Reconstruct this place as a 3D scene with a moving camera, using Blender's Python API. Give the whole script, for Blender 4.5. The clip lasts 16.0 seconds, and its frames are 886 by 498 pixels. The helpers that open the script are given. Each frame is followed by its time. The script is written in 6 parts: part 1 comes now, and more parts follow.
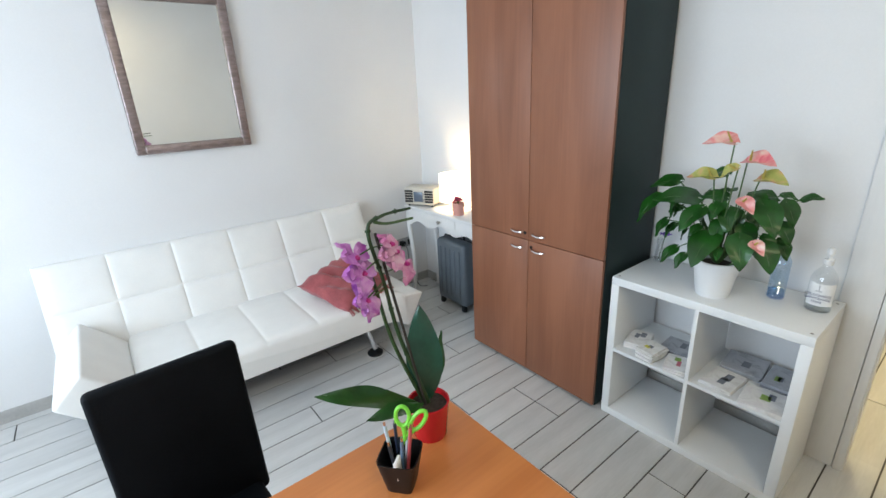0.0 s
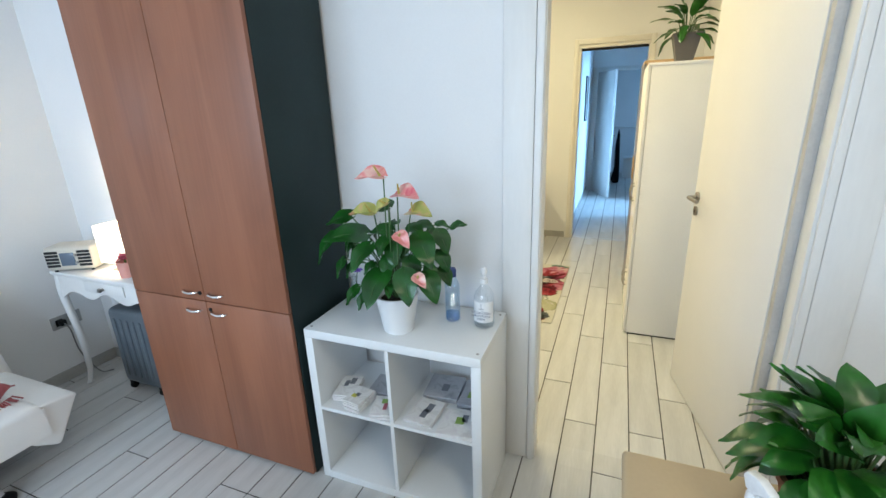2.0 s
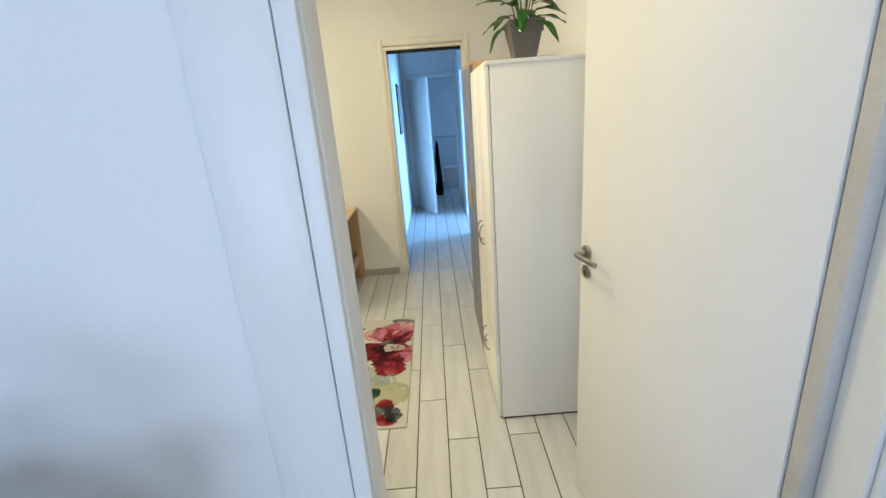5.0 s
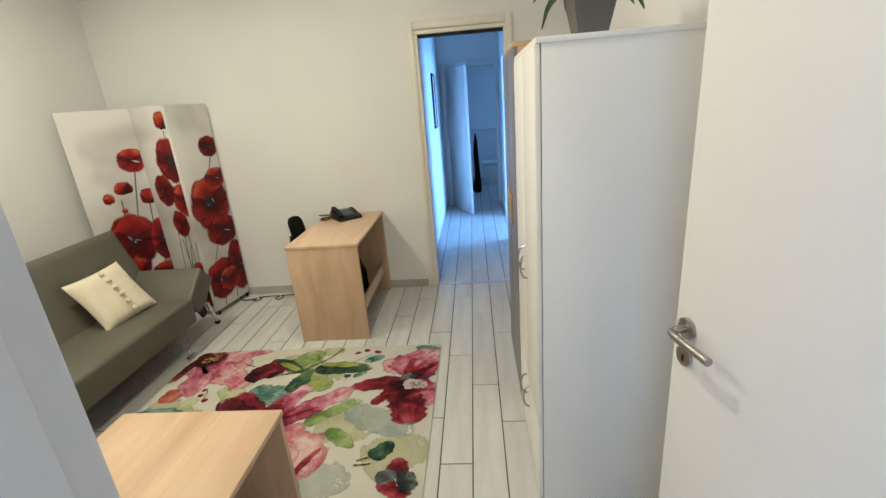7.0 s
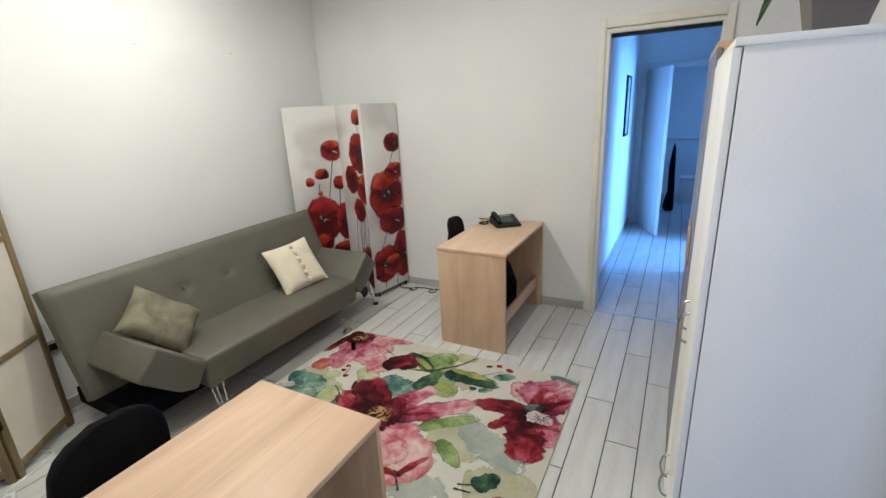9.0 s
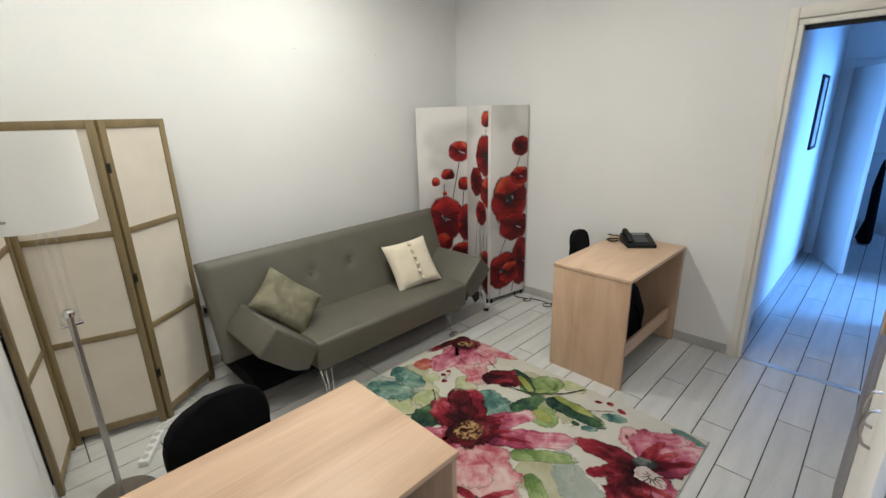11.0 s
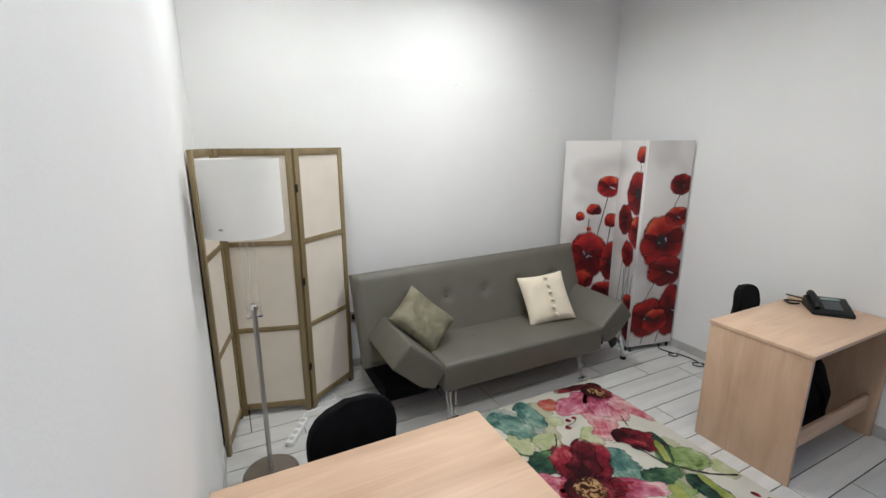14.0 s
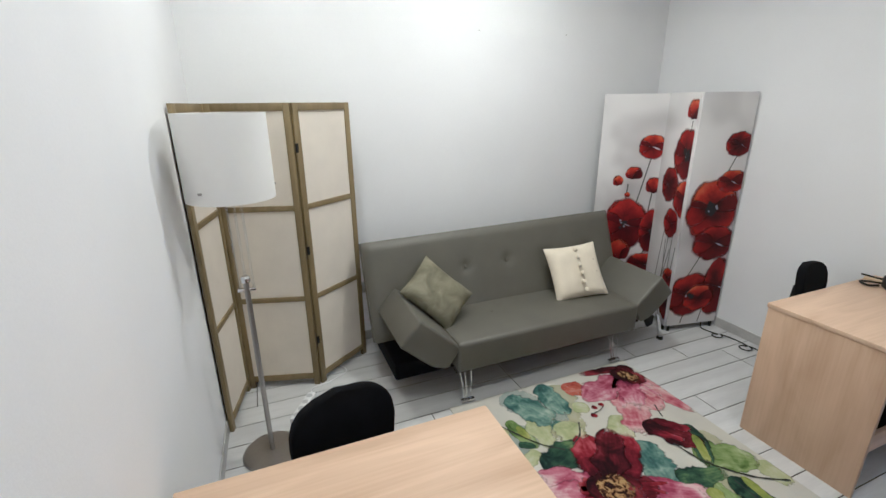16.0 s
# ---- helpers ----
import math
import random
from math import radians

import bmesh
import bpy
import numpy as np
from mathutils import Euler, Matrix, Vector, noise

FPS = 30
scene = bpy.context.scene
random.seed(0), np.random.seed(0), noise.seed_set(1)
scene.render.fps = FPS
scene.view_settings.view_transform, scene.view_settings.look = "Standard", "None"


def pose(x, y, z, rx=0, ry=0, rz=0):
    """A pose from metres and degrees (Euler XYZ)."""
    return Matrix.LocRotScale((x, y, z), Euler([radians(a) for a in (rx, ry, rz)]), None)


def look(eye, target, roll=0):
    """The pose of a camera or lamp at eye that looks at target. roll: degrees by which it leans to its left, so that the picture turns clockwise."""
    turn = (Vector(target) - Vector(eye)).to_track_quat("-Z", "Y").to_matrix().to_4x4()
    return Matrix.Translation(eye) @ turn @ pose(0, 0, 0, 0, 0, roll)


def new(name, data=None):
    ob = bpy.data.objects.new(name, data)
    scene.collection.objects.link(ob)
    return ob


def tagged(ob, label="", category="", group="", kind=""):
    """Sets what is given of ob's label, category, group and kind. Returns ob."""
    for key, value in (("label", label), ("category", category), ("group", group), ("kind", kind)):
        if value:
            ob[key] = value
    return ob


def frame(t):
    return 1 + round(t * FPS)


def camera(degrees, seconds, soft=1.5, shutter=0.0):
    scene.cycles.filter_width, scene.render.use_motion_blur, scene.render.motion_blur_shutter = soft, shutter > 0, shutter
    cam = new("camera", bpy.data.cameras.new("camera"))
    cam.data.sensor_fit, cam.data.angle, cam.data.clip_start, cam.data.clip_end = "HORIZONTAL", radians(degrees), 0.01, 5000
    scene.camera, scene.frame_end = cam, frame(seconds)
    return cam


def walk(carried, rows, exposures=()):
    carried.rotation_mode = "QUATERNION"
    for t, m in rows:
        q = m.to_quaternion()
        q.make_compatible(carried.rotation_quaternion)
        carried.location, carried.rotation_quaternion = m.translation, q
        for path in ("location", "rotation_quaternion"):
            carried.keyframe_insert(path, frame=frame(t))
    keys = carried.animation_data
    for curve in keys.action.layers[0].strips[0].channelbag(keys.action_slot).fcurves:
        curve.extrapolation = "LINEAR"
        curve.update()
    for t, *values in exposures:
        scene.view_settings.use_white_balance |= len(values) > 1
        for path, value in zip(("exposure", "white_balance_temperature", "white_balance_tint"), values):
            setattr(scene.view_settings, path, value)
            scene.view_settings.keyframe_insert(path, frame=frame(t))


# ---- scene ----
# ---- camera ----
cam = camera(90.2, 16.0)
PATH = [
    (0, (0.12, 0.182, 1.617), (1.271, 1.677, 0.953), -2.8),
    (0.5, (0.26, 0.119, 1.604), (1.619, 1.433, 0.951), -2.7),
    (1, (0.38, 0.078, 1.605), (1.914, 1.186, 0.957), -2.5),
    (1.5, (0.491, 0.045, 1.616), (2.154, 0.958, 0.983), -2.2),
    (2, (0.599, 0.041, 1.623), (2.366, 0.752, 1.013), -2.2),
    (2.5, (0.774, 0.093, 1.632), (2.62, 0.586, 1.042), -2.8),
    (3, (0.954, 0.165, 1.653), (2.845, 0.446, 1.066), -3.3),
    (3.5, (1.095, 0.172, 1.643), (3.001, 0.283, 1.048), -3.9),
    (4, (1.301, 0.162, 1.651), (3.208, 0.156, 1.048), -4.2),
    (6.5, (2.187, 0.174, 1.67), (4.083, 0.188, 1.035), -5.1),
    (7, (2.275, 0.118, 1.678), (4.164, 0.282, 1.04), -4.7),
    (7.5, (2.368, 0.081, 1.682), (4.231, 0.429, 1.043), -4.1),
    (8, (2.42, 0.054, 1.691), (4.242, 0.585, 1.059), -3.7),
    (8.5, (2.455, 0.028, 1.699), (4.218, 0.747, 1.087), -3.2),
    (9, (2.502, 0.001, 1.709), (4.182, 0.909, 1.116), -2.8),
    (9.5, (2.542, -0.001, 1.715), (4.133, 1.058, 1.124), -2.5),
    (12, (2.718, 0.022, 1.778), (3.916, 1.536, 1.259), -0.8),
    (12.5, (2.705, 0.009, 1.793), (3.83, 1.596, 1.328), -0.4),
    (13, (2.688, 0.015, 1.8), (3.719, 1.671, 1.358), -0.1),
    (13.5, (2.672, 0.022, 1.806), (3.605, 1.733, 1.358), 0.0),
    (14, (2.665, 0.016, 1.798), (3.532, 1.756, 1.328), -0.1),
    (14.5, (2.676, 0.037, 1.789), (3.532, 1.769, 1.272), -0.2),
    (15, (2.678, 0.101, 1.772), (3.543, 1.814, 1.209), -0.5),
    (15.5, (2.729, 0.148, 1.755), (3.547, 1.874, 1.162), -0.8),
    (16, (2.882, 0.226, 1.751), (3.594, 1.987, 1.126), -0.6),
]

EXPOSURES = [(0.0, -0.07, 6050, 8), (2.0, -0.03, 5500, 6), (4.0, -0.10, 5150, 8), (6.5, -0.43, 4900, 13), (8.0, -0.43, 4500, 18), (9.5, -0.44, 4380, 19), (12.0, -0.59, 4430, 21), (14.0, -0.50, 4250, 23), (16.0, -0.48, 4200, 22)]
walk(cam, [(t, look(eye, target, roll)) for t, eye, target, roll in PATH], EXPOSURES)

# ---- world and lights ----
world = bpy.data.worlds.new("sky")
scene.world = world
world.use_nodes = True
wn = world.node_tree.nodes
sky = wn.new("ShaderNodeTexSky")
sky.sky_type, sky.sun_disc = "NISHITA", False
sky.sun_elevation, sky.sun_rotation = radians(40), radians(200)
world.node_tree.links.new(sky.outputs["Color"], wn["Background"].inputs["Color"])
wn["Background"].inputs["Strength"].default_value = 0.08


def area_lamp(name, eye, target, w, h, power, color, spread=180):
    data = bpy.data.lights.new(name, "AREA")
    data.shape, data.size, data.size_y, data.energy, data.color = "RECTANGLE", w, h, power, color
    data.spread = radians(spread)
    ob = new(name, data)
    ob.matrix_world = look(eye, target)
    return ob


def point_lamp(name, place, power, color, radius):
    data = bpy.data.lights.new(name, "POINT")
    data.energy, data.color, data.shadow_soft_size = power, color, radius
    ob = new(name, data)
    ob.location = place
    return ob


DAY = (0.80, 0.905, 1.0)
WARM = (1.0, 0.78, 0.39)
# daylight through the window of the first room, the side window of the corridor and the back room's window
area_lamp("window_daylight", (-1.80, 1.55, 1.60), (2.0, 1.6, 1.0), 2.2, 1.45, 98, DAY)
area_lamp("corridor_daylight", (8.05, -1.85, 1.35), (8.05, 0.6, 0.9), 0.9, 1.8, 62, (0.36, 0.66, 1.0), 110)
area_lamp("back_room_daylight", (10.8, -1.35, 1.6), (10.8, 0.5, 1.0), 0.8, 1.2, 13, (0.36, 0.66, 1.0))
# unseen warm fill, added so the south wall looks warm in the mirror
area_lamp("front_room_warm_fill", (0.2, -0.95, 3.10), (0.2, -1.05, 0), 0.35, 0.35, 24, (1.0, 0.80, 0.48))
# office ceiling lamps, out of view
area_lamp("office_light", (4.35, 2.36, 3.10), (4.35, 2.36, 0), 0.14, 0.14, 40, WARM, 165)
area_lamp("office_light", (3.10, 2.36, 3.10), (3.10, 2.36, 0), 0.14, 0.14, 22, WARM, 165)
# this pair is assumed, added to fill the half near the doorway
area_lamp("office_light", (4.80, 0.85, 3.10), (4.80, 0.85, 0), 0.14, 0.14, 18, WARM)
area_lamp("office_light", (3.50, 0.85, 3.10), (3.50, 0.85, 0), 0.14, 0.14, 28, WARM)
point_lamp("console_bulb", (2.20, 2.72, 0.96), 10, (1.0, 0.72, 0.42), 0.03)

# ---- materials ----


def mat(name, base, rough=0.5, metal=0.0, vary=0.10, scale=6.0, bump=0.08, fine=90.0, stretch=(1, 1, 1), island=0.0, rand=0.0, spec=0.5, sheen=0.0):
    """Painted, woven or plastic surface: base colour varied at two scales, fine relief."""
    m = bpy.data.materials.new(name)
    m.use_nodes = True
    n, l = m.node_tree.nodes, m.node_tree.links
    b = n["Principled BSDF"]
    b.inputs["Roughness"].default_value, b.inputs["Metallic"].default_value = rough, metal
    b.inputs["Specular IOR Level"].default_value = spec
    b.inputs["Sheen Weight"].default_value = sheen
    tc, mp = n.new("ShaderNodeTexCoord"), n.new("ShaderNodeMapping")
    mp.inputs["Scale"].default_value = stretch
    l.new(tc.outputs["Object"], mp.inputs["Vector"])
    big, small = n.new("ShaderNodeTexNoise"), n.new("ShaderNodeTexNoise")
    big.inputs["Scale"].default_value, big.inputs["Detail"].default_value = scale, 4
    small.inputs["Scale"].default_value, small.inputs["Detail"].default_value = fine, 3
    l.new(mp.outputs["Vector"], big.inputs["Vector"])
    l.new(mp.outputs["Vector"], small.inputs["Vector"])
    ramp = n.new("ShaderNodeMapRange")
    ramp.inputs["From Min"].default_value, ramp.inputs["From Max"].default_value = 0.3, 0.7
    ramp.inputs["To Min"].default_value, ramp.inputs["To Max"].default_value = 1 - vary, 1 + vary
    l.new(big.outputs["Fac"], ramp.inputs["Value"])
    fr = n.new("ShaderNodeMapRange")
    fr.inputs["From Min"].default_value, fr.inputs["From Max"].default_value = 0.3, 0.7
    fr.inputs["To Min"].default_value, fr.inputs["To Max"].default_value = 1 - vary * 0.4, 1 + vary * 0.4
    l.new(small.outputs["Fac"], fr.inputs["Value"])
    mul = n.new("ShaderNodeMath")
    mul.operation = "MULTIPLY"
    l.new(ramp.outputs[0], mul.inputs[0])
    l.new(fr.outputs[0], mul.inputs[1])
    last = mul.outputs[0]
    if rand or island:
        src = n.new("ShaderNodeObjectInfo").outputs["Random"] if rand else n.new("ShaderNodeNewGeometry").outputs["Random Per Island"]
        rr = n.new("ShaderNodeMapRange")
        rr.inputs["To Min"].default_value, rr.inputs["To Max"].default_value = 1 - (rand or island), 1 + (rand or island)
        l.new(src, rr.inputs["Value"])
        m2 = n.new("ShaderNodeMath")
        m2.operation = "MULTIPLY"
        l.new(last, m2.inputs[0])
        l.new(rr.outputs[0], m2.inputs[1])
        last = m2.outputs[0]
    vm = n.new("ShaderNodeVectorMath")
    vm.operation = "SCALE"
    vm.inputs[0].default_value = base[:3]
    l.new(last, vm.inputs["Scale"])
    l.new(vm.outputs["Vector"], b.inputs["Base Color"])
    if bump:
        bp = n.new("ShaderNodeBump")
        bp.inputs["Strength"].default_value, bp.inputs["Distance"].default_value = bump, 0.004
        l.new(small.outputs["Fac"], bp.inputs["Height"])
        l.new(bp.outputs["Normal"], b.inputs["Normal"])
    return m


def wood(name, dark, light, axis=0, rough=0.42, grain=26.0, rings=1.4, bump=0.05):
    """Wood decor with grain along one axis: long streaks, a few wide figures, fine pores."""
    m = bpy.data.materials.new(name)
    m.use_nodes = True
    n, l = m.node_tree.nodes, m.node_tree.links
    b = n["Principled BSDF"]
    b.inputs["Roughness"].default_value = rough
    tc = n.new("ShaderNodeTexCoord")

    def streak(cross, along, detail, warp):
        mp, tx = n.new("ShaderNodeMapping"), n.new("ShaderNodeTexNoise")
        s = [cross] * 3
        s[axis] = along
        mp.inputs["Scale"].default_value = s
        tx.inputs["Scale"].default_value, tx.inputs["Detail"].default_value, tx.inputs["Distortion"].default_value = 1.0, detail, warp
        l.new(tc.outputs["Object"], mp.inputs["Vector"])
        l.new(mp.outputs["Vector"], tx.inputs["Vector"])
        return tx.outputs["Fac"]

    fine, wide = streak(grain * 6, grain * 0.12, 5, 0.2), streak(grain * 0.5, rings * 0.8, 3, 0.8)
    mx = n.new("ShaderNodeMath")
    mx.operation = "MULTIPLY_ADD"
    mx.inputs[1].default_value = 0.24
    l.new(fine, mx.inputs[0])
    sc = n.new("ShaderNodeMath")
    sc.operation = "MULTIPLY"
    sc.inputs[1].default_value = 0.76
    l.new(wide, sc.inputs[0])
    l.new(sc.outputs[0], mx.inputs[2])
    rp = n.new("ShaderNodeValToRGB")
    rp.color_ramp.elements[0].position, rp.color_ramp.elements[0].color = 0.32, (*dark, 1)
    rp.color_ramp.elements[1].position, rp.color_ramp.elements[1].color = 0.66, (*light, 1)
    l.new(mx.outputs[0], rp.inputs["Fac"])
    l.new(rp.outputs["Color"], b.inputs["Base Color"])
    bp = n.new("ShaderNodeBump")
    bp.inputs["Strength"].default_value, bp.inputs["Distance"].default_value = bump, 0.002
    l.new(fine, bp.inputs["Height"])
    l.new(bp.outputs["Normal"], b.inputs["Normal"])
    return m


def blotch(name, cols, scale=5.0, rough=0.85, detail=5.0, warp=1.2, bump=0.1, spots=(0.3, 0.7)):
    """Print or petal: colours that run into one another like watercolour."""
    m = bpy.data.materials.new(name)
    m.use_nodes = True
    n, l = m.node_tree.nodes, m.node_tree.links
    b = n["Principled BSDF"]
    b.inputs["Roughness"].default_value = rough
    tc, tx, rp = n.new("ShaderNodeTexCoord"), n.new("ShaderNodeTexNoise"), n.new("ShaderNodeValToRGB")
    tx.inputs["Scale"].default_value, tx.inputs["Detail"].default_value, tx.inputs["Distortion"].default_value = scale, detail, warp
    l.new(tc.outputs["Object"], tx.inputs["Vector"])
    e = rp.color_ramp.elements
    while len(e) < len(cols):
        e.new(0.5)
    for i, c in enumerate(cols):
        e[i].position, e[i].color = spots[0] + (spots[1] - spots[0]) * i / (len(cols) - 1), (*c, 1)
    l.new(tx.outputs["Fac"], rp.inputs["Fac"])
    l.new(rp.outputs["Color"], b.inputs["Base Color"])
    fine, bp = n.new("ShaderNodeTexNoise"), n.new("ShaderNodeBump")
    fine.inputs["Scale"].default_value = 400
    l.new(tc.outputs["Object"], fine.inputs["Vector"])
    bp.inputs["Strength"].default_value, bp.inputs["Distance"].default_value = bump, 0.002
    l.new(fine.outputs["Fac"], bp.inputs["Height"])
    l.new(bp.outputs["Normal"], b.inputs["Normal"])
    return m


def wash(name, cols, alpha=1.0, ragged=0.45, tip=0.25, rough=0.95, streaks=7.0, spots=(0.28, 0.72), scale=9.0, grain=0.35, rim=0.08):
    """Watercolour print: pigment streaks along the stroke (UV u), pooled rims and ragged, thinning edges."""
    m = bpy.data.materials.new(name)
    m.use_nodes = True
    n, l = m.node_tree.nodes, m.node_tree.links
    b = n["Principled BSDF"]
    b.inputs["Roughness"].default_value, b.inputs["Specular IOR Level"].default_value = rough, 0.25

    def calc(op, a, c, d=None):
        q = n.new("ShaderNodeMath")
        q.operation = op
        for i, val in enumerate((a, c, d)):
            if val is None:
                continue
            if isinstance(val, (int, float)):
                q.inputs[i].default_value = val
            else:
                l.new(val, q.inputs[i])
        return q.outputs[0]

    tc, sep, mp = n.new("ShaderNodeTexCoord"), n.new("ShaderNodeSeparateXYZ"), n.new("ShaderNodeMapping")
    l.new(tc.outputs["UV"], sep.inputs[0])
    l.new(tc.outputs["UV"], mp.inputs["Vector"])
    mp.inputs["Scale"].default_value = (1.3, streaks, 1)
    st, bl, fi = n.new("ShaderNodeTexNoise"), n.new("ShaderNodeTexNoise"), n.new("ShaderNodeTexNoise")
    for tex, src, sc, dt in ((st, mp.outputs[0], 1.0, 4), (bl, tc.outputs["Object"], scale, 6), (fi, tc.outputs["Object"], 55, 3)):
        tex.inputs["Scale"].default_value, tex.inputs["Detail"].default_value = sc, dt
        l.new(src, tex.inputs["Vector"])
    bl.inputs["Distortion"].default_value = 0.8
    u, v = sep.outputs["X"], sep.outputs["Y"]
    e = calc("ABSOLUTE", calc("MULTIPLY_ADD", v, 2.0, -1.0), 0.0)
    f = calc("MULTIPLY_ADD", st.outputs["Fac"], grain, calc("MULTIPLY", bl.outputs["Fac"], 1.15 - grain))
    f = calc("MULTIPLY_ADD", fi.outputs["Fac"], 0.15, f)
    f = calc("MULTIPLY_ADD", calc("ADD", u, -0.5), tip, calc("ADD", f, -0.13))
    f = calc("MULTIPLY_ADD", calc("POWER", e, 8.0), -rim, f)
    rp = n.new("ShaderNodeValToRGB")
    el = rp.color_ramp.elements
    while len(el) < len(cols):
        el.new(0.5)
    for i, c in enumerate(cols):
        el[i].position, el[i].color = spots[0] + (spots[1] - spots[0]) * i / (len(cols) - 1), (*c, 1)
    l.new(f, rp.inputs["Fac"])
    l.new(rp.outputs["Color"], b.inputs["Base Color"])
    edge = calc("MULTIPLY_ADD", bl.outputs["Fac"], ragged, calc("MULTIPLY_ADD", fi.outputs["Fac"], ragged * 0.6, calc("MULTIPLY", calc("MAXIMUM", e, u), 1.0)))
    lim = n.new("ShaderNodeMapRange")
    lim.inputs["From Min"].default_value, lim.inputs["From Max"].default_value = 0.86 + ragged * 0.8, 1.0 + ragged * 0.8
    lim.inputs["To Min"].default_value, lim.inputs["To Max"].default_value = alpha, 0.0
    l.new(edge, lim.inputs["Value"])
    al = calc("MULTIPLY", lim.outputs[0], calc("MULTIPLY_ADD", bl.outputs["Fac"], 1.0 - alpha, 1.0 - (1.0 - alpha) * 0.5)) if alpha < 1 else lim.outputs[0]
    tr, mx = n.new("ShaderNodeBsdfTransparent"), n.new("ShaderNodeMixShader")
    l.new(al, mx.inputs[0])
    l.new(tr.outputs[0], mx.inputs[1])
    l.new(b.outputs[0], mx.inputs[2])
    l.new(mx.outputs[0], n["Material Output"].inputs["Surface"])
    return m


def thin(name, color, gloss=0.10):
    """Thin clear plastic or glass wall: tinted see-through with a gloss."""
    m = bpy.data.materials.new(name)
    m.use_nodes = True
    n, l = m.node_tree.nodes, m.node_tree.links
    n.remove(n["Principled BSDF"])
    t, g, mx = n.new("ShaderNodeBsdfTransparent"), n.new("ShaderNodeBsdfGlossy"), n.new("ShaderNodeMixShader")
    t.inputs["Color"].default_value = (*color, 1)
    g.inputs["Roughness"].default_value = 0.06
    mx.inputs[0].default_value = gloss
    l.new(t.outputs[0], mx.inputs[1])
    l.new(g.outputs[0], mx.inputs[2])
    l.new(mx.outputs[0], n["Material Output"].inputs["Surface"])
    return m


def glow(name, color, strength, base=(0.8, 0.75, 0.65)):
    m = bpy.data.materials.new(name)
    m.use_nodes = True
    b = m.node_tree.nodes["Principled BSDF"]
    b.inputs["Base Color"].default_value = (*base, 1)
    b.inputs["Emission Color"].default_value, b.inputs["Emission Strength"].default_value = (*color, 1), strength
    return m


PLASTER = mat("wall_plaster", (0.78, 0.775, 0.77), 0.85, vary=0.025, scale=1.6, bump=0.10, fine=140)
CEILING = mat("ceiling_paint", (0.82, 0.81, 0.79), 0.9, vary=0.02, scale=2, bump=0.06, fine=120)
TRIM = mat("white_lacquer_trim", (0.74, 0.73, 0.71), 0.42, vary=0.04, scale=4, bump=0.05, fine=60, stretch=(1, 1, 0.2))
CASING = mat("cream_lacquer_casing", (0.74, 0.71, 0.645), 0.45, vary=0.04, scale=4, bump=0.04, fine=60)
SKIRT = mat("grey_tile_skirting", (0.42, 0.41, 0.39), 0.45, vary=0.12, scale=9, bump=0.06)
TILE = mat("whitewashed_plank_tile", (0.55, 0.545, 0.53), 0.36, vary=0.09, scale=3.2, bump=0.10, fine=30, stretch=(0.5, 4, 4), rand=0.06, spec=0.45)
TILE_J = mat("whitewashed_plank_tile_joined", (0.55, 0.545, 0.53), 0.36, vary=0.09, scale=3.2, bump=0.10, fine=30, stretch=(0.5, 4, 4), island=0.06, spec=0.45)
GROUT = mat("dark_grey_grout", (0.085, 0.08, 0.072), 0.9, vary=0.2, scale=12)
WHITE = mat("white_laminate", (0.78, 0.79, 0.79), 0.38, vary=0.02, scale=3, bump=0.02)
DOORWHITE = mat("off_white_door", (0.77, 0.75, 0.72), 0.45, vary=0.02, scale=3, bump=0.03)
LOCKER = mat("white_melamine", (0.87, 0.845, 0.79), 0.45, vary=0.025, scale=2, bump=0.03)
CHERRY = wood("cherry_decor", (0.20, 0.075, 0.036), (0.29, 0.115, 0.058), axis=2, rough=0.42, grain=14)
HONEY = wood("honey_table_decor", (0.50, 0.17, 0.045), (0.62, 0.235, 0.07), axis=0, rough=0.38, grain=14)
OAK_X = wood("oak_decor_top", (0.50, 0.345, 0.215), (0.68, 0.50, 0.335), axis=0, rough=0.45, grain=15, rings=1.8)
OAK_Z = wood("oak_decor_panel", (0.44, 0.30, 0.18), (0.62, 0.45, 0.295), axis=2, rough=0.48, grain=13, rings=1.9)
PINE = wood("varnished_pine", (0.165, 0.125, 0.052), (0.255, 0.195, 0.088), axis=2, rough=0.5, grain=20)
ANTHRA = mat("anthracite_board", (0.013, 0.026, 0.027), 0.55, spec=0.3, vary=0.12, scale=4, bump=0.03)
BLACKL = mat("black_leatherette", (0.003, 0.004, 0.0055), 0.6, spec=0.10, vary=0.2, scale=9, bump=0.22, fine=160)
BLACKP = mat("black_plastic", (0.007, 0.008, 0.009), 0.45, spec=0.3, vary=0.15, scale=10, bump=0.04)
BLACKF = mat("black_fabric", (0.004, 0.004, 0.005), 0.95, spec=0.15, vary=0.25, scale=18, bump=0.3, fine=300)
GREYL = mat("taupe_leatherette", (0.108, 0.102, 0.079), 0.50, vary=0.07, scale=5, bump=0.16, fine=170)
WHITEL = mat("white_leatherette", (0.80, 0.79, 0.76), 0.45, vary=0.03, scale=6, bump=0.12, fine=150)
CHROME = mat("chrome", (0.75, 0.75, 0.76), 0.16, 1.0, vary=0.03, bump=0.0)
STEEL = mat("satin_steel", (0.40, 0.385, 0.365), 0.30, 1.0, vary=0.06, bump=0.02)
BEIGE = mat("beige_board", (0.53, 0.41, 0.25), 0.55, vary=0.04, scale=5, bump=0.06)
CLEAR = thin("clear_plastic", (0.96, 0.972, 0.98))
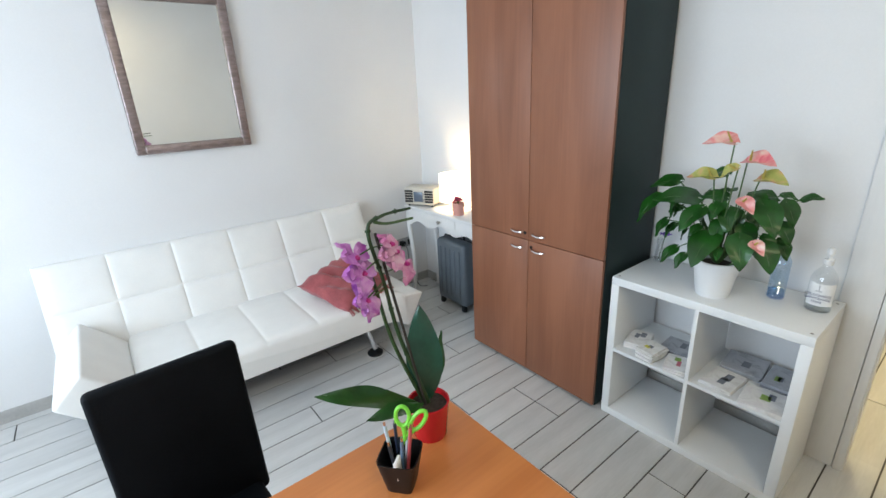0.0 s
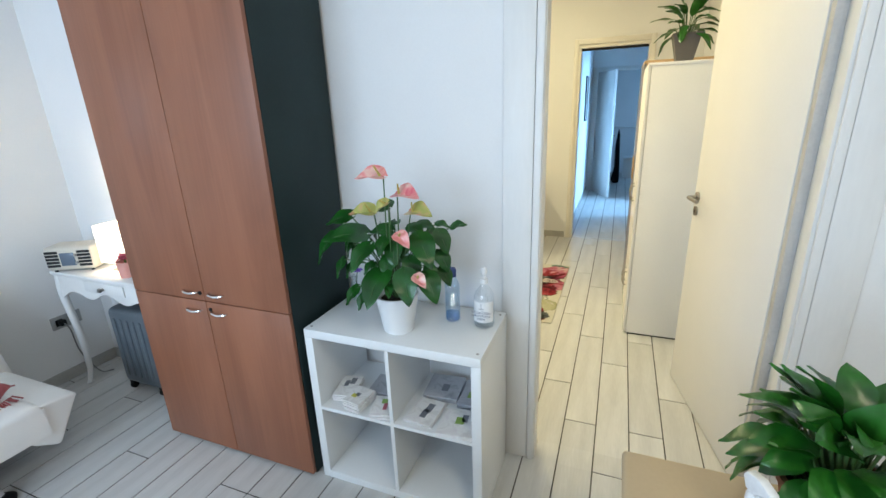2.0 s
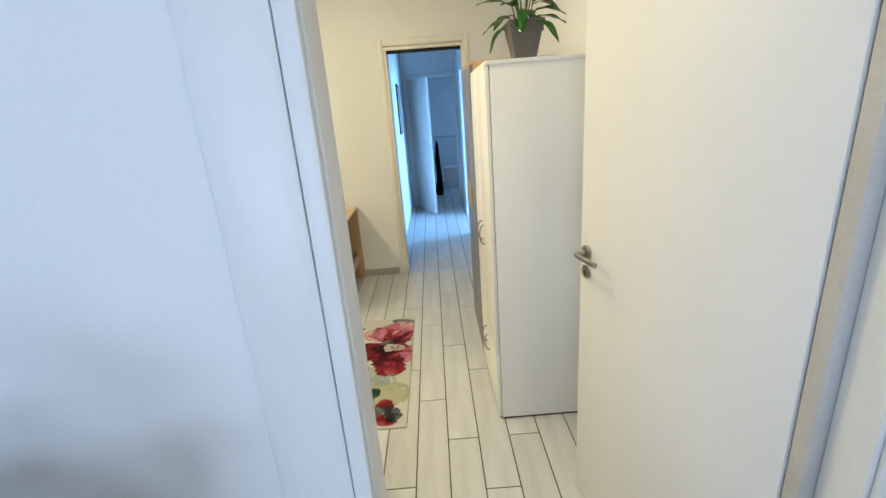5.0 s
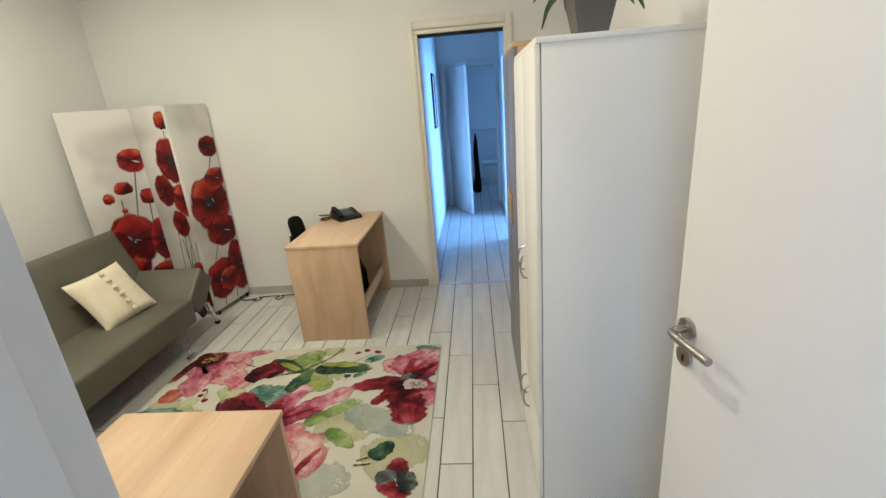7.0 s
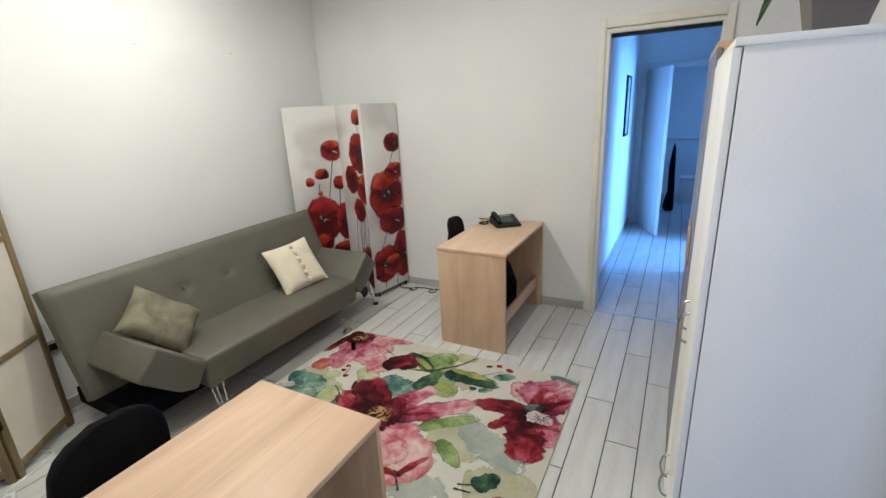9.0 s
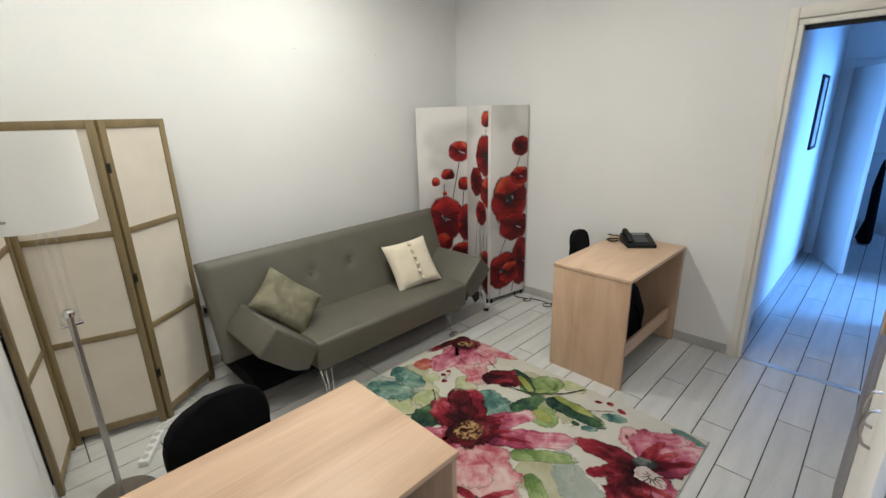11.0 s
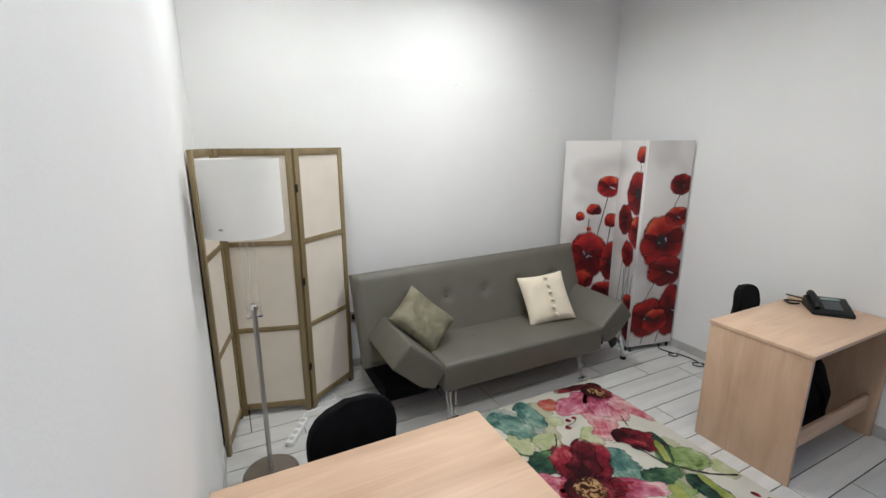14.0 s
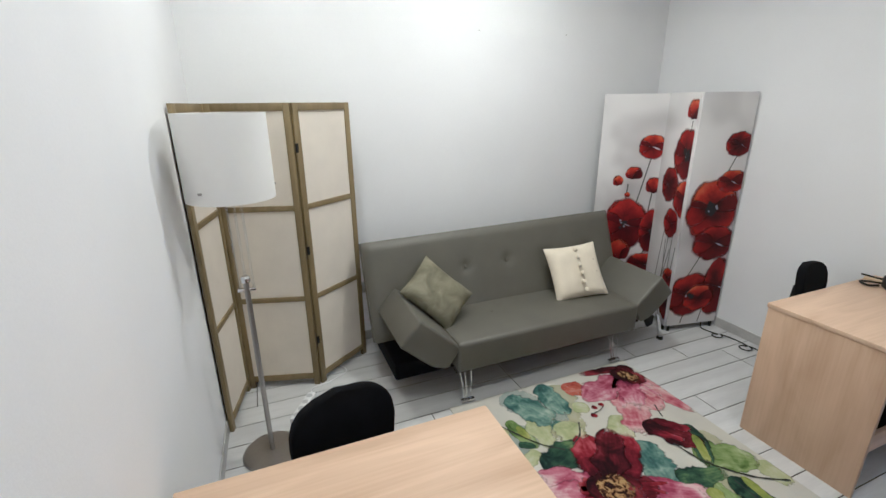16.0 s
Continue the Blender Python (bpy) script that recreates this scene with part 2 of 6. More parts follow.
MIRROR = mat("mirror_glass", (0.86, 0.87, 0.85), 0.01, 1.0, vary=0.0, bump=0.0)

# ---- building helpers ----


def thing(name, label, category, loc=(0, 0, 0), rz=0.0, group=""):
    ob = new(name)
    ob.empty_display_size = 0.05
    ob.matrix_world = pose(*loc, 0, 0, rz)
    return tagged(ob, label, category, group)


def mesh_from(name, bm, material, smooth=40):
    me = bpy.data.meshes.new(name)
    bmesh.ops.recalc_face_normals(bm, faces=bm.faces)
    bm.to_mesh(me)
    bm.free()
    me.materials.append(material)
    if smooth:
        me.shade_smooth()
        me.set_sharp_from_angle(angle=radians(smooth))
    return me


def part(name, bm, material, parent, label="", m=None, smooth=40):
    if m is not None:
        bm.transform(m)
    ob = new(name, mesh_from(name, bm, material, smooth))
    ob.parent = parent
    return tagged(ob, label)


def setting(name, bm, material, label, category):
    return tagged(new(name, mesh_from(name, bm, material, 30)), label, category, kind="structure")


def box(lo, hi, bev=0.0, seg=2, bm=None):
    own = bmesh.new()
    vs = [own.verts.new((x, y, z)) for x in (lo[0], hi[0]) for y in (lo[1], hi[1]) for z in (lo[2], hi[2])]
    for q in ((0, 1, 3, 2), (4, 6, 7, 5), (0, 4, 5, 1), (2, 3, 7, 6), (0, 2, 6, 4), (1, 5, 7, 3)):
        own.faces.new([vs[i] for i in q])
    if bev:
        bmesh.ops.bevel(own, geom=list(own.edges), offset=bev, segments=seg, profile=0.5, affect="EDGES", clamp_overlap=True)
    if bm is None:
        return own
    return merge(bm, own)


def merge(bm, own, m=None):
    """Adds the faces of own to bm."""
    if m is not None:
        own.transform(m)
    tmp = bpy.data.meshes.new("tmp")
    own.to_mesh(tmp)
    own.free()
    bm.from_mesh(tmp)
    bpy.data.meshes.remove(tmp)
    return bm


def lathe(profile, n=24, bm=None):
    own = bmesh.new()
    rings = []
    for r, z in profile:
        if r < 1e-5:
            rings.append([own.verts.new((0, 0, z))])
        else:
            rings.append([own.verts.new((r * math.cos(2 * math.pi * i / n), r * math.sin(2 * math.pi * i / n), z)) for i in range(n)])
    for a, b in zip(rings, rings[1:]):
        for i in range(n):
            j = (i + 1) % n
            if len(a) == 1 and len(b) == 1:
                continue
            if len(a) == 1:
                own.faces.new((a[0], b[i], b[j]))
            elif len(b) == 1:
                own.faces.new((a[i], b[0], a[j]))
            else:
                own.faces.new((a[i], b[i], b[j], a[j]))
    return own if bm is None else merge(bm, own)


def tube(points, r, n=8, bm=None, taper=1.0):
    """A round bar along points; its radius goes from r to r * taper."""
    own = bmesh.new()
    pts = [Vector(p) for p in points]
    rings, ref = [], None
    for i, p in enumerate(pts):
        d = (pts[min(i + 1, len(pts) - 1)] - pts[max(i - 1, 0)]).normalized()
        if ref is None:
            ref = d.orthogonal().normalized()
        ref = (ref - d * ref.dot(d)).normalized()
        other, rad = d.cross(ref), r * (1 + (taper - 1) * i / max(1, len(pts) - 1))
        rings.append([own.verts.new(p + (ref * math.cos(2 * math.pi * k / n) + other * math.sin(2 * math.pi * k / n)) * rad) for k in range(n)])
    for a, b in zip(rings, rings[1:]):
        for k in range(n):
            own.faces.new((a[k], a[(k + 1) % n], b[(k + 1) % n], b[k]))
    own.faces.new(list(reversed(rings[0])))
    own.faces.new(rings[-1])
    return own if bm is None else merge(bm, own)


def curve_pts(ctrl, n=12):
    """Points of a smooth curve through the control points."""
    c = [Vector(p) for p in ctrl]
    c = [2 * c[0] - c[1]] + c + [2 * c[-1] - c[-2]]
    out = []
    for i in range(1, len(c) - 2):
        for k in range(n):
            t = k / n
            out.append(0.5 * (2 * c[i] + (c[i + 1] - c[i - 1]) * t + (2 * c[i - 1] - 5 * c[i] + 4 * c[i + 1] - c[i + 2]) * t * t + (3 * c[i] - c[i - 1] - 3 * c[i + 1] + c[i + 2]) * t ** 3))
    return out + [c[-2]]


def prism(outline, depth, bev=0.0, seg=2):
    """A flat outline in x, z pushed along y from 0 to depth."""
    own = bmesh.new()
    a = [own.verts.new((x, 0, z)) for x, z in outline]
    b = [own.verts.new((x, depth, z)) for x, z in outline]
    own.faces.new(a)
    own.faces.new(list(reversed(b)))
    for i in range(len(a)):
        j = (i + 1) % len(a)
        own.faces.new((a[i], b[i], b[j], a[j]))
    if bev:
        bmesh.ops.bevel(own, geom=list(own.edges), offset=bev, segments=seg, profile=0.5, affect="EDGES", clamp_overlap=True)
    return own


def pillow(w, h, d, n=18, pinch=0.9):
    """A stuffed square cushion lying in x, y, thick along z."""
    own = bmesh.new()
    top, bot = [], []
    for j in range(n + 1):
        for i in range(n + 1):
            u, v = 2 * i / n - 1, 2 * j / n - 1
            px = u * w / 2 * (1 - 0.07 * pinch * (1 - v * v) * 1.0)
            py = v * h / 2 * (1 - 0.07 * pinch * (1 - u * u) * 1.0)
            t = d / 2 * max(0.0, (1 - u ** 4) * (1 - v ** 4)) ** 0.55 + 0.004
            wob = 0.010 * noise.noise(Vector((px * 9, py * 9, w)))
            top.append(own.verts.new((px, py, t + wob * (t > 0.01))))
            bot.append(own.verts.new((px, py, -t)))
    for j in range(n):
        for i in range(n):
            k = j * (n + 1) + i
            own.faces.new((top[k], top[k + 1], top[k + n + 2], top[k + n + 1]))
            own.faces.new((bot[k], bot[k + n + 1], bot[k + n + 2], bot[k + 1]))
    rim = [j * (n + 1) for j in range(n)] + [n * (n + 1) + i for i in range(n)] + [(n - j) * (n + 1) + n for j in range(n)] + [n - i for i in range(n)]
    for a, b in zip(rim, rim[1:] + rim[:1]):
        own.faces.new((top[a], top[b], bot[b], bot[a]))
    return own


def leaf(length, width, bend=0.5, fold=0.25, n=8, tip=1.6, heart=0.0, m=None):
    """A leaf from the origin along +y, its face up, bending down; fold lifts the sides."""
    own = bmesh.new()
    rows = []
    for i in range(n + 1):
        t = i / n
        a = bend * t
        y = length * (math.sin(a) / bend if abs(bend) > 1e-3 else t)
        z = -length * ((1 - math.cos(a)) / bend if abs(bend) > 1e-3 else 0)
        half = width / 2 * (math.sin(math.pi * min(1, t ** (1 / tip))) ** 0.8 if 0 < t < 1 else 0.03)
        back = heart * width * max(0, 0.35 - t) * 1.2
        row = []
        for s in (-1, -0.5, 0, 0.5, 1):
            row.append(own.verts.new((s * half, y - back * abs(s), z + fold * half * abs(s) + 0.004 * math.sin(9 * t + 3 * s))))
        rows.append(row)
    for a, b in zip(rows, rows[1:]):
        for k in range(4):
            own.faces.new((a[k], a[k + 1], b[k + 1], b[k]))
    if m is not None:
        own.transform(m)
    return own



# ---- setting ----
EAST, OFFICE_W, NORTH, FAR, CEIL = 2.34, 2.465, 3.31, 6.17, 3.15
# floor slab under the tiles
setting("floor", box((-2.0, -1.9, -0.12), (12.3, 3.6, -0.003)), GROUT, "whitewashed wood-look plank tiles with dark grout", "floor")
FLOOR = bpy.data.objects["floor"]

setting("wall_north", box((-2.0, NORTH, 0), (FAR + 0.13, NORTH + 0.15, CEIL)), PLASTER, "matt white plastered wall behind both sofas", "wall")
# wall between the two rooms, with the doorway in it
bm = box((EAST, 0.36, 0), (OFFICE_W, NORTH, CEIL))
for v in bm.verts:
    if v.co.x > EAST + 0.01 and v.co.y > 3:
        v.co.x += 0.065
box((EAST, -1.75, 0), (OFFICE_W, -0.62, CEIL), bm=bm)
box((EAST, -0.62, 2.17), (OFFICE_W, 0.36, CEIL), bm=bm)
setting("wall_partition", bm, PLASTER, "white plastered partition wall with a doorway", "wall")
# west wall with the window
bm = box((-2.0, -1.75, 0), (-1.82, 0.40, CEIL))
box((-2.0, 2.70, 0), (-1.82, NORTH, CEIL), bm=bm)
box((-2.0, 0.40, 0), (-1.82, 2.70, 0.85), bm=bm)
box((-2.0, 0.40, 2.35), (-1.82, 2.70, CEIL), bm=bm)
setting("wall_west", bm, PLASTER, "white plastered wall with a window", "wall")
setting("wall_south", box((-2.0, -1.9, 0), (EAST, -1.75, CEIL)), PLASTER, "white plastered wall", "wall")
setting("wall_office_south", box((OFFICE_W, -0.80, 0), (FAR, -0.68, CEIL)), PLASTER, "white plastered wall behind the cupboards", "wall")
# far wall of the office with the corridor doorway
bm = box((FAR, 0.56, 0), (FAR + 0.13, NORTH, CEIL))
box((FAR, -0.80, 0), (FAR + 0.13, -0.20, CEIL), bm=bm)
box((FAR, -0.20, 2.22), (FAR + 0.13, 0.56, CEIL), bm=bm)
setting("wall_east", bm, PLASTER, "white plastered wall with a doorway to the corridor", "wall")
# corridor
setting("wall_corridor_north", box((FAR + 0.13, 0.60, 0), (9.50, 0.72, CEIL)), PLASTER, "white plastered corridor wall", "wall")
bm = box((FAR + 0.13, -0.42, 0), (7.50, -0.30, CEIL))
box((8.60, -0.42, 0), (9.50, -0.30, CEIL), bm=bm)
box((7.50, -0.42, 2.15), (8.60, -0.30, CEIL), bm=bm)
setting("wall_corridor_south", bm, PLASTER, "white plastered corridor wall with a side opening", "wall")
bm = box((9.50, 0.50, 0), (9.60, 0.72, CEIL))
box((9.50, -0.42, 0), (9.60, -0.26, CEIL), bm=bm)
box((9.50, -0.26, 2.12), (9.60, 0.50, CEIL), bm=bm)
setting("wall_corridor_end", bm, PLASTER, "white wall with a doorway at the corridor's end", "wall")
bm = box((12.0, -1.4, 0), (12.1, 1.4, CEIL))
box((9.60, 1.3, 0), (12.0, 1.4, CEIL), bm=bm)
box((9.60, -1.4, 0), (10.4, -1.3, CEIL), bm=bm)
box((11.2, -1.4, 0), (12.0, -1.3, CEIL), bm=bm)
box((10.4, -1.4, 0), (11.2, -1.3, 1.0), bm=bm)
box((10.4, -1.4, 2.2), (11.2, -1.3, CEIL), bm=bm)
box((9.60, 0.72, 0), (9.66, 1.3, CEIL), bm=bm)
box((9.60, -1.3, 0), (9.66, -0.42, CEIL), bm=bm)
setting("wall_back_room", bm, PLASTER, "white walls of the unlit room past the corridor", "wall")
# side space that lets daylight into the corridor
bm = box((7.3, -1.9, 0), (7.4, -0.42, CEIL))
box((8.7, -1.9, 0), (8.8, -0.42, CEIL), bm=bm)
setting("wall_side_space", bm, PLASTER, "white walls beside the corridor's side opening", "wall")
setting("ceiling", box((-2.0, -1.9, CEIL), (12.3, 3.6, CEIL + 0.1)), CEILING, "plain white ceiling", "ceiling")


def skirting(name, lo, hi):
    setting(name, box(lo, hi, 0.002, 1), SKIRT, "low grey tile skirting", "baseboard")


skirting("baseboard", (-1.82, NORTH - 0.009, 0), (EAST, NORTH, 0.075))
skirting("baseboard", (OFFICE_W + 0.066, NORTH - 0.009, 0), (FAR, NORTH, 0.075))
skirting("baseboard", (FAR - 0.009, 0.62, 0), (FAR, NORTH - 0.009, 0.075))
bm = box((OFFICE_W, 0.52, 0), (OFFICE_W + 0.009, NORTH - 0.009, 0.075), 0.002, 1)
for v in bm.verts:
    v.co.x += 0.065 * (v.co.y - 0.36) / (NORTH - 0.36)
setting("baseboard", bm, SKIRT, "low grey tile skirting", "baseboard")
skirting("baseboard", (EAST - 0.009, 0.47, 0), (EAST, NORTH - 0.009, 0.075))
skirting("baseboard", (FAR + 0.13, 0.591, 0), (9.5, 0.60, 0.075))

# window of the first room, behind the walk
win = tagged(new("window_1"), "white framed window letting daylight in", "window", kind="structure")
win.location = (-1.9, 1.55, 0.85)
for y0, y1 in ((-1.15, -1.08), (-0.035, 0.035), (1.08, 1.15)):
    part("window_frame", box((-0.03, y0, 0), (0.03, y1, 1.5), 0.004), TRIM, win)
for z0, z1 in ((0, 0.07), (1.43, 1.5)):
    part("window_frame", box((-0.03, -1.08, z0), (0.03, -0.035, z1), 0.004), TRIM, win)
    part("window_frame", box((-0.03, 0.035, z0), (0.03, 1.08, z1), 0.004), TRIM, win)
for y0, y1 in ((-1.08, -0.035), (0.035, 1.08)):
    ob = part("pane", box((-0.004, y0, 0.07), (0.004, y1, 1.43)), CLEAR, win)
    ob.visible_shadow = False

# doorway between the rooms: lining, casings on both faces
door_frame = tagged(new("door_frame_1"), "white lacquered door frame with grooved casing, worn edges", "door frame", kind="structure")
door_frame.location = (2.41, -0.13, 0)
X0, X1 = EAST - 2.41, OFFICE_W - 2.41
# the lining has a rebate for the door on the office side
for y0, y1, r0, r1 in ((0.442, 0.49, 0.462, 0.49), (-0.49, -0.435, -0.49, -0.452)):
    part("lining", box((X0 - 0.004, y0, 0), (X1 - 0.042, y1, 2.13), 0.003), TRIM, door_frame)
    part("rebate", box((X1 - 0.0425, r0, 0), (X1 - 0.006, r1, 2.13), 0.002), TRIM, door_frame)
part("lining", box((X0 - 0.004, -0.49, 2.13), (X1 - 0.004, 0.49, 2.17), 0.003), TRIM, door_frame)
for s in (-1, 1):
    ys = sorted((s * 0.446, s * 0.476))
    part("casing", box((X0 - 0.018, ys[0], 0), (X0 - 0.0045, ys[1], 2.24), 0.004), TRIM, door_frame)
    ys = sorted((s * 0.4775, s * 0.600))
    part("casing", box((X0 - 0.014, ys[0], 0), (X0 - 0.0005, ys[1], 2.24), 0.006), TRIM, door_frame)
part("casing", box((X0 - 0.018, -0.446, 2.14), (X0 - 0.0045, 0.446, 2.24), 0.004), TRIM, door_frame)
# added strip over the hinge gap; its grey stands in for shade
part("gap_strip", box((X1 - 0.041, -0.4515, 0), (X1 - 0.002, -0.404, 2.12), 0.002), mat("grey_gap_shade", (0.50, 0.48, 0.45), 0.6), door_frame, "grey strip over the hinge gap, toned like shade")

# doorway to the corridor
frame2 = tagged(new("door_frame_2"), "narrow cream lacquered door frame to the corridor", "door frame", kind="structure")
frame2.location = (FAR, 0.18, 0)
for y0, y1 in ((0.345, 0.38), (-0.38, -0.345)):
    part("lining", box((-0.006, y0, 0), (0.135, y1, 2.19), 0.003), CASING, frame2)
part("lining", box((-0.006, -0.38, 2.19), (0.135, 0.38, 2.22), 0.003), CASING, frame2)
for y0, y1 in ((0.374, 0.420), (-0.412, -0.366)):
    part("casing", box((-0.018, y0, 0), (-0.0065, y1, 2.285), 0.004), CASING, frame2)
part("casing", box((-0.018, -0.366, 2.225), (-0.0065, 0.374, 2.285), 0.004), CASING, frame2)
# black strip just under the top lining
part("dark_strip", box((0.022, -0.344, 2.166), (0.062, 0.344, 2.1895), 0.001), BLACKP, frame2, "dark strip along the top of the opening")
part("threshold", box((0.0, -0.344, -0.002), (0.05, 0.344, 0.003), 0.001), mat("pale_metal_strip", (0.6, 0.6, 0.58), 0.35, 0.8), frame2, "pale metal threshold strip")


def lever_handle(parent, x, y, z, side, along):
    """Rose, lever and key rose on a door face; side is the face's normal along y, along the lever's way along x."""
    fl = pose(x, y, z, 90 if side < 0 else -90, 0, 0)
    h = part("door_handle", lathe([(0.0, 0), (0.027, 0), (0.027, 0.008), (0.024, 0.010), (0.0, 0.010)], 24), STEEL, parent, "satin steel lever handle", fl)
    bar = tube(curve_pts([(x, y, z), (x, y + side * 0.035, z), (x + along * 0.012, y + side * 0.050, z), (x + along * 0.06, y + side * 0.054, z), (x + along * 0.135, y + side * 0.054, z)], 5), 0.0095, 12)
    part("lever", bar, STEEL, h)
    ob = part("key_rose", lathe([(0.0, 0), (0.025, 0), (0.025, 0.007), (0.0, 0.008)], 24), STEEL, parent, "satin steel keyhole rose", pose(x, y, z - 0.075, 90 if side < 0 else -90, 0, 0))
    part("keyhole", box((x - 0.003, y + side * 0.008, z - 0.088), (x + 0.003, y + side * 0.0095, z - 0.070), 0.001), BLACKP, ob)


# the open door between the rooms
door = tagged(new("door_1"), "plain off-white interior door standing open into the office", "door", kind="structure")
door.matrix_world = pose(2.468, -0.530, 0.008, 0, 0, 12.2)
part("leaf", box((0.0, -0.040, 0), (0.83, 0, 2.11), 0.003), DOORWHITE, door)
lever_handle(door, 0.785, 0.0, 1.115, 1, -1)

# the door at the corridor's end
door2 = tagged(new("door_2"), "white interior door standing open at the corridor's end", "door", kind="structure")
ang = math.degrees(math.atan2(0.20 - 0.50, 8.78 - 9.47))
door2.matrix_world = pose(9.47, 0.50, 0.008, 0, 0, ang)
part("leaf", box((0, 0, 0), (0.75, 0.04, 2.10), 0.003), DOORWHITE, door2)
lever_handle(door2, 0.69, 0.04, 1.05, 1, -1)
frame3 = tagged(new("door_frame_3"), "white door frame at the corridor's end", "door frame", kind="structure")
frame3.location = (9.49, 0.12, 0)
for y0, y1 in ((0.37, 0.45), (-0.45, -0.37)):
    part("casing", box((-0.012, y0, 0), (0.009, y1, 2.20), 0.004), TRIM, frame3)
part("casing", box((-0.012, -0.37, 2.12), (0.009, 0.37, 2.20), 0.004), TRIM, frame3)


# ---- places of printed and grown flowers ----
POPPY_A = [(0.401, 1.405, 0.097, 0.096, 0, 0), (0.287, 1.186, 0.062, 0.058, 0, 0), (0.17, 1.118, 0.039, 0.05, 0, 0), (0.443, 1.091, 0.055, 0.072, 0, 0), (0.261, 0.752, 0.163, 0.228, 1, 1), (0.482, 0.709, 0.101, 0.19, 1, 1), (0.229, 0.515, 0.089, 0.1, 0, 0), (0.44, 0.41, 0.126, 0.1, 0, 0), (0.252, 1.008, 0.022, 0.023, 0, 0)]
POPPY_B = [(0.388, 1.691, 0.085, 0.076, 1, 0), (0.378, 1.386, 0.167, 0.178, 1, 1), (0.204, 1.139, 0.117, 0.132, 1, 0), (0.431, 1.067, 0.14, 0.134, 0, 0), (0.298, 0.858, 0.098, 0.111, 1, 0), (0.417, 0.243, 0.104, 0.146, 1, 0), (0.406, 0.436, 0.099, 0.083, 0, 0)]
POPPY_C = [(0.363, 1.457, 0.109, 0.087, 1, 0), (0.235, 0.982, 0.208, 0.232, 0, 1), (0.361, 1.191, 0.121, 0.082, 0, 0), (0.299, 0.721, 0.176, 0.134, 1, 0), (0.165, 0.304, 0.193, 0.179, 1, 1), (0.398, 0.349, 0.119, 0.252, 1, 0), (0.246, 0.272, 0.13, 0.108, 0, 0)]
ANTHURIUM_LEAVES = [
    (2.12, 0.912, 1.264, 0.131),
    (2.1, 1.111, 1.206, 0.156),
    (1.98, 0.995, 1.179, 0.192),
    (2.02, 1.144, 1.097, 0.175),
    (1.93, 0.914, 1.112, 0.146),
    (2.0, 1.062, 1.024, 0.108),
    (1.9, 0.846, 1.01, 0.182),
    (2.05, 0.882, 1.183, 0.114),
    (1.9, 0.713, 1.022, 0.15),
    (1.95, 0.658, 1.153, 0.158),
    (1.96, 0.641, 1.004, 0.137),
    (2.04, 0.617, 1.156, 0.11),
    (2.05, 0.621, 1.076, 0.103),
    (2.06, 0.618, 1.011, 0.095),
    (2.1, 0.583, 1.207, 0.072),
    (2.1, 0.838, 1.207, 0.065),
    (1.98, 0.844, 1.145, 0.099),
    (2.1, 0.71, 1.199, 0.084),
    (1.98, 1.005, 0.921, 0.108),
    (1.98, 0.797, 1.116, 0.12),
    (1.99, 0.724, 1.054, 0.12),
    (1.97, 0.823, 1.066, 0.11),
    (1.95, 0.942, 0.913, 0.084),
    (1.91, 0.789, 0.992, 0.059),
]
ANTHURIUM_FLOWERS = [(1.97, 0.856, 1.401), (1.97, 0.728, 1.339), (1.97, 0.903, 1.268), (1.97, 0.68, 1.278), (1.92, 0.726, 1.19), (1.92, 0.667, 1.042), (1.92, 0.795, 1.305)]

# ---- first room: cupboards, sofa, tables ----


def tall_cupboard():
    """Two-tier cupboard, its doors facing -x."""
    w = thing("wardrobe", "tall cherry-wood cupboard with dark anthracite sides and four doors", "cupboard", (2.11, 1.707, 0))
    x0, x1, y0, y1, top = -0.205, 0.215, -0.462, 0.462, 2.50
    for ya, yb in ((y0, y0 + 0.022), (y1 - 0.022, y1)):
        part("side_panel", box((x0, ya, 0.012), (x1, yb, top), 0.002), ANTHRA, w, "anthracite side panel")
    part("back_panel", box((x1 - 0.012, y0 + 0.022, 0.03), (x1, y1 - 0.022, top)), ANTHRA, w)
    part("top_panel", box((x0, y0 + 0.022, top - 0.025), (x1 - 0.012, y1 - 0.022, top)), ANTHRA, w)
    part("plinth", box((x0 + 0.01, y0 + 0.022, 0.0), (x0 + 0.03, y1 - 0.022, 0.035)), ANTHRA, w)
    part("shelf", box((x0, y0 + 0.022, 0.83), (x1 - 0.012, y1 - 0.022, 0.85)), ANTHRA, w)
    for ya, yb, s in ((y0 + 0.002, -0.0015, -1), (0.0015, y1 - 0.002, 1)):
        for za, zb, low in ((0.022, 0.838, True), (0.842, top - 0.003, False)):
            d = part("door", box((x0 - 0.021, ya, za), (x0 - 0.002, yb, zb), 0.0018), CHERRY, w, "cherry-wood door")
            z = (zb - 0.045) if low else (za + 0.040)
            yc = s * 0.075
            h = tube(curve_pts([(x0 - 0.021, yc - 0.042, z), (x0 - 0.036, yc - 0.036, z), (x0 - 0.043, yc, z - 0.004), (x0 - 0.036, yc + 0.036, z), (x0 - 0.021, yc + 0.042, z)], 5), 0.005, 8)
            part("handle", h, CHROME, d, "bowed chrome handle")
            if (low and s < 0) or (not low and s > 0):
                part("lock", lathe([(0, 0), (0.009, 0), (0.009, 0.004), (0.0, 0.005)], 14), BLACKP, d, "small round lock", pose(x0 - 0.021, s * 0.022, z + (0.01 if low else -0.004), 0, -90, 0))
    return w


tall_cupboard()


